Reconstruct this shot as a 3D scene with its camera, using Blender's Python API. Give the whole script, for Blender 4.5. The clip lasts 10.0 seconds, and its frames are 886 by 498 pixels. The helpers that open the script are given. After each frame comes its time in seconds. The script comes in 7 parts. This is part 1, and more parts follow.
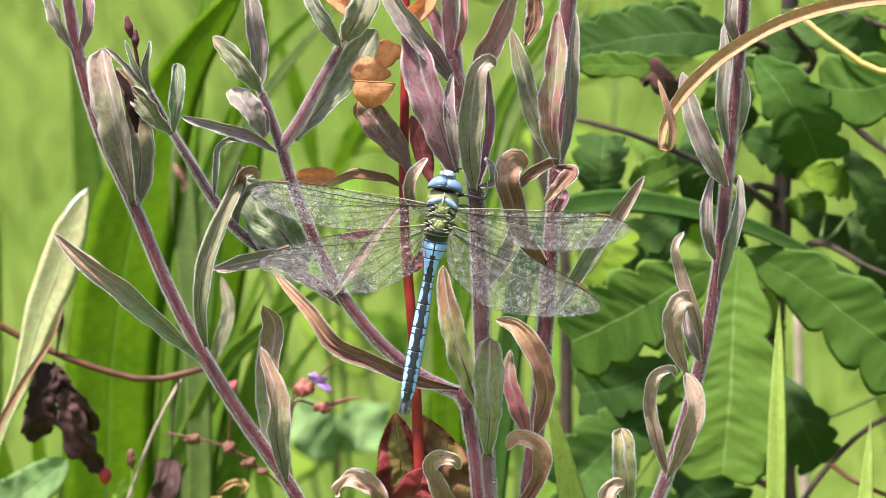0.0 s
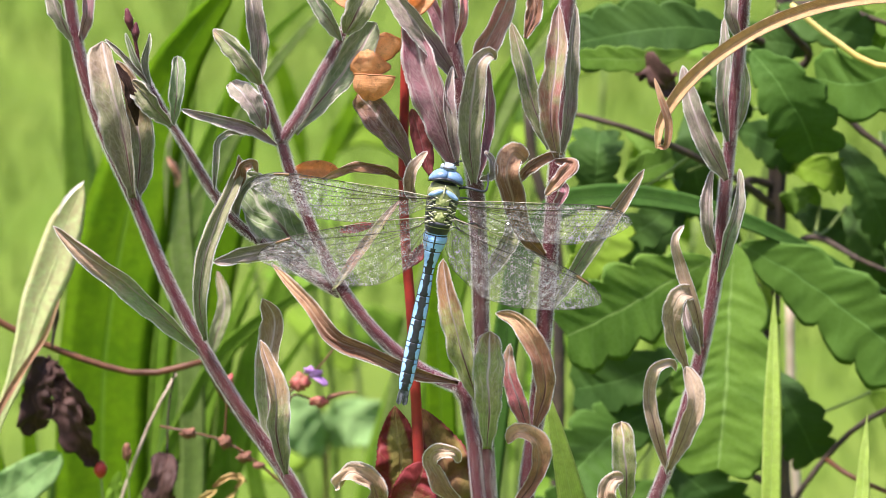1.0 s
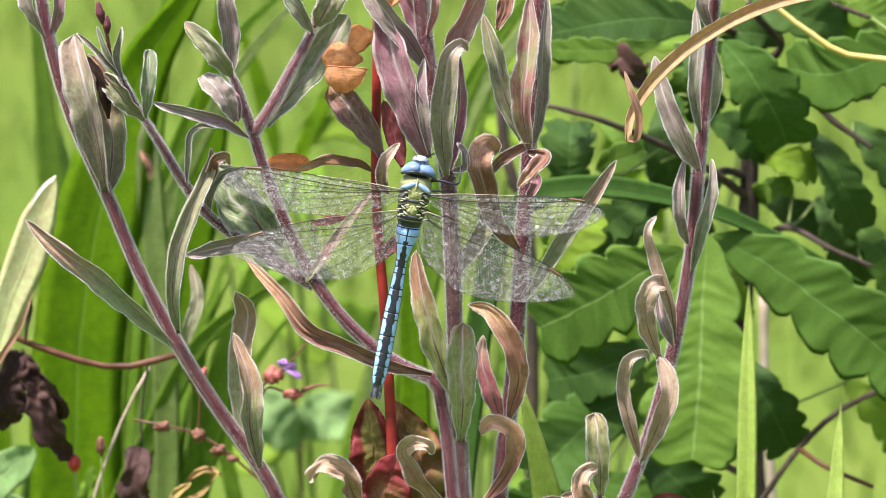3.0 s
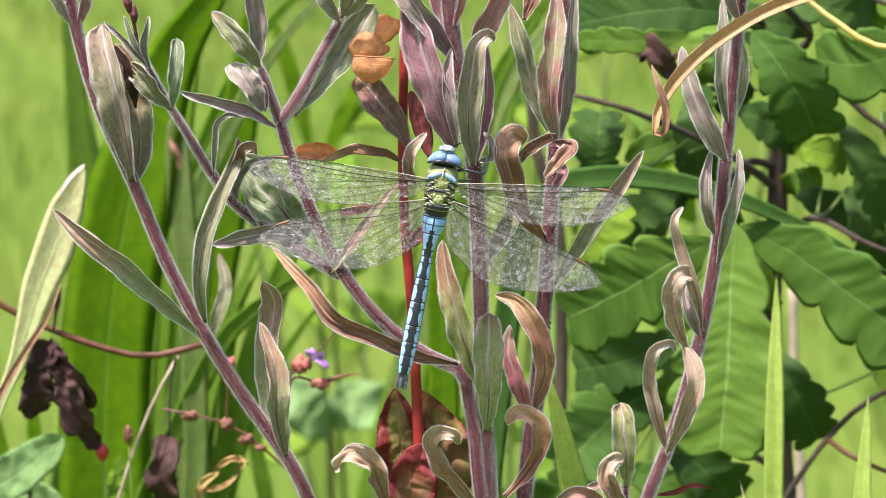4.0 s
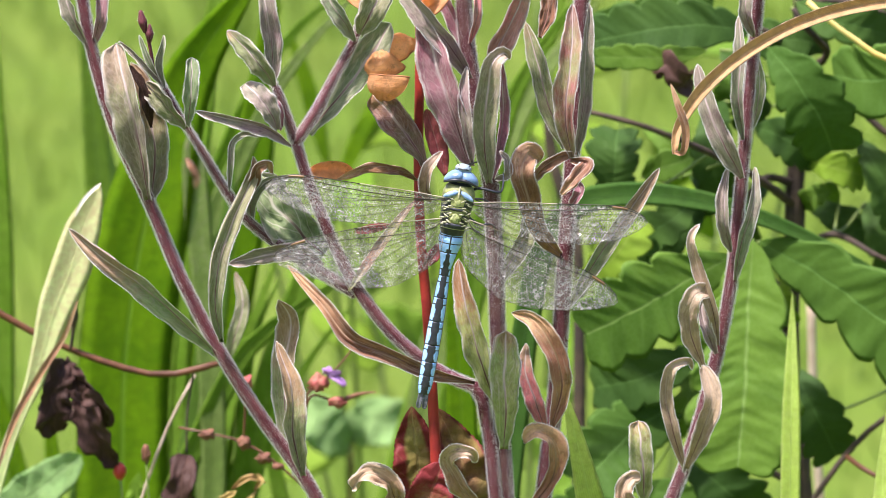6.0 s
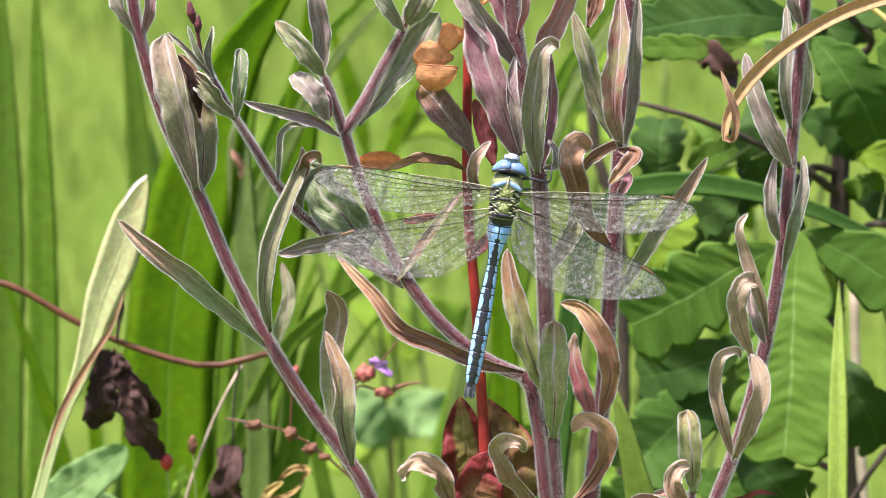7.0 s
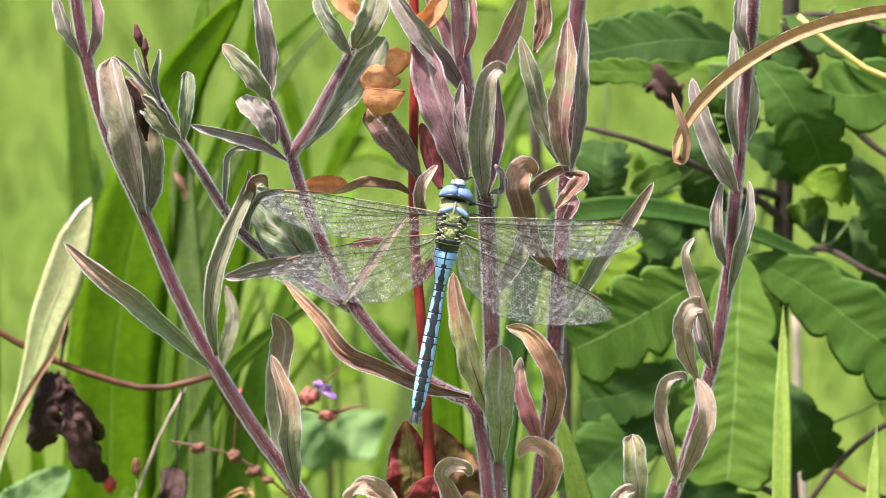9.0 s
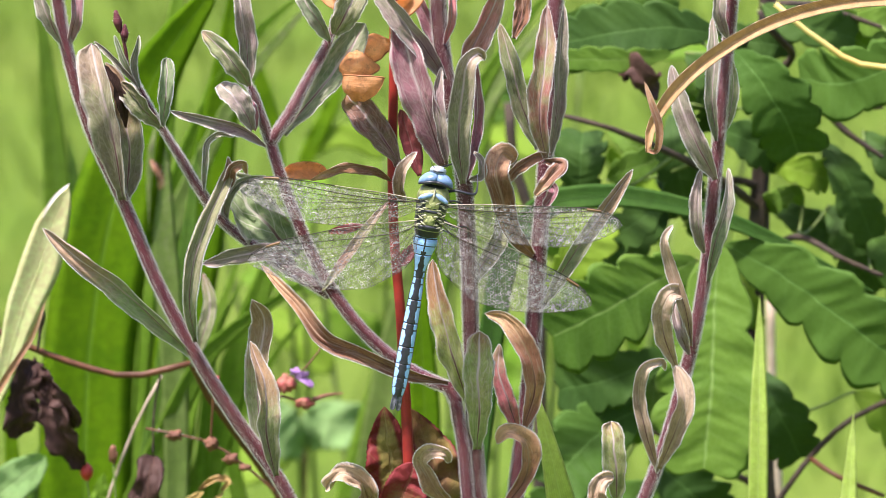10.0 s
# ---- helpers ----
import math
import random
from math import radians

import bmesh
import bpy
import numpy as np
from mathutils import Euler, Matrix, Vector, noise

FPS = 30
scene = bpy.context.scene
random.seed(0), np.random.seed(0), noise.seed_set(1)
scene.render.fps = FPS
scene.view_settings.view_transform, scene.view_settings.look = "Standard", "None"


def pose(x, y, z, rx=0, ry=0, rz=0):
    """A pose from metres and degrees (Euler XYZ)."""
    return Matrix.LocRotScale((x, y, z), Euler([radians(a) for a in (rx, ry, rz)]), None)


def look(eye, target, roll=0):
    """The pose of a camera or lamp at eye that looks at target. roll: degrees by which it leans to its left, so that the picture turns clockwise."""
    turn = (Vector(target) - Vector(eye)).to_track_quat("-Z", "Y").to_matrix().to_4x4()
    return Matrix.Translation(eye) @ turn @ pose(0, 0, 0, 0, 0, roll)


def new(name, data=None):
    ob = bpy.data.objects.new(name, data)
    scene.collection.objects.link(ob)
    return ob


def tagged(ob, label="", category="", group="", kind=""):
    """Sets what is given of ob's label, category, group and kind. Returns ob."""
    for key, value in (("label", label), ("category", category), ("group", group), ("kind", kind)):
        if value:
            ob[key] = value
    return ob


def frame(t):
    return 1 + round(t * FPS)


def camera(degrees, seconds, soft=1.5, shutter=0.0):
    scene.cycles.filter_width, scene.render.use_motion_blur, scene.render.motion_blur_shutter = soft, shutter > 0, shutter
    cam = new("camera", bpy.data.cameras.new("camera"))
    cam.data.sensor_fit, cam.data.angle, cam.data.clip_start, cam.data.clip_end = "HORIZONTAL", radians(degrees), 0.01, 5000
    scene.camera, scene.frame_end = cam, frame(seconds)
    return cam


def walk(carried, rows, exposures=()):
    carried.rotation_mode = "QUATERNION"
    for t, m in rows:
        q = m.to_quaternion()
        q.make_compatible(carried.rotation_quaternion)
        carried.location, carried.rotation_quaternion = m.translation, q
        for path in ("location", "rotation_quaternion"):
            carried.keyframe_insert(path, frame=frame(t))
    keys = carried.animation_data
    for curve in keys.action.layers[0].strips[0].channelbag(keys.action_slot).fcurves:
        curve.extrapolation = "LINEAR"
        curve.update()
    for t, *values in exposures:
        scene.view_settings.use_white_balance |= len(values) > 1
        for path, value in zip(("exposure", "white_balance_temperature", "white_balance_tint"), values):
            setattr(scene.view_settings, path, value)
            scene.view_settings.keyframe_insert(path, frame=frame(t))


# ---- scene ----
cam = camera(7.5, 10.0, soft=0.6)
PATH = [
    (0, look((0.01562, -1.96188, 1.11309), (0.00115, -0.00351, 0.70742), 0.087)),
    (0.5, look((0.00674, -1.96243, 1.11295), (-0.00073, -0.00396, 0.70755), 0.171)),
    (1, look((0.00393, -1.96125, 1.11100), (0.00115, -0.00284, 0.70526), 0.198)),
    (1.5, look((0.01313, -1.96024, 1.11380), (0.00230, -0.00374, 0.69910), 0.115)),
    (2, look((0.01357, -1.95989, 1.10976), (0.01122, -0.00240, 0.69963), 0.160)),
    (2.2, look((0.00802, -1.96055, 1.11024), (0.01837, -0.00235, 0.70359), 0.048)),
    (3.3, look((0.00175, -1.96109, 1.11015), (0.00505, -0.00324, 0.70170), -0.064)),
    (3.5, look((-0.00525, -1.96082, 1.11030), (0.00271, -0.00324, 0.70063), 0.077)),
    (4, look((0.00898, -1.96170, 1.11056), (0.00136, -0.00429, 0.70004), 0.015)),
    (4.5, look((0.00000, -1.96000, 1.11000), (0.00000, -0.00237, 0.70050), 0.000)),
    (5, look((0.00267, -1.95921, 1.11156), (0.00015, -0.00111, 0.70430), -0.016)),
    (5.2, look((0.00701, -1.95933, 1.11185), (0.00137, -0.00104, 0.70557), -0.118)),
    (6.3, look((0.01136, -1.95938, 1.11217), (-0.00408, -0.00137, 0.70478), -0.214)),
    (6.5, look((-0.00035, -1.96111, 1.10820), (-0.00991, -0.00241, 0.70397), -0.175)),
    (7, look((0.00337, -1.96158, 1.11085), (-0.01784, -0.00383, 0.70248), -0.411)),
    (7.5, look((0.00256, -1.96251, 1.10995), (-0.01099, -0.00420, 0.70398), -0.280)),
    (8, look((0.00686, -1.96412, 1.11000), (-0.00314, -0.00420, 0.71174), -0.243)),
    (8.5, look((0.00315, -1.96076, 1.11033), (-0.00248, -0.00084, 0.71198), -0.263)),
    (9, look((-0.00237, -1.96136, 1.11273), (-0.00191, -0.00246, 0.70939), -0.107)),
    (9.5, look((-0.00932, -1.96420, 1.11009), (-0.00034, -0.00573, 0.70475), -0.068)),
    (10, look((-0.00870, -1.96290, 1.10965), (0.00424, -0.00416, 0.70570), 0.046)),
]
walk(cam, PATH)

cam.data.dof.use_dof = True
cam.data.dof.focus_distance = 1.99
cam.data.dof.aperture_fstop = 30.0

# ---- light ----
world = bpy.data.worlds.new("sky")
scene.world = world
world.use_nodes = True
wn = world.node_tree
sky = wn.nodes.new("ShaderNodeTexSky")
sky.sky_type = "NISHITA"
sky.sun_disc = False
sky.sun_elevation = radians(68)
sky.sun_rotation = radians(226)
sky.air_density, sky.dust_density, sky.ozone_density = 1.0, 3.0, 1.0
wn.links.new(sky.outputs["Color"], wn.nodes["Background"].inputs["Color"])
wn.nodes["Background"].inputs["Strength"].default_value = 0.105

sun_data = bpy.data.lights.new("sun", "SUN")
sun_data.energy, sun_data.angle, sun_data.color = 4.4, radians(4), (1.0, 0.965, 0.90)
sun = new("sun", sun_data)
sun.matrix_world = look((-1.0, -0.95, 3.4), (0, 0, 0))
scene.view_settings.exposure = 1.28
scene.view_settings.use_white_balance = True
scene.view_settings.white_balance_temperature, scene.view_settings.white_balance_tint = 6450, 26

# ---- node helpers ----


def plug(nt, sock, v):
    if isinstance(v, bpy.types.NodeSocket):
        nt.links.new(v, sock)
    elif isinstance(v, tuple) and len(v) == 3 and sock.type == "RGBA":
        sock.default_value = (*v, 1.0)
    else:
        sock.default_value = v


def mth(nt, op, a, b=0.0, clamp=False):
    n = nt.nodes.new("ShaderNodeMath")
    n.operation, n.use_clamp = op, clamp
    plug(nt, n.inputs[0], a)
    plug(nt, n.inputs[1], b)
    return n.outputs[0]


def blend(nt, fac, a, b):
    n = nt.nodes.new("ShaderNodeMix")
    n.data_type = "RGBA"
    plug(nt, n.inputs[0], fac)
    plug(nt, n.inputs[6], a)
    plug(nt, n.inputs[7], b)
    return n.outputs[2]


def smooth(nt, v, lo, hi, to=1.0):
    n = nt.nodes.new("ShaderNodeMapRange")
    n.interpolation_type = "SMOOTHSTEP"
    plug(nt, n.inputs["Value"], v)
    n.inputs["From Min"].default_value, n.inputs["From Max"].default_value = lo, hi
    n.inputs["To Max"].default_value = to
    return n.outputs[0]


def cloud(nt, vec, scale, detail=3.0, rough=0.55, four=None):
    n = nt.nodes.new("ShaderNodeTexNoise")
    if four is not None:
        n.noise_dimensions = "4D"
        plug(nt, n.inputs["W"], four)
    plug(nt, n.inputs["Vector"], vec)
    n.inputs["Scale"].default_value, n.inputs["Detail"].default_value, n.inputs["Roughness"].default_value = scale, detail, rough
    return n.outputs["Fac"]


def coords(nt, which="Object"):
    return nt.nodes.new("ShaderNodeTexCoord").outputs[which]


def chance(nt):
    return nt.nodes.new("ShaderNodeObjectInfo").outputs["Random"]


def relief(nt, height, strength, distance=0.0004):
    n = nt.nodes.new("ShaderNodeBump")
    n.inputs["Strength"].default_value, n.inputs["Distance"].default_value = strength, distance
    plug(nt, n.inputs["Height"], height)
    return n.outputs[0]


def shader(name):
    mat = bpy.data.materials.new(name)
    mat.use_nodes = True
    nt = mat.node_tree
    return mat, nt, nt.nodes["Principled BSDF"], nt.nodes["Material Output"]


def leafy(nt, bsdf, out, colour, glow, normal=None):
    """Lets part of the light through the blade."""
    t = nt.nodes.new("ShaderNodeBsdfTranslucent")
    plug(nt, t.inputs["Color"], colour)
    m = nt.nodes.new("ShaderNodeMixShader")
    m.inputs[0].default_value = glow
    nt.links.new(bsdf.outputs[0], m.inputs[1])
    nt.links.new(t.outputs[0], m.inputs[2])
    nt.links.new(m.outputs[0], out.inputs["Surface"])
    if normal is not None:
        nt.links.new(normal, t.inputs["Normal"])


def leaf_material(name, main, blush, tip, tip_from=0.8, vein=(0.62, 0.52, 0.50), rib=0.04, edge=0.5, veins=9.0, slope=0.55,
                  glow=0.25, gloss=0.45, vein_mix=0.09, spots=0.5, blush_mix=1.0, fine=0.0, crease=0.32, sat=0.95, rim=None, rim_from=0.5, tone_mix=1.2):
    mat, nt, b, out = shader(name)
    uv = nt.nodes.new("ShaderNodeSeparateXYZ")
    plug(nt, uv.inputs[0], coords(nt, "UV"))
    across = mth(nt, "ABSOLUTE", mth(nt, "MULTIPLY", mth(nt, "SUBTRACT", uv.outputs[0], 0.5), 2.0))
    along = uv.outputs[1]
    rnd = chance(nt)
    w = mth(nt, "MULTIPLY", rnd, 40.0)
    pos = coords(nt)
    big = cloud(nt, pos, 75.0, 3.0, 0.6, w)
    mid = cloud(nt, pos, 420.0, 4.0, 0.65, w)
    tiny = cloud(nt, pos, 2600.0, 2.0, 0.6)
    shift = mth(nt, "MULTIPLY", mth(nt, "SUBTRACT", rnd, 0.5), 0.22)
    fac = smooth(nt, mth(nt, "ADD", big, shift), 0.38, 0.62, blush_mix)
    col = blend(nt, fac, main, blush)
    if rim:
        # the margin turns first, with an uneven border
        border = mth(nt, "ADD", across, mth(nt, "MULTIPLY", mth(nt, "SUBTRACT", big, 0.5), 0.5))
        col = blend(nt, smooth(nt, border, rim_from, rim_from + 0.22), col, rim)
    # withered end, uneven in its reach
    reach = mth(nt, "ADD", along, mth(nt, "MULTIPLY", mth(nt, "SUBTRACT", mid, 0.5), 0.55))
    col = blend(nt, smooth(nt, reach, tip_from, tip_from + 0.3), col, tip)
    # blotches and speckle
    dark = blend(nt, 0.65, col, (0.05, 0.028, 0.018))
    col = blend(nt, smooth(nt, mid, 0.54, 0.68, spots), col, dark)
    tone = nt.nodes.new("ShaderNodeHueSaturation")
    plug(nt, tone.inputs["Value"], mth(nt, "ADD", 1.0 - 0.5 * tone_mix, mth(nt, "MULTIPLY", cloud(nt, pos, 330.0, 6.0, 0.75, w), tone_mix)))
    tone.inputs["Saturation"].default_value = sat
    plug(nt, tone.inputs["Color"], col)
    col = tone.outputs[0]
    col = blend(nt, smooth(nt, tiny, 0.55, 0.75, spots * 0.5), col, blend(nt, 0.4, col, (0.55, 0.5, 0.42)))
    # creases that run along the blade, the shade in them put into the colour
    sv = nt.nodes.new("ShaderNodeCombineXYZ")
    plug(nt, sv.inputs[0], mth(nt, "MULTIPLY", uv.outputs[0], 8.0))
    plug(nt, sv.inputs[1], mth(nt, "MULTIPLY", along, 3.4))
    plug(nt, sv.inputs[2], w)
    streak = cloud(nt, sv.outputs[0], 1.0, 4.0, 0.65)
    streaked = nt.nodes.new("ShaderNodeHueSaturation")
    plug(nt, streaked.inputs["Value"], mth(nt, "ADD", 1.0 - 0.5 * crease, mth(nt, "MULTIPLY", streak, crease)))
    plug(nt, streaked.inputs["Color"], col)
    col = streaked.outputs[0]
    if edge > 0.34:
        # drawn-out stains and pale raised lines of a shrivelled blade
        lv = nt.nodes.new("ShaderNodeCombineXYZ")
        plug(nt, lv.inputs[0], mth(nt, "MULTIPLY", uv.outputs[0], 4.5))
        plug(nt, lv.inputs[1], mth(nt, "MULTIPLY", along, 9.0))
        plug(nt, lv.inputs[2], mth(nt, "ADD", w, 7.0))
        stain = cloud(nt, lv.outputs[0], 1.0, 5.0, 0.7)
        col = blend(nt, smooth(nt, stain, 0.50, 0.70, 0.6), col, blend(nt, 0.55, col, (0.09, 0.045, 0.04)))
        col = blend(nt, smooth(nt, mth(nt, "SUBTRACT", 1.0, stain), 0.54, 0.72, 0.45), col, blend(nt, 0.5, col, tip))
        # fine net of veins under the felt
        mesh = nt.nodes.new("ShaderNodeTexVoronoi")
        mesh.feature = "DISTANCE_TO_EDGE"
        mesh.inputs["Scale"].default_value = 1.0
        nv = nt.nodes.new("ShaderNodeCombineXYZ")
        plug(nt, nv.inputs[0], mth(nt, "ADD", mth(nt, "MULTIPLY", across, 3.2), mth(nt, "MULTIPLY", mid, 0.8)))
        plug(nt, nv.inputs[1], mth(nt, "SUBTRACT", mth(nt, "MULTIPLY", along, 17.0), mth(nt, "MULTIPLY", across, 2.2)))
        plug(nt, nv.inputs[2], w)
        plug(nt, mesh.inputs["Vector"], nv.outputs[0])
        net = mth(nt, "SUBTRACT", 1.0, smooth(nt, mesh.outputs["Distance"], 0.015, 0.10))
        col = blend(nt, mth(nt, "MULTIPLY", net, 0.22), col, blend(nt, 0.6, col, vein))
        ridge = mth(nt, "ABSOLUTE", mth(nt, "SUBTRACT", cloud(nt, sv.outputs[0], 0.55, 2.0, 0.5), 0.5))
        ridge = mth(nt, "SUBTRACT", 1.0, smooth(nt, ridge, 0.006, 0.03))
        col = blend(nt, mth(nt, "MULTIPLY", ridge, 0.20), col, (0.66, 0.58, 0.52))
    # side veins slant towards the tip
    wob = mth(nt, "MULTIPLY", mth(nt, "SUBTRACT", mid, 0.5), 0.05)
    line = mth(nt, "SUBTRACT", mth(nt, "MULTIPLY", mth(nt, "ADD", along, wob), veins), mth(nt, "MULTIPLY", across, slope * veins * 0.35))
    line = mth(nt, "ABSOLUTE", mth(nt, "SUBTRACT", mth(nt, "FRACT", line), 0.5))
    side = mth(nt, "SUBTRACT", 1.0, smooth(nt, line, 0.015, 0.085))
    col = blend(nt, mth(nt, "MULTIPLY", side, vein_mix), col, vein)
    if fine:
        lines = mth(nt, "ABSOLUTE", mth(nt, "SINE", mth(nt, "MULTIPLY", uv.outputs[0], fine)))
        col = blend(nt, mth(nt, "MULTIPLY", smooth(nt, lines, 0.0, 0.9), 0.35), blend(nt, 0.35, col, (0.01, 0.03, 0.005)), col)
    mid_rib = mth(nt, "SUBTRACT", 1.0, smooth(nt, across, rib, rib * 2.2))
    if edge > 0.34:
        halo = mth(nt, "SUBTRACT", 1.0, smooth(nt, across, rib * 2.2, rib * 3.6))
        col = blend(nt, mth(nt, "MULTIPLY", halo, 0.35), col, vein)
        col = blend(nt, mth(nt, "MULTIPLY", mid_rib, 0.85), col, blend(nt, smooth(nt, along, 0.25, 0.7), (0.17, 0.06, 0.065), vein))
    else:
        col = blend(nt, mth(nt, "MULTIPLY", mid_rib, 0.5), col, vein)
    if edge:
        col = blend(nt, smooth(nt, across, 0.86, 0.96, edge * 1.2), col, (0.66, 0.61, 0.55))
    plug(nt, b.inputs["Base Color"], col)
    b.inputs["Specular IOR Level"].default_value = 0.15
    if edge > 0.34:
        # a felt of fine pale hairs
        b.inputs["Sheen Weight"].default_value, b.inputs["Sheen Roughness"].default_value = 0.12, 0.5
        b.inputs["Sheen Tint"].default_value = (1.0, 0.95, 0.95, 1)
    plug(nt, b.inputs["Roughness"], mth(nt, "ADD", 1.0 - gloss - 0.1, mth(nt, "MULTIPLY", mid, 0.3)))
    h = mth(nt, "ADD", mth(nt, "MULTIPLY", mid, 0.7), mth(nt, "MULTIPLY", mth(nt, "ADD", mth(nt, "MULTIPLY", side, 0.3), mid_rib), -0.5))
    h = mth(nt, "ADD", h, mth(nt, "MULTIPLY", streak, crease))
    n = relief(nt, mth(nt, "ADD", h, mth(nt, "MULTIPLY", tiny, 0.25)), 0.7, 0.0006)
    plug(nt, b.inputs["Normal"], n)
    leafy(nt, b, out, col, glow, n)
    return mat


def plain_material(name, a, b2, scale, rough=0.6, bump=0.4, glow=0.0, speck=None, metal=0.0, sheen=0.0, dist=0.0003):
    mat, nt, b, out = shader(name)
    pos = coords(nt)
    n1 = cloud(nt, pos, scale, 4.0, 0.6)
    n2 = cloud(nt, pos, scale * 7, 3.0, 0.6)
    col = blend(nt, smooth(nt, n1, 0.35, 0.65), a, b2)
    if speck:
        col = blend(nt, smooth(nt, n2, 0.58, 0.70, 0.8), col, speck)
    else:
        col = blend(nt, mth(nt, "MULTIPLY", n2, 0.3), col, blend(nt, 0.5, col, (0.02, 0.015, 0.01)))
    plug(nt, b.inputs["Base Color"], col)
    b.inputs["Roughness"].default_value, b.inputs["Metallic"].default_value = rough, metal
    b.inputs["Specular IOR Level"].default_value = 0.3
    b.inputs["Sheen Weight"].default_value = sheen
    plug(nt, b.inputs["Normal"], relief(nt, mth(nt, "ADD", n1, n2), bump, dist))
    if glow:
        leafy(nt, b, out, col, glow)
    return mat


LOBES = 5.0


def oak_material(name, one, two, vein, glow):
    """A smooth leathery blade: a pale rib, a vein into each lobe, swollen between them."""
    mat, nt, b, out = shader(name)
    uv = nt.nodes.new("ShaderNodeSeparateXYZ")
    plug(nt, uv.inputs[0], coords(nt, "UV"))
    across = mth(nt, "ABSOLUTE", mth(nt, "MULTIPLY", mth(nt, "SUBTRACT", uv.outputs[0], 0.5), 2.0))
    along = uv.outputs[1]
    rnd = chance(nt)
    pos = coords(nt)
    w = mth(nt, "MULTIPLY", rnd, 40.0)
    big = cloud(nt, pos, 38.0, 2.0, 0.5, w)
    mid = cloud(nt, pos, 260.0, 3.0, 0.6, w)
    col = blend(nt, smooth(nt, mth(nt, "ADD", big, mth(nt, "MULTIPLY", mth(nt, "SUBTRACT", rnd, 0.5), 0.3)), 0.35, 0.65), one, two)
    left = mth(nt, "LESS_THAN", uv.outputs[0], 0.5)
    run = mth(nt, "ADD", mth(nt, "MULTIPLY", along, LOBES), mth(nt, "MULTIPLY", left, 0.35))
    gap = mth(nt, "ABSOLUTE", mth(nt, "SUBTRACT", mth(nt, "FRACT", run), 0.5))
    side = mth(nt, "SUBTRACT", 1.0, smooth(nt, gap, 0.012, 0.05))
    rib = mth(nt, "SUBTRACT", 1.0, smooth(nt, across, 0.018, 0.045))
    net = nt.nodes.new("ShaderNodeTexVoronoi")
    net.feature = "DISTANCE_TO_EDGE"
    net.inputs["Scale"].default_value = 420.0
    plug(nt, net.inputs["Vector"], pos)
    fine = mth(nt, "SUBTRACT", 1.0, smooth(nt, net.outputs["Distance"], 0.03, 0.14))
    col = blend(nt, mth(nt, "MULTIPLY", fine, 0.13), col, vein)
    col = blend(nt, smooth(nt, mid, 0.5, 0.75, 0.25), col, blend(nt, 0.5, col, (0.03, 0.05, 0.01)))
    col = blend(nt, mth(nt, "MULTIPLY", side, 0.15), col, vein)
    col = blend(nt, mth(nt, "MULTIPLY", rib, 0.8), col, vein)
    col = blend(nt, smooth(nt, across, 0.93, 0.99, 0.4), col, vein)
    plug(nt, b.inputs["Base Color"], col)
    b.inputs["Specular IOR Level"].default_value = 0.09
    plug(nt, b.inputs["Roughness"], mth(nt, "ADD", 0.48, mth(nt, "MULTIPLY", mid, 0.2)))
    swell = mth(nt, "ADD", mth(nt, "MULTIPLY", smooth(nt, gap, 0.0, 0.4), 0.22), mth(nt, "MULTIPLY", mid, 0.5))
    n = relief(nt, mth(nt, "SUBTRACT", swell, mth(nt, "ADD", mth(nt, "MULTIPLY", fine, 0.08), rib)), 0.3, 0.0007)
    plug(nt, b.inputs["Normal"], n)
    leafy(nt, b, out, blend(nt, 0.5, col, (0.26, 0.42, 0.04)), glow, n)
    return mat


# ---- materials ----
# the oak leaf also in mid and dark copies, shade painted into their green
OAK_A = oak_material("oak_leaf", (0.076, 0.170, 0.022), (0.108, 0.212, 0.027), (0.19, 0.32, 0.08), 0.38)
OAK_B = oak_material("shaded_oak_leaf", (0.030, 0.074, 0.015), (0.046, 0.102, 0.019), (0.07, 0.15, 0.035), 0.20)
OAK_M = oak_material("half_shaded_oak_leaf", (0.046, 0.112, 0.017), (0.064, 0.142, 0.020), (0.10, 0.21, 0.045), 0.28)
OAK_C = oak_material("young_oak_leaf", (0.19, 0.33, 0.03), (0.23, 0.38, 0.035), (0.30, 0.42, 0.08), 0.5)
GREY_GREEN = leaf_material("greygreen_leaf", (0.21, 0.27, 0.145), (0.29, 0.26, 0.20), (0.46, 0.35, 0.25), 0.82)
OLIVE = leaf_material("olive_leaf", (0.22, 0.27, 0.105), (0.25, 0.23, 0.13), (0.36, 0.23, 0.13), 0.76, blush_mix=0.6)
PURPLE = leaf_material("purple_leaf", (0.30, 0.195, 0.20), (0.27, 0.255, 0.18), (0.46, 0.36, 0.30), 0.82)
MAROON = leaf_material("maroon_leaf", (0.36, 0.115, 0.155), (0.34, 0.165, 0.185), (0.35, 0.23, 0.21), 0.9)
PINK = leaf_material("red_leaf", (0.60, 0.16, 0.18), (0.42, 0.20, 0.15), (0.42, 0.28, 0.16), 0.6)
TAN = leaf_material("tan_leaf", (0.44, 0.32, 0.20), (0.31, 0.21, 0.135), (0.54, 0.41, 0.28), 0.55, vein=(0.52, 0.42, 0.32), edge=0.42)
RUST = leaf_material("rusty_leaf", (0.50, 0.27, 0.12), (0.38, 0.16, 0.10), (0.60, 0.38, 0.19), 0.6, vein=(0.50, 0.34, 0.20), edge=0.36, spots=0.6)
BROWN = leaf_material("brown_leaf", (0.40, 0.20, 0.085), (0.22, 0.095, 0.048), (0.54, 0.33, 0.17), 0.6, vein=(0.48, 0.33, 0.22), edge=0.36, spots=0.7)
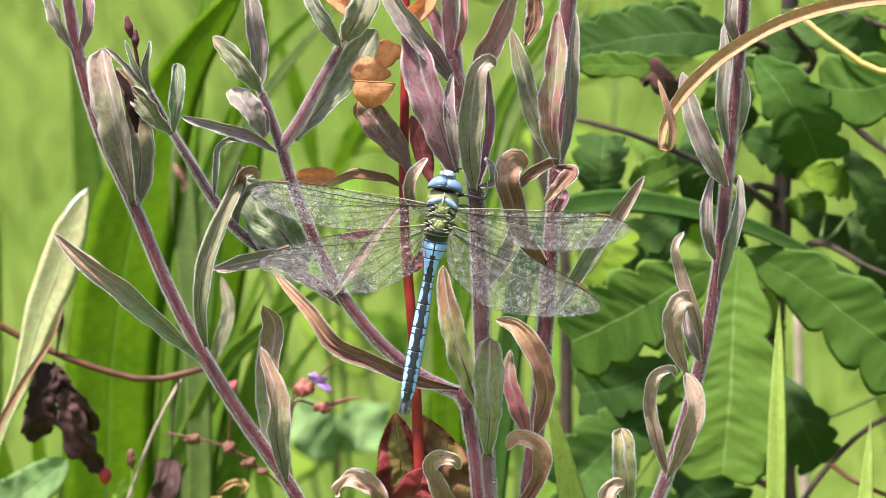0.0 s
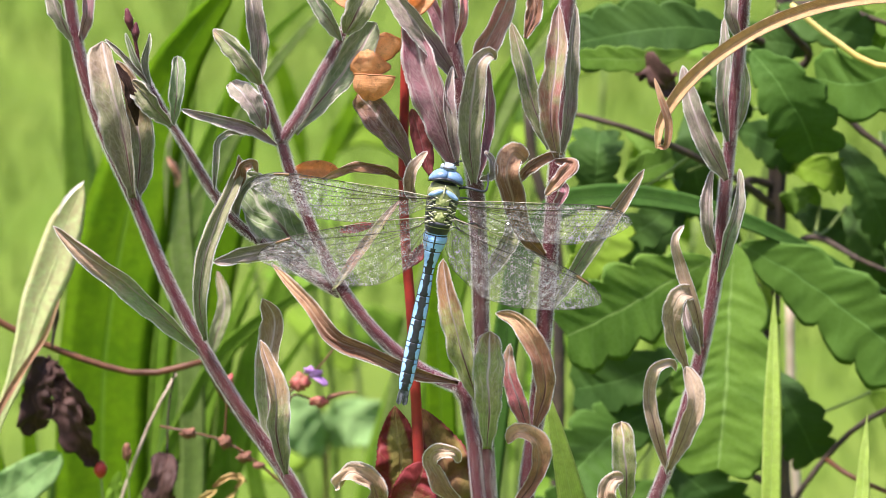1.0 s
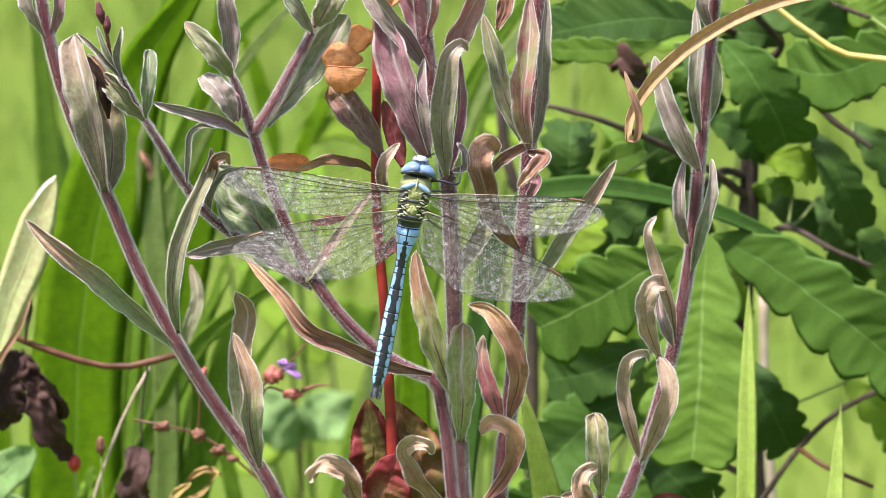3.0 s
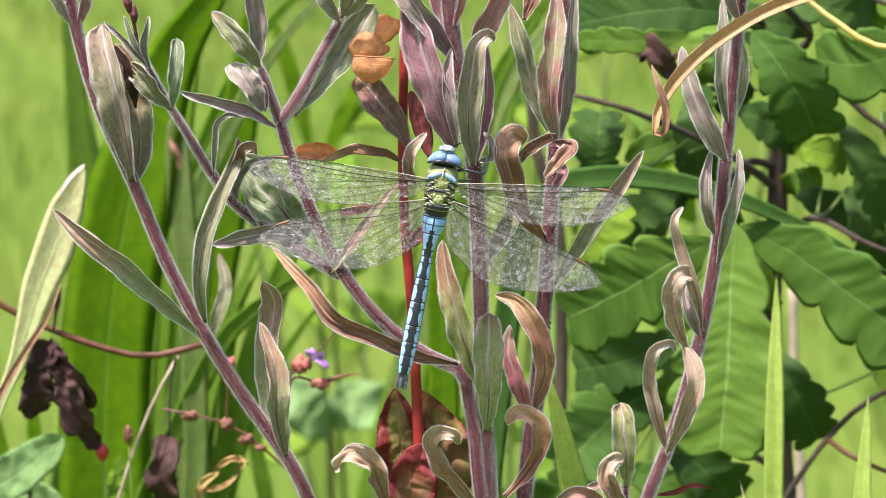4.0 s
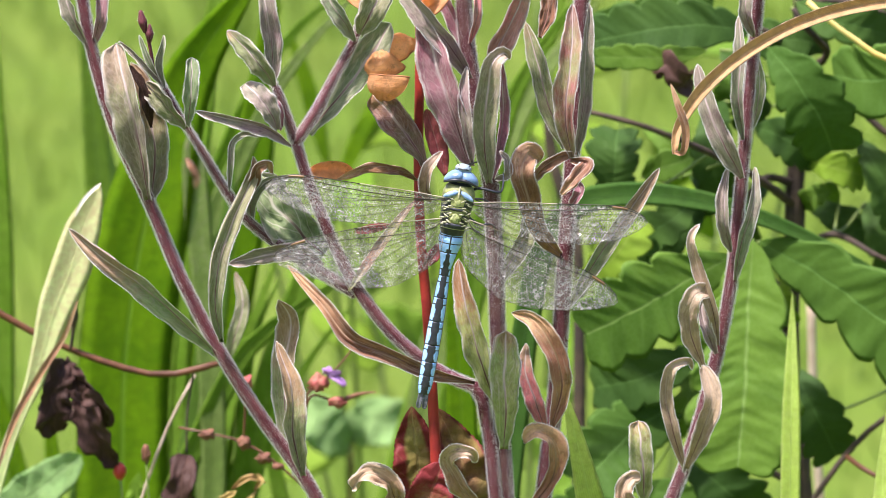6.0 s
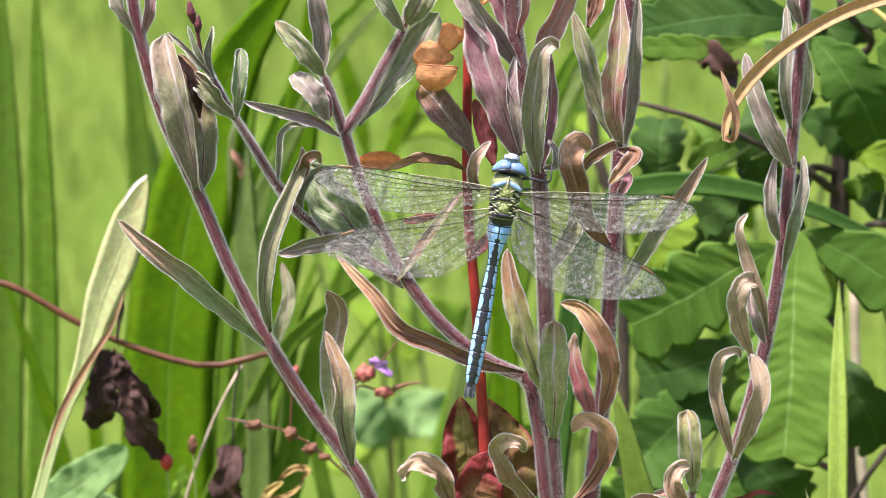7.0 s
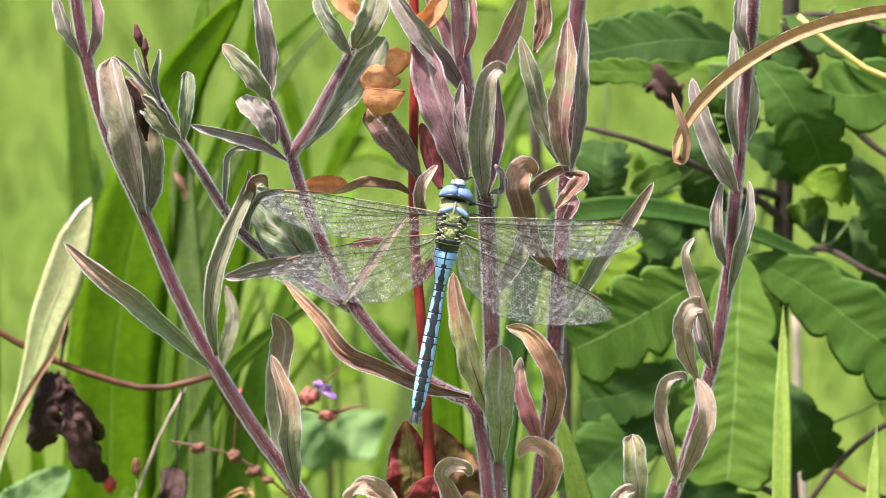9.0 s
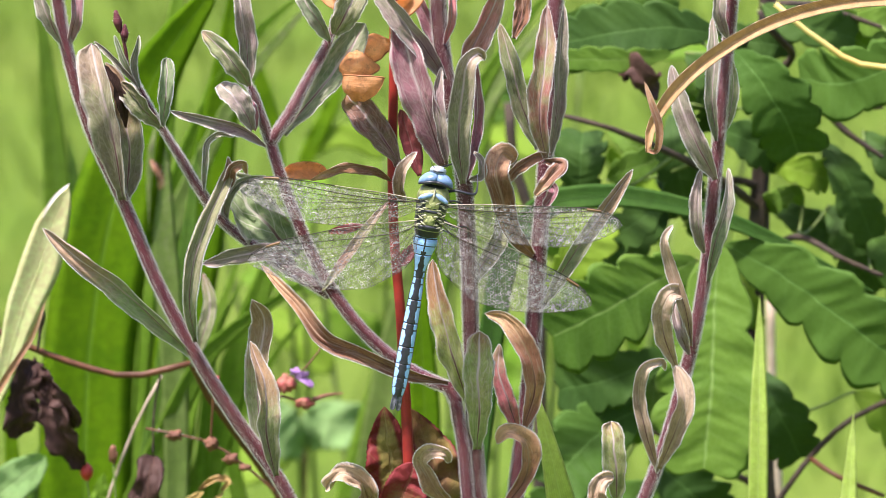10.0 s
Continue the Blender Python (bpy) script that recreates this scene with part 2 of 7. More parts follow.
DRYMIX = leaf_material("withering_leaf", (0.22, 0.19, 0.12), (0.27, 0.28, 0.145), (0.44, 0.34, 0.23), 0.62)
YELLOWING = leaf_material("yellowing_leaf", (0.40, 0.44, 0.14), (0.34, 0.37, 0.12), (0.42, 0.22, 0.10), 0.48, glow=0.3)
MOTTLED = leaf_material("mottled_leaf", (0.29, 0.32, 0.14), (0.21, 0.19, 0.11), (0.44, 0.28, 0.145), 0.42, spots=0.6)
PAPER = leaf_material("papery_leaf", (0.30, 0.40, 0.19), (0.24, 0.33, 0.15), (0.36, 0.38, 0.22), 0.8, vein=(0.62, 0.62, 0.50), glow=0.45, veins=5.0, slope=1.2, vein_mix=0.7)
CREAMY = leaf_material("cream_withered_leaf", (0.44, 0.28, 0.155), (0.30, 0.165, 0.085), (0.52, 0.37, 0.235), 0.5, vein=(0.50, 0.36, 0.24), edge=0.36, glow=0.15, spots=0.8)
HALF = leaf_material("half_withered_leaf", (0.24, 0.33, 0.13), (0.29, 0.30, 0.15), (0.36, 0.24, 0.14), 0.45)
TIPPED = leaf_material("brown_tipped_leaf", (0.27, 0.36, 0.10), (0.30, 0.34, 0.11), (0.34, 0.22, 0.10), 0.75, spots=0.5)
BLUSHED = leaf_material("blushed_leaf", (0.30, 0.33, 0.13), (0.40, 0.14, 0.12), (0.33, 0.19, 0.15), 0.7)
STREAKED = leaf_material("streaked_leaf", (0.22, 0.115, 0.09), (0.20, 0.21, 0.09), (0.36, 0.19, 0.10), 0.7, crease=0.9, spots=0.6)
FRESH = leaf_material("fresh_leaf", (0.20, 0.29, 0.125), (0.25, 0.29, 0.16), (0.22, 0.28, 0.13), 0.95)
ORANGE = leaf_material("papery_orange_leaf", (0.82, 0.51, 0.29), (0.70, 0.40, 0.21), (0.58, 0.33, 0.18), 0.8, vein=(0.6, 0.32, 0.13), rib=0.002, edge=0.0, glow=0.6, gloss=0.6, vein_mix=0.0, spots=0.5, sat=1.1, crease=0.1)
CRIMSON = leaf_material("crimson_leaf", (0.22, 0.17, 0.05), (0.24, 0.12, 0.05), (0.24, 0.028, 0.030), 0.42, vein=(0.30, 0.12, 0.08), edge=0.0, gloss=0.6, vein_mix=0.05, crease=0.2, rim=(0.22, 0.025, 0.028), rim_from=0.6, spots=0.25)
DEAD = leaf_material("dead_brown_leaf", (0.046, 0.024, 0.019), (0.080, 0.040, 0.030), (0.04, 0.020, 0.016), 0.7, vein=(0.10, 0.055, 0.04), edge=0.0, glow=0.08)
RED_OLIVE = leaf_material("red_and_olive_leaf", (0.27, 0.20, 0.05), (0.26, 0.13, 0.05), (0.20, 0.06, 0.035), 0.75, vein=(0.30, 0.20, 0.08), edge=0.0, gloss=0.55, crease=0.2, rim=(0.20, 0.04, 0.03), rim_from=0.7)
RED_MARGIN = leaf_material("red_margined_leaf", (0.25, 0.23, 0.05), (0.22, 0.16, 0.04), (0.20, 0.05, 0.03), 0.8, vein=(0.32, 0.28, 0.10), edge=0.0, gloss=0.6, crease=0.15, rim=(0.19, 0.022, 0.02), rim_from=0.38, spots=0.2)
WINE = leaf_material("wine_red_leaf", (0.30, 0.07, 0.065), (0.24, 0.045, 0.05), (0.22, 0.06, 0.05), 0.8, vein=(0.40, 0.20, 0.18), edge=0.0, gloss=0.5, crease=0.25)
STRAP = leaf_material("strap_leaf", (0.145, 0.305, 0.028), (0.19, 0.365, 0.034), (0.19, 0.36, 0.038), 0.95, vein=(0.16, 0.32, 0.03), rib=0.03, edge=0.0, veins=1.0, glow=0.45, gloss=0.3, vein_mix=0.0, spots=0.05, fine=70.0, sat=1.1, crease=0.2)
STRAP_LIGHT = leaf_material("light_strap_leaf", (0.26, 0.45, 0.08), (0.21, 0.40, 0.06), (0.28, 0.47, 0.1), 0.95, vein=(0.25, 0.42, 0.06), rib=0.03, edge=0.0, veins=1.0, glow=0.5, gloss=0.5, vein_mix=0.0, spots=0.05, fine=60.0, sat=1.1, crease=0.35)
STRAP_PALE = leaf_material("pale_strap_leaf", (0.36, 0.52, 0.13), (0.32, 0.48, 0.11), (0.60, 0.62, 0.36), 0.90, vein=(0.3, 0.45, 0.1), rib=0.02, edge=0.0, veins=1.0, glow=0.6, vein_mix=0.0, spots=0.05, fine=60.0, crease=0.2)
STRAP_SOFT = leaf_material("soft_green_strap_leaf", (0.17, 0.31, 0.055), (0.20, 0.35, 0.06), (0.20, 0.34, 0.06), 0.95, vein=(0.2, 0.36, 0.08), rib=0.02, edge=0.0, veins=1.0, glow=0.45, gloss=0.3, vein_mix=0.0, spots=0.05, fine=60.0, sat=1.1, crease=0.2)
STRAP_MID = leaf_material("mid_strap_leaf", (0.12, 0.24, 0.055), (0.15, 0.28, 0.06), (0.15, 0.27, 0.06), 0.95, vein=(0.14, 0.3, 0.07), rib=0.02, edge=0.0, veins=1.0, glow=0.4, gloss=0.5, vein_mix=0.0, spots=0.05, fine=60.0, sat=1.1, crease=0.35)
STRAP_TEAL = leaf_material("teal_strap_leaf", (0.055, 0.135, 0.030), (0.07, 0.155, 0.036), (0.06, 0.14, 0.035), 0.95, vein=(0.09, 0.2, 0.06), rib=0.02, edge=0.0, veins=1.0, glow=0.3, gloss=0.3, vein_mix=0.0, spots=0.0, fine=60.0, sat=1.1, crease=0.2)
PALE = leaf_material("pale_yellow_blade", (0.72, 0.83, 0.40), (0.64, 0.76, 0.33), (0.55, 0.50, 0.25), 0.8, vein=(0.6, 0.6, 0.3), rib=0.02, edge=0.1, veins=1.0, glow=0.3, vein_mix=0.0, spots=0.0, sat=0.95, crease=0.05, tone_mix=0.3)
STRAW = leaf_material("straw_blade", (0.76, 0.46, 0.25), (0.64, 0.36, 0.18), (0.76, 0.50, 0.29), 0.75, vein=(0.34, 0.2, 0.08), rib=0.02, edge=0.3, veins=1.0, glow=0.25, vein_mix=0.0, spots=0.15, fine=28.0, sat=1.1, crease=0.35)
GRASS = leaf_material("grass_blade", (0.54, 0.72, 0.20), (0.48, 0.66, 0.16), (0.58, 0.74, 0.24), 0.85, vein=(0.5, 0.68, 0.18), rib=0.05, edge=0.1, veins=1.0, glow=0.62, vein_mix=0.0, spots=0.0, fine=40.0, sat=1.1, crease=0.12)
BLUEGREEN = leaf_material("bluegreen_leaf", (0.22, 0.40, 0.13), (0.26, 0.44, 0.15), (0.24, 0.40, 0.14), 0.95, vein=(0.26, 0.42, 0.16), edge=0.0, glow=0.45, gloss=0.2, spots=0.0, crease=0.1)
STEM = plain_material("willowherb_stem", (0.075, 0.014, 0.022), (0.125, 0.036, 0.042), 260.0, 0.6, 0.5, speck=(0.17, 0.08, 0.085))
STEM_GREY = plain_material("greyish_stem", (0.10, 0.046, 0.042), (0.065, 0.016, 0.022), 200.0, 0.6, 0.5, speck=(0.26, 0.19, 0.18))
RED_STEM = plain_material("red_stem", (0.34, 0.034, 0.026), (0.22, 0.024, 0.022), 90.0, 0.4, 0.25)
BRAMBLE = plain_material("bramble_stem", (0.125, 0.052, 0.022), (0.085, 0.034, 0.016), 150.0, 0.5, 0.4)
SHOOT = plain_material("green_shoot", (0.12, 0.20, 0.04), (0.16, 0.22, 0.06), 120.0, 0.6, 0.3)
BARK = plain_material("oak_bark", (0.075, 0.055, 0.035), (0.045, 0.035, 0.028), 120.0, 0.8, 0.8, dist=0.001)
DRY_STALK = plain_material("dry_stalk", (0.45, 0.38, 0.28), (0.36, 0.29, 0.20), 120.0, 0.7, 0.4)
BLEACHED = plain_material("bleached_tip", (0.74, 0.72, 0.66), (0.60, 0.57, 0.50), 150.0, 0.6, 0.3)
WITHERED = leaf_material("withered_yellow_leaf", (0.46, 0.36, 0.10), (0.40, 0.24, 0.09), (0.34, 0.18, 0.08), 0.7, vein=(0.5, 0.4, 0.15), edge=0.0, glow=0.35)
YELLOW_STALK = plain_material("yellow_stalk", (0.60, 0.50, 0.16), (0.56, 0.34, 0.05), 25.0, 0.5, 0.3)


def hair_material():
    """Hairs so thin that they hide only part of what lies behind them."""
    mat, nt, b, out = shader("white_hair")
    b.inputs["Base Color"].default_value = (0.88, 0.86, 0.84, 1)
    b.inputs["Roughness"].default_value = 0.45
    clear = nt.nodes.new("ShaderNodeBsdfTransparent")
    glow = nt.nodes.new("ShaderNodeBsdfTranslucent")
    glow.inputs["Color"].default_value = (0.88, 0.86, 0.84, 1)
    m1, m2 = nt.nodes.new("ShaderNodeMixShader"), nt.nodes.new("ShaderNodeMixShader")
    m1.inputs[0].default_value, m2.inputs[0].default_value = 0.5, 0.1
    nt.links.new(b.outputs[0], m1.inputs[1])
    nt.links.new(glow.outputs[0], m1.inputs[2])
    nt.links.new(m1.outputs[0], m2.inputs[1])
    nt.links.new(clear.outputs[0], m2.inputs[2])
    nt.links.new(m2.outputs[0], out.inputs["Surface"])
    return mat


HAIR = hair_material()
PETAL = plain_material("violet_petal", (0.66, 0.42, 0.78), (0.56, 0.30, 0.70), 300.0, 0.5, 0.2, glow=0.4)
ORANGE_RIM = plain_material("pod_rim", (0.36, 0.16, 0.06), (0.28, 0.11, 0.04), 300.0, 0.5, 0.3)
CALYX = plain_material("red_calyx", (0.36, 0.07, 0.07), (0.30, 0.13, 0.08), 400.0, 0.55, 0.4)
HUSK = plain_material("brown_husk", (0.27, 0.13, 0.075), (0.18, 0.08, 0.05), 400.0, 0.65, 0.5, glow=0.2)
BERRY = plain_material("red_berry", (0.40, 0.035, 0.02), (0.30, 0.03, 0.02), 200.0, 0.35, 0.2)

# ---- shape helpers ----
FACE = Vector((0, -1, 0.2))


def finish(bm, name):
    me = bpy.data.meshes.new(name)
    bm.to_mesh(me)
    bm.free()
    for p in me.polygons:
        p.use_smooth = True
    return me


def part(name, bm, material, parent, label=""):
    me = finish(bm, name)
    me.materials.append(material)
    ob = new(name, me)
    ob.parent = parent
    return tagged(ob, label) if label else ob


def thing(name, at, label, category, group="", kind=""):
    ob = new(name)
    ob.empty_display_size = 0.01
    ob.location = at
    ob["base"] = list(at)
    return tagged(ob, label, category, group, kind)


def local(parent, pts):
    """Points of the place in the space of a thing that stands unturned at its base."""
    base = Vector(parent.get("base", (0, 0, 0)))
    return [Vector(p) - base for p in pts]


def spline(pts, n):
    pts = [Vector(p) for p in pts]
    if len(pts) == 2:
        return [pts[0].lerp(pts[1], i / n) for i in range(n + 1)]
    ext = [pts[0] * 2 - pts[1], *pts, pts[-1] * 2 - pts[-2]]
    lens = [0.0]
    for a, b in zip(pts, pts[1:]):
        lens.append(lens[-1] + (b - a).length)
    out, k = [], 0
    for i in range(n + 1):
        d = lens[-1] * i / n
        while k < len(pts) - 2 and d > lens[k + 1]:
            k += 1
        t = (d - lens[k]) / max(lens[k + 1] - lens[k], 1e-9)
        a, b, c, e = ext[k:k + 4]
        d0, d1, d2 = max((b - a).length, 1e-6), max((c - b).length, 1e-6), max((e - c).length, 1e-6)
        m0 = ((c - b) / d1 * d0 + (b - a) / d0 * d1) / (d0 + d1) * d1
        m1 = ((e - c) / d2 * d1 + (c - b) / d1 * d2) / (d1 + d2) * d1
        t2, t3 = t * t, t ** 3
        out.append(b * (2 * t3 - 3 * t2 + 1) + m0 * (t3 - 2 * t2 + t) + c * (3 * t2 - 2 * t3) + m1 * (t3 - t2))
    return out


def tangent(path, i):
    return (path[min(i + 1, len(path) - 1)] - path[max(i - 1, 0)]).normalized()


def tube_bm(path, radii, seg=10, lump=0.0, bm=None, ridge=0.0):
    bm = bm or bmesh.new()
    n = len(path)
    rings = []
    ref = Vector((0.3, -1, 0.1))
    for i, c in enumerate(path):
        t = tangent(path, i)
        u = (ref - t * ref.dot(t)).normalized()
        v = t.cross(u)
        ref = u
        s = i / (n - 1) * (len(radii) - 1)
        k = min(int(s), len(radii) - 2)
        r = radii[k] + (radii[k + 1] - radii[k]) * (s - k)
        ring = []
        for j in range(seg):
            a = 2 * math.pi * j / seg
            rr = r * (1 + ridge * math.cos(5 * a + 0.8)) * (1 + lump * noise.noise(c * 160 + Vector((math.cos(a), math.sin(a), 0)) * 2))
            ring.append(bm.verts.new(c + (u * math.cos(a) + v * math.sin(a)) * rr))
        rings.append(ring)
    for a, b in zip(rings, rings[1:]):
        for j in range(seg):
            bm.faces.new((a[j], a[(j + 1) % seg], b[(j + 1) % seg], b[j]))
    bm.faces.new(list(reversed(rings[0])))
    bm.faces.new(rings[-1])
    return bm


def hair_mesh(path, radii, per_mm, length, low=0.585, high=0.80, base_z=0.0):
    """Short spreading hairs on a stem, each a fine spike."""
    verts = []
    for i in range(len(path) - 1):
        a, b = path[i], path[i + 1]
        z = (a.z + b.z) / 2 + base_z
        if not low < z < high:
            continue
        d = np.array(b - a)
        t = np.array((b - a).normalized())
        u = np.array((b - a).orthogonal().normalized())
        v = np.cross(t, u)
        s = i / (len(path) - 1) * (len(radii) - 1)
        k = min(int(s), len(radii) - 2)
        r = radii[k] + (radii[k + 1] - radii[k]) * (s - k)
        n = int((b - a).length * 1000 * per_mm)
        ang = np.random.uniform(0, 2 * np.pi, (n, 1))
        out = u * np.cos(ang) + v * np.sin(ang)
        p = np.array(a) + d * np.random.rand(n, 1) + out * r * 0.97
        way = out + t * np.random.uniform(-0.05, 0.18, (n, 1)) + np.random.uniform(-0.07, 0.07, (n, 3))
        way /= np.linalg.norm(way, axis=1, keepdims=True)
        w = t * 0.000025
        verts.append(np.stack((p - w, p + w, p + way * length * np.random.uniform(0.35, 1.15, (n, 1))), axis=1).reshape(-1, 3))
    me = bpy.data.meshes.new("stem_hairs")
    if verts:
        co = np.concatenate(verts)
        me.from_pydata(co.tolist(), [], np.arange(len(co)).reshape(-1, 3).tolist())
    return me


def lance(s):
    return max(0.16 * (1 - s) ** 2, (min(s, 1) ** 0.62) * (max(1 - s, 0) ** 0.62) * 1.53)


def broad(s):
    return (max(s, 0) ** 0.45) * (max(1 - s, 0) ** 0.5) * 1.39


def ovate(s):
    return (max(s, 0) ** 0.5) * (max(1 - s, 0) ** 0.8) * 1.62


def blunt(s):
    return max(0.22 * (1 - s), (min(s, 1) ** 0.7) * (max(1 - s, 0) ** 0.38) * 1.42)


def strap(s):
    return min(1.0, (max(1 - s, 0) * 9.0) ** 0.8)


def spear(s):
    return min(1.0, (max(1 - s, 0) * 15.0) ** 0.72)


def stub(s):
    return min(1.0, (max(1 - s, 0) * 40.0) ** 0.5)


def ribbon(s):
    return min(1.0, 0.35 + (max(1 - s, 0) * 22.0) ** 0.6)


def tapering(s):
    rows = ((0, 0.3), (0.885, 0.3), (0.90, 0.44), (0.92, 0.60), (0.94, 0.87), (0.96, 1.0), (0.98, 0.84), (0.993, 0.45), (1, 0.05))
    for (a, x), (b, y) in zip(rows, rows[1:]):
        if s <= b:
            return x + (y - x) * (s - a) / (b - a)
    return 0.05


def long_strap(s):
    return min(1.0, (max(1 - s, 0) * 7.0) ** 0.7)


def lobed(s, phase=0.0):
    """Rounded lobes with narrow bays, widest past the middle."""
    env = (max(s, 0) ** 0.6) * (max(1 - s, 0) ** 0.33) * 1.83
    bays = 0.27 * min(1.0, s * 4) * min(1.0, (1 - s) * 8)
    f = (s * LOBES + phase) % 1.0
    return env * (1 - bays + bays * math.sin(math.pi * f) ** 0.55)


def blade_bm(path, width, shape, fold=15.0, turn=(0.0, 0.0), ruffle=0.0, waves=5.0, crumple=0.0, cells=4, thick=0.00022, face=FACE,
             droop=0.0, teeth=0.0, seed=0.0, lean=0.0, wrinkle=0.0, ragged=0.0, roll=0.0, pleat=False, sweep=0.0):
    """A leaf blade about a spine: closed, thicker at the rib, folded along it, its edges waved."""
    n = len(path) - 1
    bm = bmesh.new()
    uvl = bm.loops.layers.uv.new("uv")
    top, bot, uvs = [], [], {}
    fr = radians(fold)
    for i, c in enumerate(path):
        s = i / n
        t = tangent(path, i)
        nn = (face - t * face.dot(t))
        if nn.length < 1e-4:
            nn = t.orthogonal()
        nn.normalize()
        ang = radians(turn[0] + (turn[1] - turn[0]) * s)
        nn = Matrix.Rotation(ang, 3, t) @ nn
        side = t.cross(nn).normalized()
        row_t, row_b = [], []
        for j in range(-cells, cells + 1):
            v = j / cells
            ph = seed + (1.7 if j < 0 else 0.0)
            hw = width / 2 * shape_at(shape, s, j < 0)
            hw *= 1 + ragged * (noise.noise(Vector((s * 7, seed * 3 + (9 if j < 0 else 0), 0.5))) + 0.6 * noise.noise(Vector((s * 19, seed * 3 + (9 if j < 0 else 0), 4.5))))
            if teeth and abs(j) == cells:
                hw *= 1 + teeth * (1 if i % 2 else -1)
            lat = v * hw * (1 + lean * (1 if v > 0 else -1))
            up = abs(v) ** 1.3 * hw * math.sin(fr)
            up += wrinkle * hw * math.sin(v * 11 + seed + 1.2 * noise.noise(c * 90)) * (1 - abs(v))
            up += ruffle * hw * v * v * math.sin(2 * math.pi * (s * waves) + ph * 2.3)
            up += roll * hw * abs(v) ** 7
            up -= droop * hw * v * v
            p = c + side * lat + nn * up + t * (sweep * hw * abs(v))
            if crumple and pleat:
                p += nn * crumple * hw * noise.noise(Vector((v * 2.6 + seed, s * 3.2, seed))) * 0.9
                p += nn * crumple * hw * noise.noise(Vector((v * 5.5, s * 9 + seed, 3.0))) * 0.35
                p += side * crumple * 0.3 * hw * noise.noise(Vector((seed, s * 6, v)))
            elif crumple:
                p += nn * crumple * hw * (noise.noise(c * 130 + Vector((v * 1.1, seed, s * 3))) * (0.35 + abs(v)))
                p += nn * crumple * 0.45 * hw * noise.noise(c * 420 + Vector((v * 2.6, seed, s * 5)))
                p += side * crumple * 0.35 * hw * noise.noise(c * 170 + Vector((seed, v * 0.8, 5.0)))
            th = thick * (1 + 2.2 * max(0, 1 - abs(v) * 4))
            a = bm.verts.new(p)
            row_t.append(a)
            uvs[a] = (v * 0.5 + 0.5, s)
            if abs(j) == cells or i in (0, n):
                row_b.append(a)
            else:
                b = bm.verts.new(p - nn * th)
                uvs[b] = uvs[a]
                row_b.append(b)
        top.append(row_t)
        bot.append(row_b)
    for i in range(n):
        for j in range(2 * cells):
            bm.faces.new((top[i][j], top[i][j + 1], top[i + 1][j + 1], top[i + 1][j]))
            q = (bot[i][j], bot[i + 1][j], bot[i + 1][j + 1], bot[i][j + 1])
            if len(set(q)) > 2 and bm.faces.get(q) is None:
                bm.faces.new(q)
    for f in bm.faces:
        for lp in f.loops:
            lp[uvl].uv = uvs[lp.vert]
    edges = [[r[0].co.copy() for r in top], [r[-1].co.copy() for r in top], [r[cells].co.copy() for r in top]]
    return bm, edges


def shape_at(shape, s, left):
    if shape is lobed:
        return lobed(s, 0.35 if left else 0.0)
    return shape(s)


def fringe_bm(edges, per_mm, length):
    bm = bmesh.new()
    mid = edges[2]
    for e in edges[:2]:
        for i in range(len(e) - 1):
            a, b = e[i], e[i + 1]
            t = b - a
            if t.length < 1e-6:
                continue
            outw = (a - mid[i])
            if outw.length < 1e-6:
                outw = t.orthogonal()
            outw.normalize()
            for _ in range(max(1, int(t.length * 1000 * per_mm))):
                p = a.lerp(b, random.random())
                d = (outw + t.normalized() * random.uniform(-0.2, 0.7) + Vector([random.uniform(-0.45, 0.45) for _ in range(3)])).normalized()
                w = t.normalized() * 0.00005
                bm.faces.new([bm.verts.new(q) for q in (p - w - d * 0.00008, p + w - d * 0.00008, p + d * length * random.uniform(0.4, 1.2))])
    return bm


def leaf(parent, pts, width, material, fold=22.0, turn=0.0, turn2=None, shape=lance, ruffle=0.11, crumple=0.34, rows=30, cells=6,
         label="", hairs=True, waves=4.0, droop=0.0, name="leaf", teeth=0.0, lean=0.0, thick=0.00022, wrinkle=None, sweep=0.0):
    if hairs:
        fold = min(fold * 1.5, 52)
    path = spline(local(parent, pts), rows)
    bm, edges = blade_bm(path, width, shape, fold, (turn, turn if turn2 is None else turn2), ruffle, waves, crumple, cells,
                         droop=droop, seed=random.uniform(0, 9), teeth=teeth, lean=lean, thick=thick, wrinkle=(0.05 if hairs else 0.0) if wrinkle is None else wrinkle,
                         ragged=0.18 if hairs else 0.4 if material is DEAD else 0.15 if shape is lobed else 0.03, roll=random.uniform(-0.1, 0.3) if hairs else 0.0, pleat=hairs, sweep=sweep)
    ob = part(name, bm, material, parent, label)
    if hairs:
        part("margin_hairs", fringe_bm(edges, 20, 0.0004), HAIR, ob)["kind"] = "stuff"
    return ob


def stem(parent, pts, radii, material=STEM, hairs=250, rows=90, name="stem", seg=20, label="", lump=0.12, length=0.0009):
    path = spline(local(parent, pts), rows)
    ob = part(name, tube_bm(path, radii, seg, lump, ridge=0.07 if hairs else 0.0), material, parent, label)
    if hairs:
        fuzz = new("stem_hairs", hair_mesh(path, radii, hairs, length, base_z=parent.get("base", (0, 0, 0))[2]))
        fuzz.data.materials.append(HAIR)
        fuzz.parent = ob
        fuzz["kind"] = "stuff"
    return ob


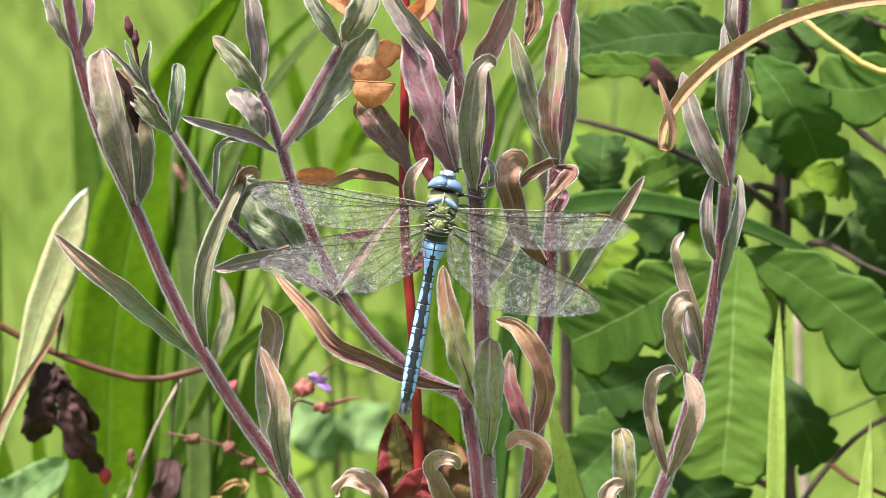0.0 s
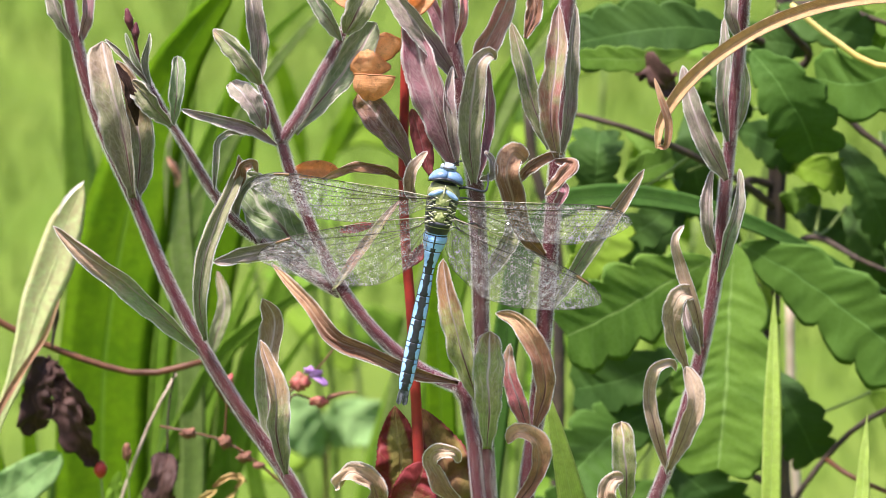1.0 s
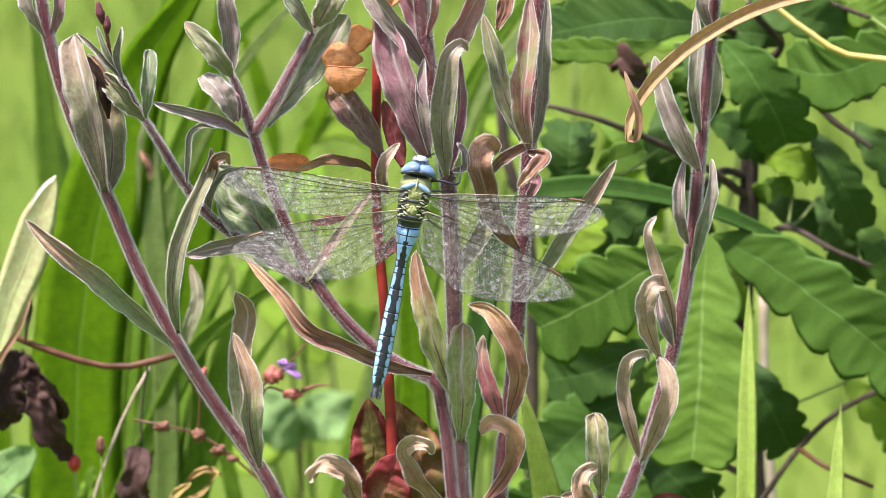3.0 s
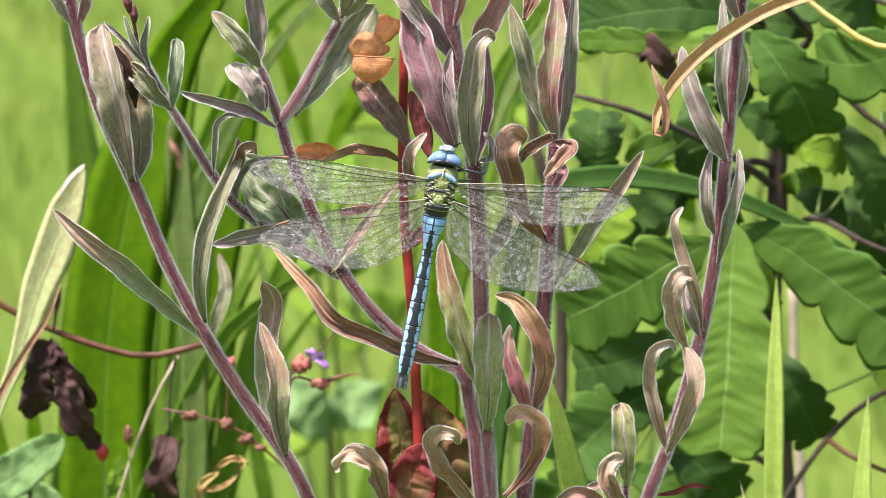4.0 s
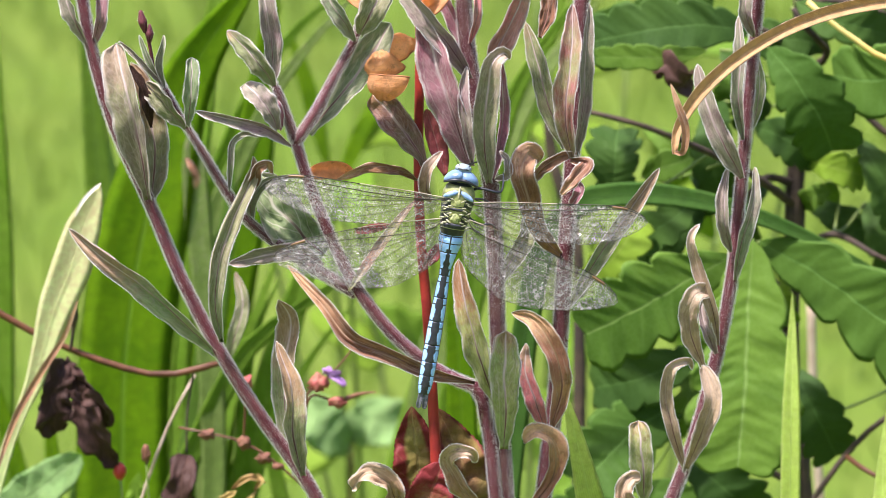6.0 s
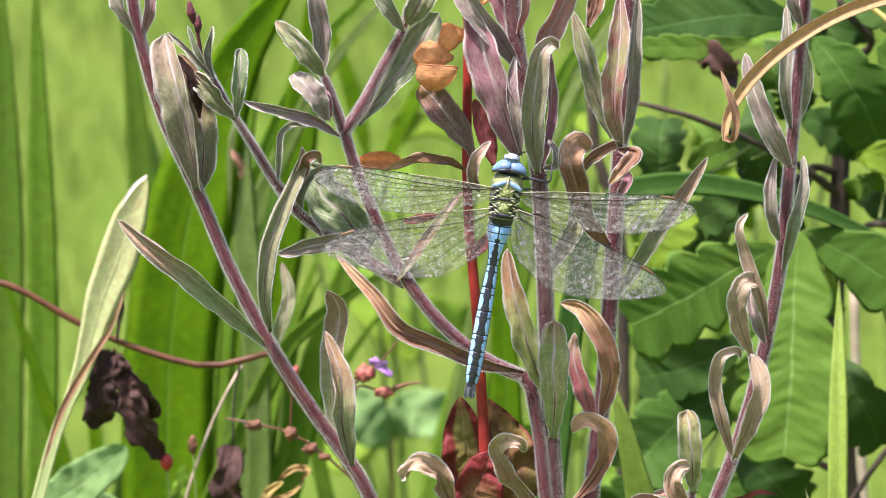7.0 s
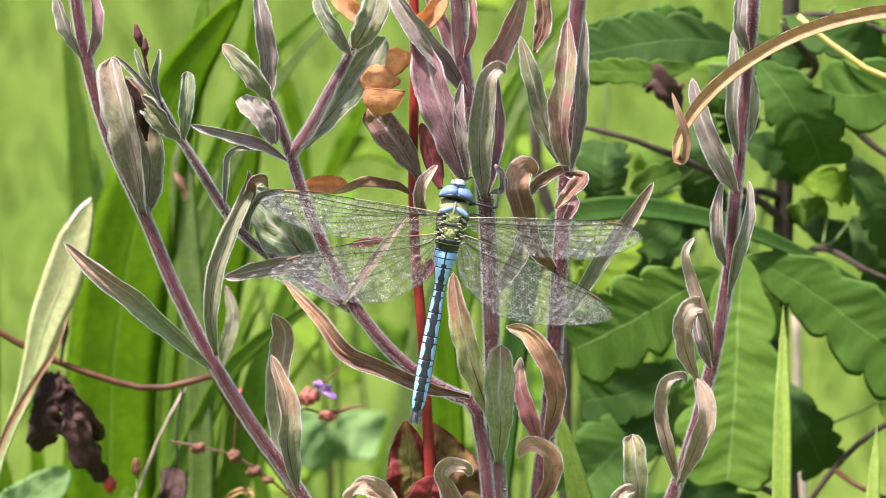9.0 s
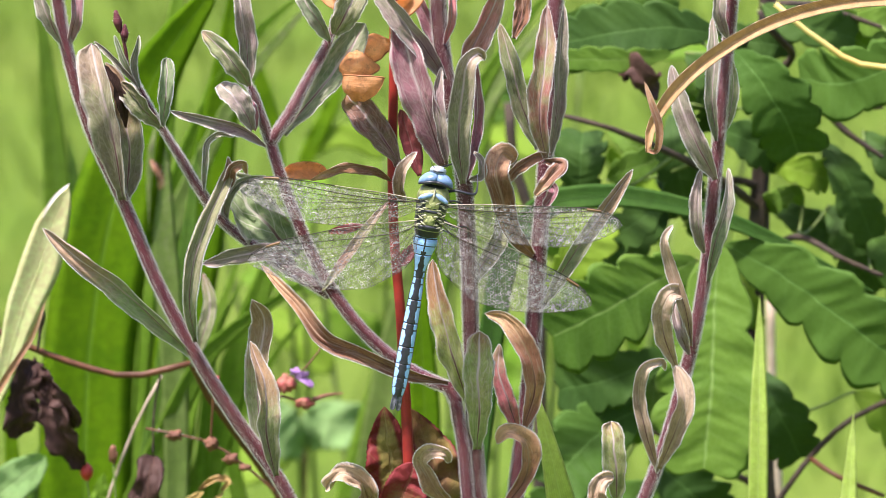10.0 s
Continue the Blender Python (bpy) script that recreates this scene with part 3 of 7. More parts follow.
# ---- ground ----
def lawn_material():
    mat, nt, b, out = shader("lawn")
    pos = coords(nt)
    big = cloud(nt, pos, 2.2, 4.0, 0.6)
    mid = cloud(nt, pos, 14.0, 4.0, 0.6)
    fine = cloud(nt, pos, 130.0, 3.0, 0.7)
    col = blend(nt, smooth(nt, big, 0.35, 0.65), (0.088, 0.155, 0.018), (0.118, 0.178, 0.027))
    col = blend(nt, smooth(nt, mid, 0.4, 0.7, 0.6), col, (0.084, 0.155, 0.017))
    col = blend(nt, smooth(nt, fine, 0.5, 0.8, 0.5), col, (0.17, 0.235, 0.028))
    plug(nt, b.inputs["Base Color"], col)
    b.inputs["Roughness"].default_value, b.inputs["Specular IOR Level"].default_value = 0.85, 0.08
    plug(nt, b.inputs["Normal"], relief(nt, fine, 0.6, 0.02))
    return mat


LAWN = lawn_material()
bm = bmesh.new()
rings = []
for r in (0.0, 0.6, 1.5, 3, 5, 8, 14, 30, 80, 250, 700):
    ring = []
    for j in range(48):
        a = 2 * math.pi * j / 48
        x, y = r * math.cos(a), r * math.sin(a)
        ring.append(bm.verts.new((x, y, 0.03 * noise.noise(Vector((x, y, 0)) * 0.4) if 0 < r < 100 else 0.0)))
        if r == 0:
            break
    rings.append(ring)
for j in range(48):
    bm.faces.new((rings[0][0], rings[1][j], rings[1][(j + 1) % 48]))
for a, b in zip(rings[1:], rings[2:]):
    for j in range(48):
        bm.faces.new((a[j], b[j], b[(j + 1) % 48], a[(j + 1) % 48]))
me = finish(bm, "ground")
me.materials.append(LAWN)
tagged(new("ground", me), "bright green mown lawn reaching far behind the plants", "lawn", kind="structure")


def lawn_grass():
    """Short blades over the part of the lawn that is seen."""
    verts, faces = [], []
    for _ in range(70000):
        r, turn = 5.5 * random.random() ** 0.5, random.uniform(0, 2 * math.pi)
        x, y = r * math.cos(turn), 2.6 + r * math.sin(turn)
        if math.hypot(x, y + 1.96) < 0.5:
            continue
        h = random.uniform(0.025, 0.075)
        a = random.uniform(0, math.pi)
        wx, wy = math.cos(a) * 0.0022, math.sin(a) * 0.0022
        lx, ly = random.gauss(0, 0.02), random.gauss(0, 0.02)
        k = len(verts)
        z = 0.03 * noise.noise(Vector((x, y, 0)) * 0.4) - 0.004
        verts += [(x - wx, y - wy, z), (x + wx, y + wy, z), (x + lx * 0.5 + wx * 0.7, y + ly * 0.5 + wy * 0.7, z + h * 0.6), (x + lx, y + ly, z + h)]
        faces += [(k, k + 1, k + 2), (k, k + 2, k + 3)]
    me = bpy.data.meshes.new("lawn_grass")
    me.from_pydata(verts, [], faces)
    me.materials.append(LAWN_BLADE)
    tagged(new("lawn_grass", me), "short green grass blades of the lawn", "grass", kind="stuff")


LAWN_BLADE = plain_material("lawn_blade", (0.086, 0.165, 0.012), (0.120, 0.190, 0.021), 6.0, 0.6, 0.0, glow=0.4)
lawn_grass()

# ---- the willowherb plants ----
LEFT = thing("willowherb", (-0.02, 0.0, 0.0), "hairy willowherb with a slanting purple stem and withered grey-green leaves", "wild plant", "willowherb clump")
stem(LEFT, [(-0.1106, 0, 0.7913), (-0.1075, 0, 0.7694), (-0.0998, 0, 0.7407), (-0.0904, 0, 0.7194), (-0.0801, 0, 0.6938), (-0.0701, 0, 0.674), (-0.0582, 0.002, 0.6537), (-0.0426, 0.003, 0.6301), (-0.03, 0.004, 0.55), (-0.02, 0.0, 0.3), (-0.02, 0.0, 0)],
     [0.00167, 0.00184, 0.00201, 0.00201, 0.00218, 0.00218, 0.00251], rows=160)
leaf(LEFT, [(-0.1082, -0.001, 0.7671), (-0.1118, -0.003, 0.775), (-0.1159, -0.002, 0.7866)], 0.0072, PURPLE, fold=18, turn=-35)
leaf(LEFT, [(-0.1063, 0.001, 0.7659), (-0.104, -0.003, 0.775), (-0.105, 0, 0.7897)], 0.00586, MAROON, fold=25, turn=30)
leaf(LEFT, [(-0.0902, -0.002, 0.7203), (-0.0925, -0.006, 0.7367), (-0.0959, -0.008, 0.754), (-0.0992, -0.004, 0.7675)], 0.01339, DRYMIX, fold=36, turn=-22, shape=blunt, ruffle=0.05, crumple=0.45, label="large withered leaf, tan towards its tip")
leaf(LEFT, [(-0.0894, 0, 0.7415), (-0.0905, -0.003, 0.7497), (-0.0928, -0.004, 0.7563), (-0.0954, -0.004, 0.7611)], 0.00502, DEAD, fold=24, turn=14, crumple=0.4, hairs=False)
leaf(LEFT, [(-0.0898, 0.003, 0.7193), (-0.089, 0.003, 0.7316), (-0.0909, 0.003, 0.7469), (-0.0955, 0.004, 0.7603)], 0.01272, MOTTLED, fold=34, turn=30, ruffle=0.12, crumple=0.4)
leaf(LEFT, [(-0.071, 0, 0.673), (-0.0769, -0.004, 0.6801), (-0.0914, -0.008, 0.6949), (-0.1046, -0.009, 0.705), (-0.1139, -0.006, 0.7124)], 0.0104, HALF, fold=26, turn=-26, ruffle=0.08)
leaf(LEFT, [(-0.0693, -0.002, 0.6772), (-0.0708, -0.006, 0.6891), (-0.0697, -0.007, 0.7013), (-0.0653, -0.005, 0.7145), (-0.059, -0.001, 0.7299), (-0.0593, -0.004, 0.7337)], 0.0080, OLIVE, fold=34, turn=4, crumple=0.45, ruffle=0.1)
leaf(LEFT, [(-0.0472, 0.004, 0.6351), (-0.0505, 0.006, 0.6502), (-0.0505, 0.006, 0.6693), (-0.049, 0.004, 0.6835), (-0.0524, -0.001, 0.6898)], 0.01004, HALF, fold=20, turn=-18, shape=blunt)
leaf(LEFT, [(-0.0456, -0.003, 0.6365), (-0.0481, -0.007, 0.6499), (-0.0485, -0.008, 0.6639), (-0.0529, -0.006, 0.6782)], 0.00971, MOTTLED, fold=34, turn=18, crumple=0.52, ruffle=0.15)

FORK = thing("willowherb", (0.02, 0.006, 0.0), "branching purple-stemmed willowherb with grey-green and reddish leaves", "wild plant", "willowherb clump")
stem(FORK, [(-0.047, 0.004, 0.737), (-0.0445, 0.004, 0.7281), (-0.039, 0.005, 0.7126), (-0.0282, 0.006, 0.6901), (-0.0147, 0.007, 0.6735), (-0.0012, 0.008, 0.6638), (0.0064, 0.008, 0.6604), (0.0093, 0.008, 0.65), (0.012, 0.008, 0.6273), (0.017, 0.008, 0.55), (0.02, 0.006, 0.3), (0.02, 0.006, 0)],
     [0.00151, 0.00184, 0.00184, 0.00201, 0.00218, 0.00234, 0.00251, 0.00251], rows=150)
stem(FORK, [(-0.047, 0.004, 0.7363), (-0.0498, 0.003, 0.745), (-0.0527, 0.002, 0.7532), (-0.055, 0.002, 0.7574)], [0.00151, 0.00134, 0.00117, 0.00067], STEM_GREY, rows=24, name="branch")
stem(FORK, [(-0.047, 0.004, 0.7363), (-0.0422, 0.003, 0.7433), (-0.0364, 0.003, 0.7539), (-0.029, 0.002, 0.7683), (-0.0271, 0.002, 0.7744)], [0.00167, 0.00151, 0.00134, 0.001], rows=30, name="branch")
stem(FORK, [(-0.0291, 0.008, 0.6896), (-0.04, 0.008, 0.6961), (-0.0517, 0.007, 0.7042), (-0.0617, 0.005, 0.7128), (-0.068, 0.004, 0.7221), (-0.0749, 0.003, 0.7342), (-0.0795, 0.002, 0.742), (-0.0851, 0.002, 0.7526), (-0.0887, 0.002, 0.759)],
     [0.00184, 0.00167, 0.00134, 0.00134, 0.00117, 0.00084, 0.0005], STEM_GREY, rows=60, name="branch")
leaf(FORK, [(-0.079, -0.001, 0.7416), (-0.0837, -0.004, 0.7474), (-0.0878, -0.004, 0.7525), (-0.0909, -0.002, 0.755)], 0.00837, OLIVE, fold=14, turn=-25, shape=blunt)
leaf(FORK, [(-0.0787, -0.001, 0.7419), (-0.0775, -0.004, 0.7516), (-0.0771, -0.004, 0.7576), (-0.0772, -0.002, 0.7628)], 0.00619, FRESH, fold=12, turn=12, shape=blunt)
leaf(FORK, [(-0.085, 0.001, 0.7532), (-0.0895, -0.002, 0.7589), (-0.0945, -0.002, 0.7644), (-0.0985, -0.001, 0.7676)], 0.00268, GREY_GREEN, fold=30, turn=-30)
leaf(FORK, [(-0.0853, 0, 0.7534), (-0.0872, -0.002, 0.7614), (-0.0858, -0.003, 0.7667), (-0.0853, -0.002, 0.7695)], 0.00318, GREY_GREEN, fold=30, turn=20)
leaf(FORK, [(-0.087, 0, 0.756), (-0.0895, -0.002, 0.7614), (-0.0924, -0.002, 0.7695)], 0.00251, FRESH, fold=30, turn=-10)
stem(FORK, [(-0.0887, 0.002, 0.759), (-0.0896, 0.001, 0.7659), (-0.0909, 0.001, 0.771)], [0.0005, 0.0005, 0.00042], STEM, rows=10, name="bud_stalk", hairs=10, length=0.0005)
stem(FORK, [(-0.0908, 0.001, 0.77), (-0.0915, 0, 0.7729), (-0.0922, 0, 0.7766)], [0.00067, 0.00134, 0.0005], STEM, rows=10, name="bud", hairs=20, length=0.0005)
stem(FORK, [(-0.0896, 0.001, 0.7669), (-0.0895, 0, 0.7695), (-0.0895, 0, 0.7725)], [0.0005, 0.00117, 0.00033], STEM, rows=10, name="bud", hairs=20, length=0.0005)
leaf(FORK, [(-0.048, -0.001, 0.7362), (-0.0554, -0.004, 0.7419), (-0.0653, -0.005, 0.7448), (-0.0762, -0.003, 0.7471)], 0.00552, PURPLE, fold=36, turn=-24)
leaf(FORK, [(-0.0666, 0, 0.7224), (-0.0661, -0.003, 0.7311), (-0.0649, -0.003, 0.7383), (-0.0616, -0.002, 0.7401), (-0.0577, 0, 0.7387)], 0.00285, GREY_GREEN, fold=20, turn=15)
leaf(FORK, [(-0.052, -0.001, 0.741), (-0.0542, -0.005, 0.7472), (-0.0578, -0.005, 0.7519), (-0.0616, -0.002, 0.755)], 0.00971, PURPLE, fold=12, turn=20, shape=blunt)
leaf(FORK, [(-0.0514, 0.002, 0.7401), (-0.0517, 0, 0.7467), (-0.0539, 0.002, 0.7509)], 0.00368, MAROON, fold=30, turn=40)
leaf(FORK, [(-0.0529, -0.001, 0.7542), (-0.0561, -0.005, 0.76), (-0.0611, -0.005, 0.7662), (-0.0667, -0.001, 0.7706)], 0.00938, OLIVE, fold=14, turn=-22)
leaf(FORK, [(-0.0537, 0.003, 0.7538), (-0.0537, 0.002, 0.7659), (-0.0552, 0, 0.7763), (-0.0566, 0.002, 0.7878)], 0.00887, PURPLE, fold=22, turn=16)
leaf(FORK, [(-0.0432, 0.006, 0.7387), (-0.0365, 0.006, 0.7465), (-0.0272, 0.004, 0.7588), (-0.0187, 0.003, 0.7722)], 0.0138, FRESH, fold=14, turn=-14, shape=blunt)
leaf(FORK, [(-0.0291, 0.001, 0.7671), (-0.0328, -0.003, 0.7744), (-0.0365, -0.003, 0.7803), (-0.0395, 0, 0.7882)], 0.0072, GREY_GREEN, fold=20, turn=-20)
leaf(FORK, [(-0.0276, -0.001, 0.7695), (-0.0248, -0.005, 0.7756), (-0.022, -0.005, 0.7815), (-0.0213, 0, 0.7899)], 0.01289, OLIVE, fold=12, turn=10, label="dark green leaf with pale eaten patches")
leaf(FORK, [(0.0059, 0.004, 0.6634), (-0.0079, 0, 0.6677), (-0.0213, -0.002, 0.6738), (-0.031, -0.004, 0.6781), (-0.0389, -0.003, 0.6882), (-0.0452, -0, 0.6944), (-0.0499, 0.003, 0.6996)], 0.0077, BROWN, fold=38, turn=-30, turn2=25, crumple=0.52, ruffle=0.15, rows=34, label="long withered brown leaf hanging along the stem")
leaf(FORK, [(-0.0388, 0.013, 0.7003), (-0.046, 0.011, 0.707), (-0.0535, 0.01, 0.7163), (-0.0589, 0.012, 0.7251)], 0.01875, PAPER, fold=14, turn=8, crumple=0.55, ruffle=0.2, shape=broad, wrinkle=0.12, rows=34, label="broad crumpled papery grey-green leaf behind the wing")
leaf(FORK, [(-0.0605, 0.008, 0.7102), (-0.06, 0.004, 0.7187), (-0.0565, 0.003, 0.724), (-0.0483, 0.006, 0.7257)], 0.00435, GREY_GREEN, fold=30, turn=10, crumple=0.3)
leaf(FORK, [(-0.0392, 0.01, 0.6978), (-0.0467, 0.006, 0.7029), (-0.0567, 0.004, 0.7021), (-0.0671, 0.004, 0.6996)], 0.0084, PURPLE, fold=22, turn=-16)

MIDDLE = thing("willowherb", (0.03, 0.012, 0.0), "tall willowherb with wine-red and olive leaves that holds the dragonfly", "wild plant", "willowherb clump")
stem(MIDDLE, [(0.0022, 0.012, 0.7897), (0.0036, 0.012, 0.766), (0.0063, 0.011, 0.7474), (0.0104, 0.01, 0.7237), (0.0118, 0.01, 0.7031), (0.0126, 0.01, 0.6807), (0.0137, 0.01, 0.6478), (0.0151, 0.01, 0.6251), (0.03, 0.012, 0.4), (0.03, 0.012, 0)],
     [0.00234, 0.00234, 0.00234, 0.00234, 0.00234, 0.00251, 0.00251, 0.00268], STEM_GREY, rows=150, hairs=250)
leaf(MIDDLE, [(0.0144, -0.001, 0.6441), (0.015, -0.006, 0.6567), (0.0146, -0.007, 0.669), (0.0153, -0.004, 0.6807)], 0.01239, TIPPED, fold=13, turn=6, shape=blunt, label="olive leaf turning brown")
leaf(MIDDLE, [(0.0116, 0.004, 0.6575), (0.0072, -0.001, 0.6728), (0.0032, -0.002, 0.6884), (0.0011, 0, 0.7017)], 0.01172, YELLOWING, fold=14, turn=-24, label="yellowing leaf with a rusty tip")
leaf(MIDDLE, [(0.0101, 0.002, 0.7242), (0.0088, -0.004, 0.74), (0.0101, -0.006, 0.7548), (0.012, -0.007, 0.7629), (0.0147, -0.005, 0.7646), (0.0165, -0.002, 0.762)], 0.01071, DRYMIX, fold=24, turn=4, shape=lance, crumple=0.22, label="withering leaf with its tip bent over")
leaf(MIDDLE, [(0.0114, 0.006, 0.7245), (0.0141, 0.008, 0.7412), (0.014, 0.006, 0.7552), (0.0134, 0.004, 0.7615)], 0.00519, MAROON, fold=20, turn=35)
leaf(MIDDLE, [(0.0047, 0.006, 0.7286), (0, 0.002, 0.744), (-0.0046, 0.001, 0.7577), (-0.0093, 0.004, 0.7741)], 0.0162, MAROON, fold=20, turn=-14, label="broad wine-red leaf")
leaf(MIDDLE, [(0.0051, 0, 0.7308), (0.0034, -0.002, 0.7413), (0.0021, -0.001, 0.7513), (0.0037, 0.002, 0.7593)], 0.00586, PURPLE, fold=35, turn=20)
leaf(MIDDLE, [(0.005, 0.006, 0.7551), (-0.0013, 0.002, 0.7652), (-0.0096, 0.001, 0.7755), (-0.0183, 0.004, 0.7876)], 0.01004, PURPLE, fold=20, turn=-20)
leaf(MIDDLE, [(0.0046, 0.016, 0.7584), (0.0019, 0.018, 0.7666), (-0.0015, 0.018, 0.7734), (-0.0073, 0.018, 0.7853)], 0.00686, MAROON, fold=20, turn=-20)
leaf(MIDDLE, [(0.008, 0.016, 0.7439), (0.012, 0.016, 0.7602), (0.0178, 0.014, 0.7724), (0.0236, 0.012, 0.7881)], 0.01004, PINK, fold=20, turn=22)
leaf(MIDDLE, [(0.0046, 0.01, 0.7646), (0.0067, 0.006, 0.7738), (0.0061, 0.008, 0.787)], 0.00452, PINK, fold=25, turn=30)
leaf(MIDDLE, [(0.0121, 0.002, 0.7253), (0.0158, -0.002, 0.7281), (0.0155, -0.002, 0.7319), (0.0134, 0, 0.7342)], 0.00352, GREY_GREEN, fold=20, turn=10)
leaf(MIDDLE, [(0.0119, 0.014, 0.6902), (0.0172, 0.012, 0.6993), (0.0209, 0.012, 0.7062), (0.0231, 0.014, 0.7178)], 0.00787, OLIVE, fold=20, turn=15)

TALL = thing("willowherb", (0.05, 0.02, 0.0), "tall willowherb with a thick purple stem and brown shrivelled leaves", "wild plant", "willowherb clump")
stem(TALL, [(0.0391, 0.02, 0.7885), (0.0372, 0.02, 0.7681), (0.0356, 0.02, 0.7441), (0.0347, 0.02, 0.7218), (0.0331, 0.02, 0.7011), (0.0319, 0.02, 0.682), (0.0299, 0.02, 0.6542), (0.0263, 0.02, 0.6244), (0.04, 0.02, 0.4), (0.05, 0.02, 0)],
     [0.00218, 0.00234, 0.00251, 0.00251, 0.00268, 0.00268, 0.00251, 0.00251], rows=150, hairs=250)
leaf(TALL, [(0.0349, 0.006, 0.731), (0.0328, 0.002, 0.7441), (0.0344, 0.001, 0.7612), (0.035, 0.004, 0.7776)], 0.01038, BLUSHED, fold=22, turn=-10, label="olive leaf flushed with red")
leaf(TALL, [(0.0359, 0.01, 0.7306), (0.038, 0.008, 0.7464), (0.0388, 0.008, 0.7617), (0.04, 0.01, 0.7766)], 0.0067, PURPLE, fold=26, turn=26)
leaf(TALL, [(0.0327, 0.022, 0.7307), (0.028, 0.02, 0.7441), (0.0246, 0.02, 0.7578), (0.0212, 0.022, 0.769)], 0.00887, OLIVE, fold=16, turn=-14)
leaf(TALL, [(0.0254, 0.022, 0.7643), (0.0279, 0.024, 0.7725), (0.0271, 0.024, 0.7844)], 0.0077, BROWN, fold=16, turn=10)
leaf(TALL, [(0.0325, 0.02, 0.6976), (0.0253, 0.008, 0.7079), (0.0218, 0.001, 0.7204), (0.0201, -0.002, 0.7298), (0.0218, 0.002, 0.7331), (0.0259, 0.01, 0.7296)], 0.01004, BROWN, fold=12, turn=0, crumple=0.35, ruffle=0.15, rows=34, shape=blunt)
leaf(TALL, [(0.0362, 0.008, 0.732), (0.0305, 0.003, 0.7316), (0.0247, 0.003, 0.7272), (0.0225, 0.006, 0.722)], 0.00502, BROWN, fold=28, turn=-20, crumple=0.45)
leaf(TALL, [(0.0346, 0.006, 0.7304), (0.0392, 0.001, 0.7298), (0.0364, -0.001, 0.7268), (0.0314, 0.001, 0.7208)], 0.0067, BROWN, fold=30, turn=15, crumple=0.52, ruffle=0.15)
leaf(TALL, [(0.0353, 0.01, 0.7238), (0.0373, 0.006, 0.7211), (0.0343, 0.008, 0.7159)], 0.00519, MAROON, fold=20, turn=20)
leaf(TALL, [(0.0342, 0.02, 0.6829), (0.0426, 0.018, 0.6981), (0.0518, 0.018, 0.7119), (0.061, 0.018, 0.7254)], 0.0076, HALF, fold=26, turn=10, label="narrow olive-grey leaf with a dry tip")
leaf(TALL, [(0.0286, 0.01, 0.6478), (0.0317, 0.006, 0.6626), (0.0274, 0.003, 0.6771), (0.0215, 0.004, 0.6834), (0.0169, 0.006, 0.684)], 0.01004, RUST, fold=20, turn=20, turn2=-10, crumple=0.45)
leaf(TALL, [(0.0269, 0.012, 0.6465), (0.0238, 0.008, 0.657), (0.021, 0.008, 0.6656), (0.0212, 0.01, 0.6738)], 0.00787, PINK, fold=20, turn=-10)
leaf(TALL, [(0.0202, 0.01, 0.6208), (0.0276, 0.006, 0.631), (0.0302, 0.003, 0.6394), (0.0285, 0.001, 0.6468), (0.0238, 0, 0.6491), (0.0204, 0.002, 0.6452)], 0.0077, RUST, fold=24, turn=-30, turn2=40, crumple=0.6, rows=40, ruffle=0.12, shape=blunt, label="curled orange-brown leaf")
leaf(TALL, [(0.0289, 0.012, 0.6491), (0.0312, 0.01, 0.6565), (0.0305, 0.01, 0.6635)], 0.00419, MAROON, fold=20, turn=10)
leaf(TALL, [(0.0231, 0.018, 0.717), (0.0219, 0.016, 0.7088), (0.0203, 0.014, 0.7023)], 0.0077, OLIVE, fold=20, turn=-10)

RIGHT = thing("willowherb", (0.07, 0.014, 0.0), "slender willowherb with a purple hairy stem and curled tan leaves", "wild plant", "willowherb clump")
stem(RIGHT, [(0.0908, 0.012, 0.7899), (0.0893, 0.012, 0.7696), (0.0872, 0.012, 0.7458), (0.0851, 0.012, 0.7218), (0.0827, 0.012, 0.6943), (0.0779, 0.012, 0.6684), (0.0692, 0.012, 0.637), (0.0633, 0.012, 0.6213), (0.062, 0.014, 0.45), (0.07, 0.014, 0)],
     [0.00167, 0.00184, 0.00184, 0.00184, 0.00184, 0.00201, 0.00201, 0.00218], rows=150)
leaf(RIGHT, [(0.0852, 0.006, 0.7247), (0.081, 0.002, 0.7332), (0.0755, 0.001, 0.7452), (0.0718, 0.004, 0.7594)], 0.00971, PURPLE, fold=18, turn=-14)
leaf(RIGHT, [(0.0822, 0.01, 0.7016), (0.0802, 0.004, 0.7114), (0.08, 0.004, 0.72), (0.0812, 0.006, 0.7281)], 0.00586, PURPLE, fold=24, turn=-26)
leaf(RIGHT, [(0.0832, 0.008, 0.6934), (0.0853, 0.003, 0.7065), (0.0885, 0.002, 0.7187), (0.0889, 0.006, 0.7281)], 0.00619, GREY_GREEN, fold=34, turn=22)
leaf(RIGHT, [(0.0856, 0.01, 0.7355), (0.084, 0.006, 0.7486), (0.0846, 0.005, 0.7623), (0.0841, 0.008, 0.7733)], 0.00619, GREY_GREEN, fold=22, turn=-22)
leaf(RIGHT, [(0.0867, 0.014, 0.7358), (0.0896, 0.012, 0.7441), (0.0905, 0.012, 0.7526), (0.0894, 0.012, 0.7611)], 0.00485, OLIVE, fold=18, turn=24)
leaf(RIGHT, [(0.0886, 0.01, 0.7665), (0.0862, 0.006, 0.774), (0.0873, 0.008, 0.7889)], 0.00586, PURPLE, fold=20, turn=-14)
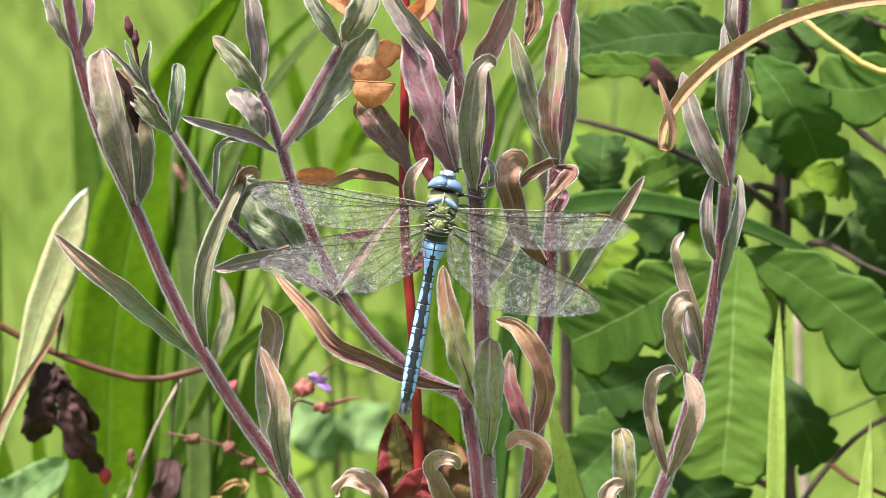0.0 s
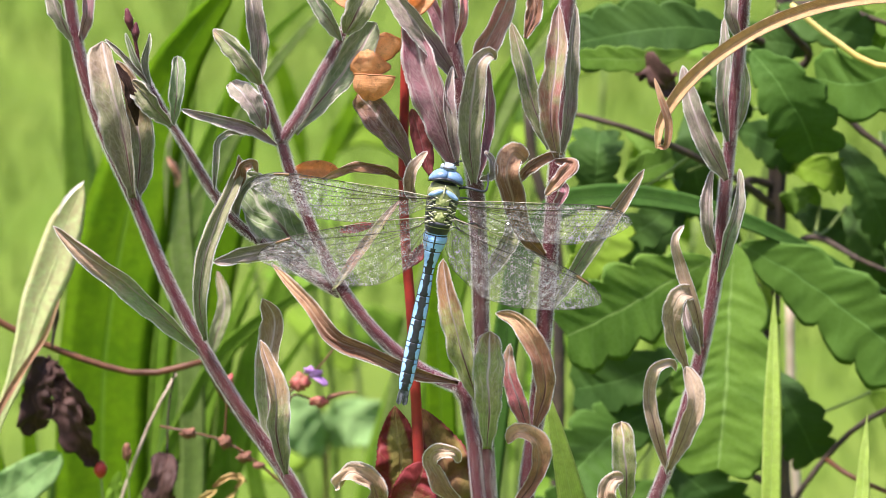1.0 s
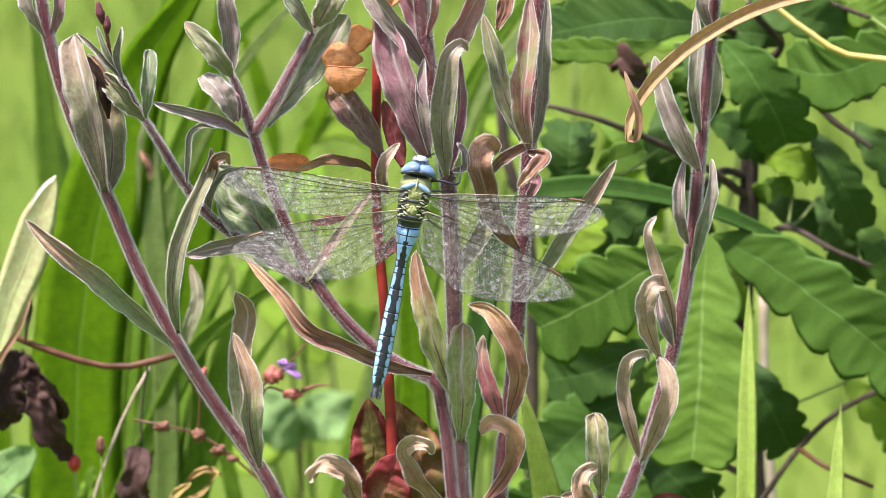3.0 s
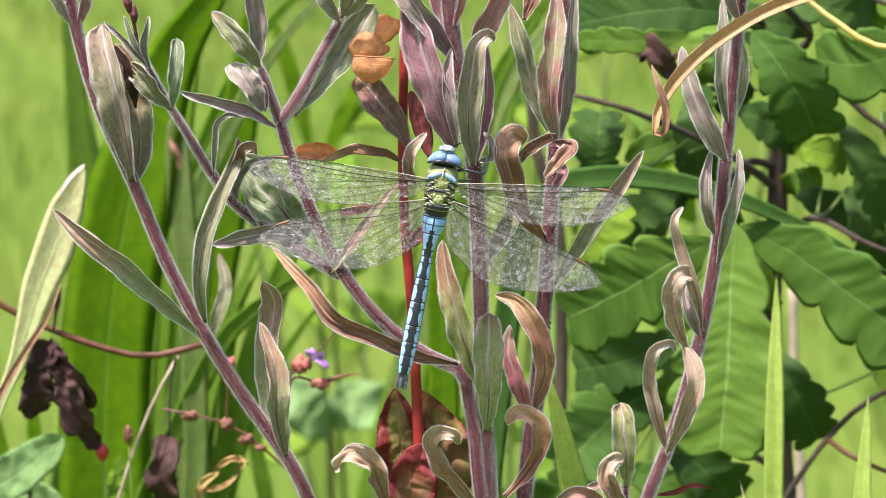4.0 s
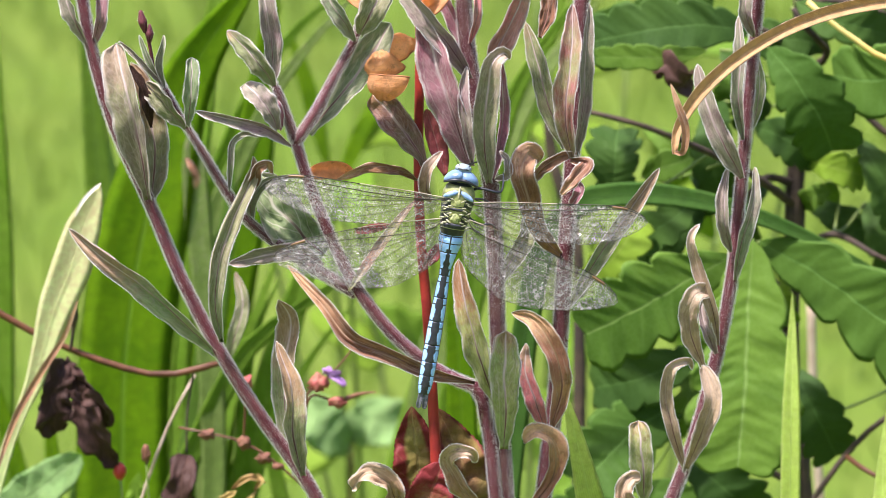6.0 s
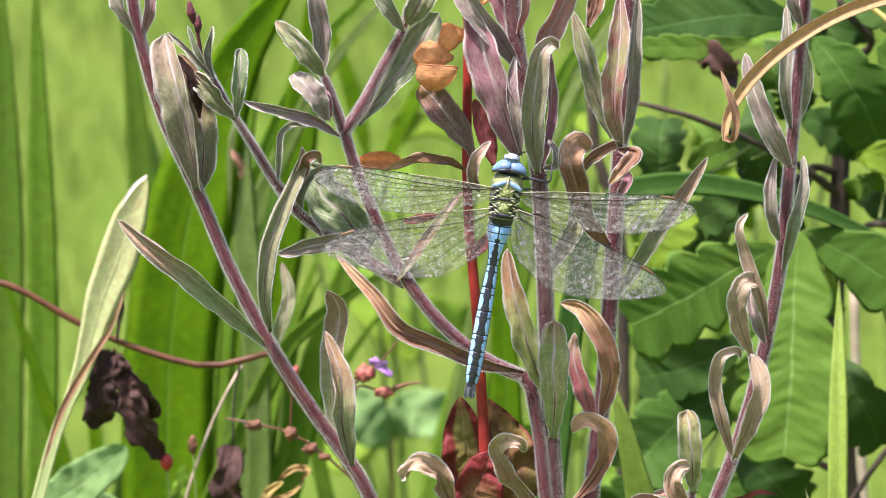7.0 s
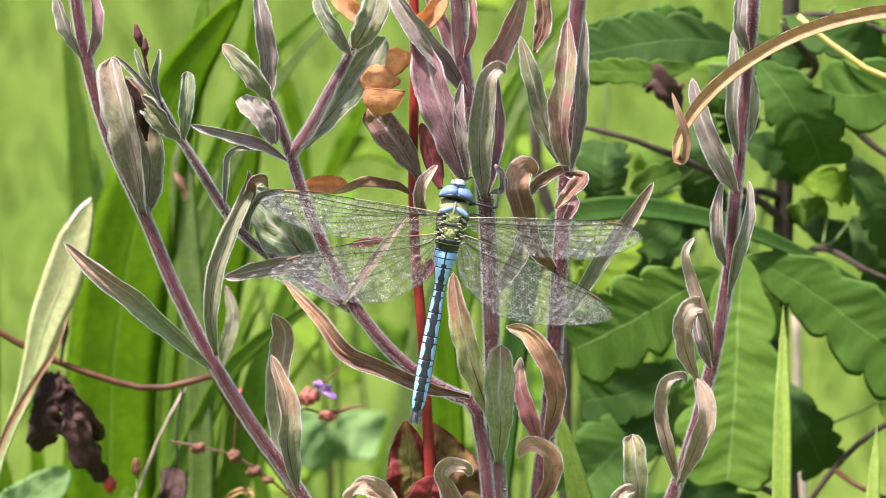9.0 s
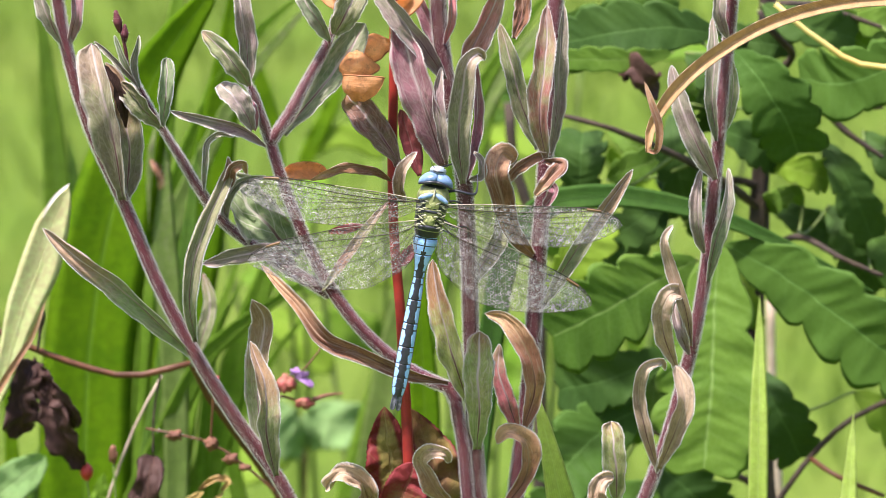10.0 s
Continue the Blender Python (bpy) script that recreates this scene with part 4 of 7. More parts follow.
leaf(RIGHT, [(0.0783, 0.006, 0.674), (0.0764, 0.001, 0.6863), (0.0717, 0, 0.7002), (0.0701, -0.001, 0.7086), (0.0725, 0.002, 0.7116)], 0.00586, TAN, fold=36, turn=-10)
leaf(RIGHT, [(0.0739, 0.008, 0.6672), (0.0704, 0.002, 0.6775), (0.0693, 0, 0.6848), (0.0715, -0.002, 0.6912), (0.0757, 0.002, 0.6912)], 0.00837, TAN, fold=24, turn=-12, crumple=0.38, shape=blunt, label="tan leaf rolled over at the top")
leaf(RIGHT, [(0.0777, 0.006, 0.6714), (0.0748, 0.002, 0.6792), (0.0734, 0.004, 0.6856), (0.0748, 0.006, 0.6907)], 0.00519, PURPLE, fold=24, turn=10)
leaf(RIGHT, [(0.0686, 0.008, 0.6354), (0.0646, 0.003, 0.6496), (0.0625, 0.002, 0.6611), (0.0647, 0, 0.6693), (0.0698, 0.002, 0.6702), (0.0706, 0.004, 0.667)], 0.00619, TAN, fold=28, turn=-8, turn2=20, crumple=0.30, rows=30)
leaf(RIGHT, [(0.0688, 0.004, 0.6369), (0.0732, -0.002, 0.6491), (0.0761, -0.004, 0.6608), (0.0734, -0.002, 0.6698)], 0.00804, TAN, fold=28, turn=10, shape=blunt, crumple=0.30, label="pale tan folded leaf")
leaf(RIGHT, [(0.0682, 0.006, 0.635), (0.0711, 0.003, 0.6444), (0.0724, 0.004, 0.6511)], 0.00352, PURPLE, fold=20, turn=-10)

LOW = thing("willowherb", (0.055, 0.0, 0.0), "small willowherb shoot with yellow-green brown-tipped leaves", "wild plant", "willowherb clump")
stem(LOW, [(0.0559, 0, 0.6277), (0.055, 0.0, 0.45), (0.055, 0.0, 0)], [0.001, 0.00151, 0.00167], rows=40)
leaf(LOW, [(0.0563, -0.001, 0.6271), (0.0558, -0.004, 0.6391), (0.0551, -0.004, 0.646), (0.0544, -0.001, 0.6526)], 0.01004, TIPPED, fold=14, turn=-8, shape=blunt)
leaf(LOW, [(0.0566, -0.004, 0.6218), (0.0519, -0.009, 0.6273), (0.05, -0.01, 0.6333), (0.052, -0.009, 0.6369), (0.0551, -0.007, 0.6371)], 0.00737, CREAMY, fold=24, turn=0, crumple=0.42, shape=blunt)
leaf(LOW, [(0.0547, 0.004, 0.6241), (0.0513, 0.004, 0.6253), (0.0476, 0.004, 0.626), (0.0445, 0.004, 0.6257)], 0.00435, PINK, fold=24, turn=0)

leaf(LOW, [(0.0651, 0.02, 0.6192), (0.0712, 0.016, 0.6212), (0.0764, 0.014, 0.6237), (0.0823, 0.016, 0.6223)], 0.0030, WINE, fold=30, turn=20, crumple=0.4, hairs=False)
leaf(LOW, [(0.0509, 0.02, 0.6141), (0.0466, 0.016, 0.6195), (0.0414, 0.014, 0.6214), (0.0355, 0.016, 0.6188)], 0.0062, PINK, fold=24, turn=0)

RED = thing("red_stemmed_plant", (0.0, 0.012, 0.0), "plant with a smooth bright red stem and dark red toothed leaves", "wild plant")
stem(RED, [(-0.0105, 0.016, 0.789), (-0.0102, 0.016, 0.7635), (-0.0105, 0.016, 0.7447), (-0.0108, 0.015, 0.7244), (-0.0101, 0.014, 0.7039), (-0.0084, 0.014, 0.6832), (-0.007, 0.014, 0.6589), (-0.0057, 0.014, 0.6328), (0.0, 0.012, 0.5), (0.0, 0.012, 0)],
     [0.00134, 0.00151, 0.00184, 0.00184, 0.00201, 0.00218, 0.00234, 0.00234, 0.00234], RED_STEM, hairs=0, rows=120, lump=0.04)
leaf(RED, [(-0.0054, 0.018, 0.6128), (-0.0093, 0.018, 0.6251), (-0.0117, 0.018, 0.6382), (-0.0132, 0.018, 0.6528)], 0.0255, RED_MARGIN, fold=8, turn=-4, hairs=False, teeth=0.025, rows=60, shape=ovate, label="ovate leaf, olive inside a broad dark red margin")
leaf(RED, [(-0.0003, 0.02, 0.6105), (0.0031, 0.02, 0.6237), (0.0014, 0.02, 0.6368), (-0.0054, 0.02, 0.6517)], 0.0225, RED_OLIVE, fold=14, turn=12, hairs=False, teeth=0.03, rows=60, shape=ovate)
leaf(RED, [(-0.0102, 0.005, 0.6143), (-0.0082, 0.005, 0.6221), (-0.0065, 0.005, 0.63), (-0.0041, 0.005, 0.6387)], 0.0205, CRIMSON, fold=18, turn=0, hairs=False, teeth=0.03, rows=50, shape=broad)
leaf(RED, [(0.0132, 0, 0.6191), (0.0054, -0.006, 0.6294), (-0.0003, -0.01, 0.6383), (-0.0021, -0.012, 0.6436), (0.0004, -0.015, 0.6469), (0.0044, -0.016, 0.6466), (0.0061, -0.012, 0.6426)], 0.0080, CREAMY, fold=22, turn=-25, turn2=-5, crumple=0.6, rows=60, ruffle=0.25, shape=lance, label="cream withered leaf bent over at its tip")
leaf(RED, [(-0.0149, 0, 0.619), (-0.0178, -0.004, 0.6292), (-0.0208, -0.007, 0.6358), (-0.0258, -0.008, 0.6378), (-0.0306, -0.004, 0.6327)], 0.0084, CREAMY, fold=34, turn=-20, turn2=40, crumple=0.7, ruffle=0.3, rows=44, shape=blunt)
leaf(RED, [(-0.0088, 0.012, 0.728), (-0.012, 0.012, 0.7342), (-0.0175, 0.012, 0.7414), (-0.0242, 0.012, 0.7495)], 0.0132, STREAKED, fold=24, turn=-10, hairs=False, crumple=0.45, shape=blunt, label="half-dead leaf streaked olive and maroon")
leaf(RED, [(-0.0027, 0.006, 0.7258), (-0.0047, 0.006, 0.7336), (-0.0067, 0.006, 0.7399), (-0.0084, 0.006, 0.7459)], 0.0086, WINE, fold=24, turn=10, hairs=False)
leaf(RED, [(-0.007, 0.004, 0.718), (-0.0083, -0, 0.7239), (-0.0071, -0.002, 0.7294), (-0.0036, 0, 0.7341)], 0.00569, TAN, fold=30, turn=-20, crumple=0.25)
leaf(RED, [(-0.0111, 0.01, 0.7236), (-0.0164, 0.005, 0.7277), (-0.0247, 0.004, 0.7289), (-0.0352, 0.006, 0.7243)], 0.00536, BROWN, fold=30, turn=-30, crumple=0.45, hairs=False, label="arched reddish brown leaf")
leaf(RED, [(-0.0189, 0.01, 0.7099), (-0.0243, 0.01, 0.7089), (-0.03, 0.01, 0.7078)], 0.0042, WINE, fold=20, turn=10, hairs=False)
leaf(RED, [(-0.0091, 0.01, 0.6976), (-0.0066, 0.01, 0.7006), (-0.0041, 0.01, 0.7044)], 0.0062, WINE, fold=20, turn=10, hairs=False)
leaf(RED, [(-0.0316, 0.004, 0.6912), (-0.0254, 0.004, 0.7002), (-0.0191, 0.004, 0.7091), (-0.0117, 0.004, 0.7187)], 0.0048, BLUSHED, fold=26, turn=-10, crumple=0.35, hairs=False)
for a, b, c, w, tn in (((-0.0095, 0.016, 0.7737), (-0.0056, 0.012, 0.777), (-0.0014, 0.014, 0.7843), 0.00837, 10), ((-0.0232, 0.016, 0.7737), (-0.0282, 0.012, 0.7777), (-0.0349, 0.014, 0.7825), 0.00837, 10),
                       ((-0.03, 0.014, 0.7248), (-0.0383, 0.01, 0.7266), (-0.0442, 0.01, 0.7249), 0.0077, 0)):
    leaf(RED, [a, b, c], w, ORANGE, fold=48, turn=tn, shape=broad, crumple=0.3, ruffle=0.12, hairs=False, rows=20)


def pod_shell(centre, r, crown, stretch, seed):
    """Half of an empty papery pod: a thin dome with a rolled rim drawn out to a point."""
    bm = bmesh.new()
    uvl = bm.loops.layers.uv.new("uv")
    turn = Vector((0, 0, 1)).rotation_difference(Vector(crown).normalized()).to_matrix()
    base = local(RED, [centre])[0]
    grid = []
    for i in range(19):
        th = radians(5 + 98 * i / 18)
        row = []
        for k in range(40):
            a = 2 * math.pi * k / 40
            rr = r * (1 + 0.17 * noise.noise(Vector((math.cos(a) * 1.3, math.sin(a) * 1.3, th * 1.3 + seed))) + 0.05 * noise.noise(Vector((math.cos(a) * 4, math.sin(a) * 4, th * 4 + seed))))
            lip = 1 + 0.35 * max(0.0, math.cos(a)) ** 6 * (i / 18) ** 3
            v = Vector((math.sin(th) * math.cos(a) * stretch * lip, math.sin(th) * math.sin(a) * 0.8, math.cos(th))) * rr
            row.append(bm.verts.new(base + turn @ v))
        grid.append(row)
    for i in range(18):
        for k in range(40):
            f = bm.faces.new((grid[i][k], grid[i][(k + 1) % 40], grid[i + 1][(k + 1) % 40], grid[i + 1][k]))
            for lp, (x, y) in zip(f.loops, ((i, k), (i, k + 1), (i + 1, k + 1), (i + 1, k))):
                lp[uvl].uv = (y / 40, x / 18)
    bm.faces.new(list(reversed(grid[0])))
    lip_path = [v.co.copy() for v in grid[-1]] + [grid[-1][0].co.copy()]
    ob = part("pod", bm, ORANGE, RED, "empty papery orange pod half")
    part("pod_rim", tube_bm(lip_path, [r * 0.045] * 2, 6), ORANGE_RIM, ob)
    return ob


pod_shell((-0.0167, 0.006, 0.7632), 0.0052, (-0.45, -0.35, 0.8), 1.05, 1.0)
pod_shell((-0.021, 0.003, 0.7587), 0.0053, (-0.2, -0.35, 0.9), 1.0, 4.0)
pod_shell((-0.0202, 0.001, 0.755), 0.0056, (-0.1, -0.3, -0.9), 1.1, 7.0)

# ---- grass blades in the clump ----


def grass_blade(pts, width, base, material, label, category="grass", shape=strap, fold=25.0, turn=0.0, rows=50, name="grass_blade", group=""):
    ob = thing(name, base, label, category, group)
    leaf(ob, [base] + pts, width, material, fold=fold, turn=turn, shape=shape, ruffle=0.0, crumple=0.0, rows=rows, hairs=False, cells=3, name="blade")
    rib = [p + Vector((0, -0.0004, 0)) for p in spline(local(ob, [base] + pts), rows)][: int(rows * 0.97)]
    part("midrib", tube_bm(rib, [width * 0.012, width * 0.006], 6), material, ob)
    return ob


SWAY = grass_blade([(0.107, 0.15, 0.3), (0.1069, 0.15, 0.5983), (0.1088, 0.185, 0.6523)], 0.00647, (0.107, 0.15, 0.0), GRASS, "upright bright green grass blade with a sharp tip", shape=spear, fold=12, turn=6, group="grass blades")
grass_blade([(0.130, 0.15, 0.3), (0.136, 0.15, 0.5956), (0.1381, 0.165, 0.6171)], 0.0066, (0.130, 0.15, 0.0), GRASS, "short bright green grass blade with a sharp tip", shape=spear, fold=12, turn=-6, group="grass blades")
grass_blade([(0.06, 0.06, 0.3), (0.0405, 0.06, 0.6164), (0.0326, 0.06, 0.6503)], 0.00999, (0.065, 0.06, 0.0), GRASS, "slanting bright green grass blade", shape=spear, fold=12, turn=-6, group="grass blades")

grass_blade([(0.085, 0.14, 0.3), (0.0982, 0.14, 0.5841), (0.097, 0.14, 0.5895), (0.0957, 0.14, 0.5947)], 0.0026, (0.085, 0.14, 0.0), PALE, "tip of a thin pale grass blade", shape=spear, turn=4, group="grass blades")

# ---- straw-coloured blade bent over at the top ----
DRY = thing("bent_reed", (0.36, -0.03, 0.0), "long straw-coloured dry leaf blade bent over and curled at its end", "dry leaf")
leaf(DRY, [(0.36, -0.03, 0.0), (0.34, -0.03, 0.45), (0.27, -0.03, 0.73), (0.1413, -0.03, 0.7878), (0.1233, -0.03, 0.787), (0.1021, -0.03, 0.7816), (0.0826, -0.03, 0.7706), (0.0704, -0.03, 0.7585), (0.065, -0.031, 0.7479), (0.0647, -0.033, 0.7431)],
     0.00419, STRAW, fold=34, turn=8, turn2=-8, shape=ribbon, ruffle=0.03, crumple=0.1, rows=320, hairs=False, name="blade")
leaf(DRY, [(0.0644, -0.032, 0.7435), (0.0669, -0.036, 0.7443), (0.0678, -0.037, 0.7507), (0.0654, -0.037, 0.759), (0.0635, -0.036, 0.7646)], 0.00368, BROWN, fold=30, turn=0, hairs=False, crumple=0.1, name="blade_end")

# ---- background left: strap leaves ----
IRIS = thing("iris_clump", (-0.11, 0.44, 0.0), "clump of tall broad green strap leaves, softly out of focus", "iris plant")
for pts, w, mat, sh, tn in (
    ([(-0.1201, 0.36, 0.538), (-0.1177, 0.36, 0.5954), (-0.1103, 0.36, 0.6401), (-0.0941, 0.36, 0.6925), (-0.069, 0.35, 0.7302)], 0.03248, STRAP, long_strap, 6),
    ([(-0.1114, 0.46, 0.5133), (-0.1023, 0.46, 0.6197), (-0.0927, 0.46, 0.6785), (-0.0869, 0.46, 0.7161)], 0.01743, STRAP_LIGHT, long_strap, -6),
    ([(-0.0986, 0.5, 0.5035), (-0.0865, 0.5, 0.5902), (-0.0747, 0.5, 0.6544), (-0.0682, 0.5, 0.7095)], 0.01979, STRAP, long_strap, 5),
    ([(-0.1093, 0.4, 0.5282), (-0.1076, 0.4, 0.5574), (-0.1027, 0.4, 0.599), (-0.0994, 0.4, 0.6279)], 0.00801, STRAP_LIGHT, strap, 5),
    ([(-0.1006, 0.41, 0.5257), (-0.0932, 0.41, 0.5677), (-0.0848, 0.41, 0.6196), (-0.0805, 0.41, 0.6609)], 0.01001, STRAP_MID, strap, -10),
    ([(-0.0917, 0.44, 0.5183), (-0.087, 0.44, 0.5481), (-0.0769, 0.44, 0.5819), (-0.0645, 0.44, 0.6177)], 0.00732, STRAP_LIGHT, strap, -8),
    ([(-0.083, 0.48, 0.5085), (-0.0681, 0.48, 0.5645), (-0.0533, 0.48, 0.6073), (-0.0408, 0.48, 0.6307)], 0.0124, STRAP_LIGHT, strap, 8),
    ([(-0.09, 0.36, 0.5669), (-0.0739, 0.36, 0.5955), (-0.0539, 0.36, 0.6109), (-0.0301, 0.36, 0.6262)], 0.00866, STRAP_SOFT, strap, 20),
    ([(-0.1047, 0.5, 0.5469), (-0.0831, 0.5, 0.648), (-0.0662, 0.5, 0.6778), (-0.0411, 0.5, 0.7012)], 0.00875, STRAP_LIGHT, long_strap, 15),
    ([(0.0009, 0.34, 0.5434), (-0.0001, 0.34, 0.584), (-0.0018, 0.34, 0.6204), (-0.0002, 0.34, 0.6545)], 0.01074, STRAP, strap, 0),
    ([(-0.0071, 0.45, 0.5375), (0.0052, 0.45, 0.6011), (0.0194, 0.45, 0.6682), (0.0499, 0.45, 0.7139)], 0.0098, STRAP_LIGHT, long_strap, 10),
    ([(-0.0217, 0.6, 0.5016), (0.0176, 0.6, 0.6139), (0.0348, 0.6, 0.6671), (0.0434, 0.6, 0.6913)], 0.01299, STRAP_LIGHT, long_strap, -10),
    ([(-0.1191, 0.43, 0.5207), (-0.1173, 0.43, 0.563), (-0.1144, 0.43, 0.5924), (-0.1094, 0.43, 0.63)], 0.00932, STRAP, strap, -16),
    ([(-0.0807, 0.46, 0.6428), (-0.065, 0.46, 0.6722), (-0.0464, 0.46, 0.6951), (-0.0341, 0.46, 0.7076)], 0.0082, STRAP_PALE, long_strap, 8),
    ([(0.0133, 0.55, 0.6234), (0.025, 0.55, 0.6494), (0.042, 0.55, 0.6733), (0.0537, 0.55, 0.6884)], 0.0129, STRAP_PALE, long_strap, -6),
    ([(-0.0913, 0.54, 0.5904), (-0.0858, 0.54, 0.6274), (-0.077, 0.54, 0.6598), (-0.0673, 0.54, 0.6878)], 0.0118, STRAP, long_strap, 4),
    ([(-0.0801, 0.42, 0.519), (-0.0788, 0.42, 0.5569), (-0.0745, 0.42, 0.5862), (-0.0642, 0.42, 0.6091)], 0.0061, STRAP_LIGHT, long_strap, 6),
    ([(-0.0926, 0.4, 0.5198), (-0.094, 0.4, 0.549), (-0.0917, 0.4, 0.574), (-0.0879, 0.4, 0.5989)], 0.0053, STRAP_PALE, long_strap, -6),
    ([(-0.0672, 0.5, 0.4992), (-0.0712, 0.5, 0.5253), (-0.0563, 0.5, 0.56), (-0.0393, 0.5, 0.5816)], 0.0063, STRAP_LIGHT, long_strap, 10),
    ([(-0.1368, 0.62, 0.5421), (-0.1407, 0.62, 0.5872), (-0.1442, 0.62, 0.6342), (-0.1489, 0.62, 0.6809)], 0.0128, STRAP_SOFT, long_strap, 4),
    ([(-0.1749, 0.5, 0.4947), (-0.1727, 0.5, 0.5599), (-0.1727, 0.5, 0.6244), (-0.1732, 0.5, 0.7051)], 0.0113, STRAP_LIGHT, long_strap, 5),
    ([(-0.1881, 0.5, 0.4947), (-0.1857, 0.5, 0.5814), (-0.1849, 0.5, 0.6457), (-0.1857, 0.5, 0.7051)], 0.0130, STRAP_SOFT, long_strap, -5),
    ([(-0.1591, 0.45, 0.5072), (-0.1649, 0.45, 0.5371), (-0.1748, 0.45, 0.5711), (-0.1866, 0.45, 0.609)], 0.0070, STRAP, long_strap, 10),
    ([(-0.1528, 0.48, 0.4997), (-0.1521, 0.48, 0.5213), (-0.1533, 0.48, 0.5429), (-0.1561, 0.48, 0.5729)], 0.0083, STRAP, long_strap, -6),
    ([(-0.1432, 0.5, 0.5033), (-0.1321, 0.5, 0.5598), (-0.1274, 0.5, 0.6072), (-0.1313, 0.5, 0.6457)], 0.01042, STRAP_MID, strap, 12),
):
    bx, by, _ = pts[0]
    leaf(IRIS, [(bx * 0.8 - 0.01, by + 0.02, 0.0)] + pts, w, mat, fold=10, turn=tn, shape=sh, ruffle=0.0, crumple=0.0, rows=60, hairs=False, cells=3)
grass_blade([(0.0201, 0.245, 0.6093), (0.0232, 0.245, 0.6325), (0.0288, 0.245, 0.6557), (0.0382, 0.245, 0.6682), (0.0561, 0.245, 0.6724), (0.0768, 0.245, 0.6707), (0.0975, 0.245, 0.6653), (0.1164, 0.245, 0.6573), (0.1353, 0.245, 0.6475), (0.1524, 0.245, 0.6381)], 0.0088, (0.03, 0.245, 0), STRAP_TEAL, "long blue-green strap leaf arching across the oak leaves", "strap leaf", long_strap, 12, 0, 90, "strap_leaf", "strap leaves")
PALE_BLADE = grass_blade([(-0.17, 0.2, 0.4), (-0.1517, 0.2, 0.5852), (-0.147, 0.2, 0.6005), (-0.1432, 0.2, 0.6097), (-0.1392, 0.2, 0.6192), (-0.1359, 0.2, 0.6306), (-0.1319, 0.2, 0.6439), (-0.1267, 0.2, 0.6571), (-0.1225, 0.2, 0.6703), (-0.1165, 0.2, 0.6845)], 0.0136, (-0.17, 0.2, 0), PALE, "pale yellow-green leaf blade with a dried tip", "strap leaf", tapering, 14, 10, 240, "strap_leaf", "strap leaves")
leaf(PALE_BLADE, [(-0.1522, 0.194, 0.5884), (-0.1441, 0.194, 0.6103), (-0.136, 0.194, 0.6242), (-0.1286, 0.194, 0.6359), (-0.124, 0.194, 0.648)], 0.0036, RUST, fold=30, turn=10, hairs=False, crumple=0.15, name="dried_margin")
leaf(PALE_BLADE, [(-0.1248, 0.196, 0.6749), (-0.1221, 0.195, 0.68), (-0.1188, 0.195, 0.6838), (-0.1159, 0.196, 0.6862)], 0.00184, BLEACHED, fold=30, turn=-20, hairs=False, crumple=0.1, name="dried_tip")

# ---- shrub far behind ----
BUSH = thing("shrub", (0.02, 0.9, 0.0), "loose green shrub standing out of focus behind", "shrub")
for k in range(7):
    top = (-0.09 + 0.04 * k, 0.85 + 0.03 * (k % 3), random.uniform(0.45, 0.66))
    stem(BUSH, [(0.02, 0.9, 0), (0.02 + (top[0] - 0.02) * 0.5, 0.88, 0.3), top], [0.003, 0.002, 0.001], SHOOT, 0, 20, name="branch", seg=7)
    for j in range(3):
        q = Vector((0.02, 0.9, 0)).lerp(Vector(top), 0.80 + 0.09 * j)
        q.x = 0.02 + (top[0] - 0.02) * (0.6 + 0.18 * j)
        d = Vector((random.uniform(-1, 1), random.uniform(-0.3, 0.1), random.uniform(-0.5, 0.8))).normalized() * random.uniform(0.035, 0.06)
        leaf(BUSH, [q, q + d * 0.5 + Vector((0, -0.004, 0.003)), q + d], random.uniform(0.02, 0.034), random.choice((OAK_C, STRAP_LIGHT, STRAP_LIGHT, OAK_C)), fold=10, turn=random.uniform(-40, 40), shape=broad, hairs=False, rows=12, cells=3)

for pts, w, mat, tn, sh in (
    ([(-0.0145, 0.8, 0.5784), (-0.0239, 0.8, 0.5856), (-0.0344, 0.8, 0.588), (-0.045, 0.8, 0.5801)], 0.014, OAK_C, 5, broad),
    ([(0.0395, 0.8, 0.5976), (0.0302, 0.8, 0.5959), (0.0219, 0.8, 0.5952), (0.0161, 0.8, 0.5988)], 0.010, OAK_A, -5, broad),
    ([(0.0161, 0.82, 0.6035), (0.0232, 0.82, 0.5999), (0.0327, 0.82, 0.6028), (0.0409, 0.82, 0.5975)], 0.012, OAK_M, -5, broad),
    ([(-0.0573, 0.8, 0.5724), (-0.0614, 0.8, 0.5916), (-0.0665, 0.8, 0.6106), (-0.073, 0.8, 0.6297)], 0.0115, STRAP, 5, lance),
    ([(-0.051, 0.8, 0.5652), (-0.0469, 0.8, 0.5796), (-0.0398, 0.8, 0.594), (-0.032, 0.8, 0.6107)], 0.0115, STRAP, -5, lance),
):
    foot = Vector(pts[0])
    stem(BUSH, [(0.02, 0.9, 0), (foot.x * 0.7, 0.9, 0.3), foot], [0.002, 0.0015, 0.001], SHOOT, 0, 20, name="branch", seg=7)
    leaf(BUSH, pts, w, mat, fold=10, turn=tn, shape=sh, hairs=False, rows=14, cells=3)

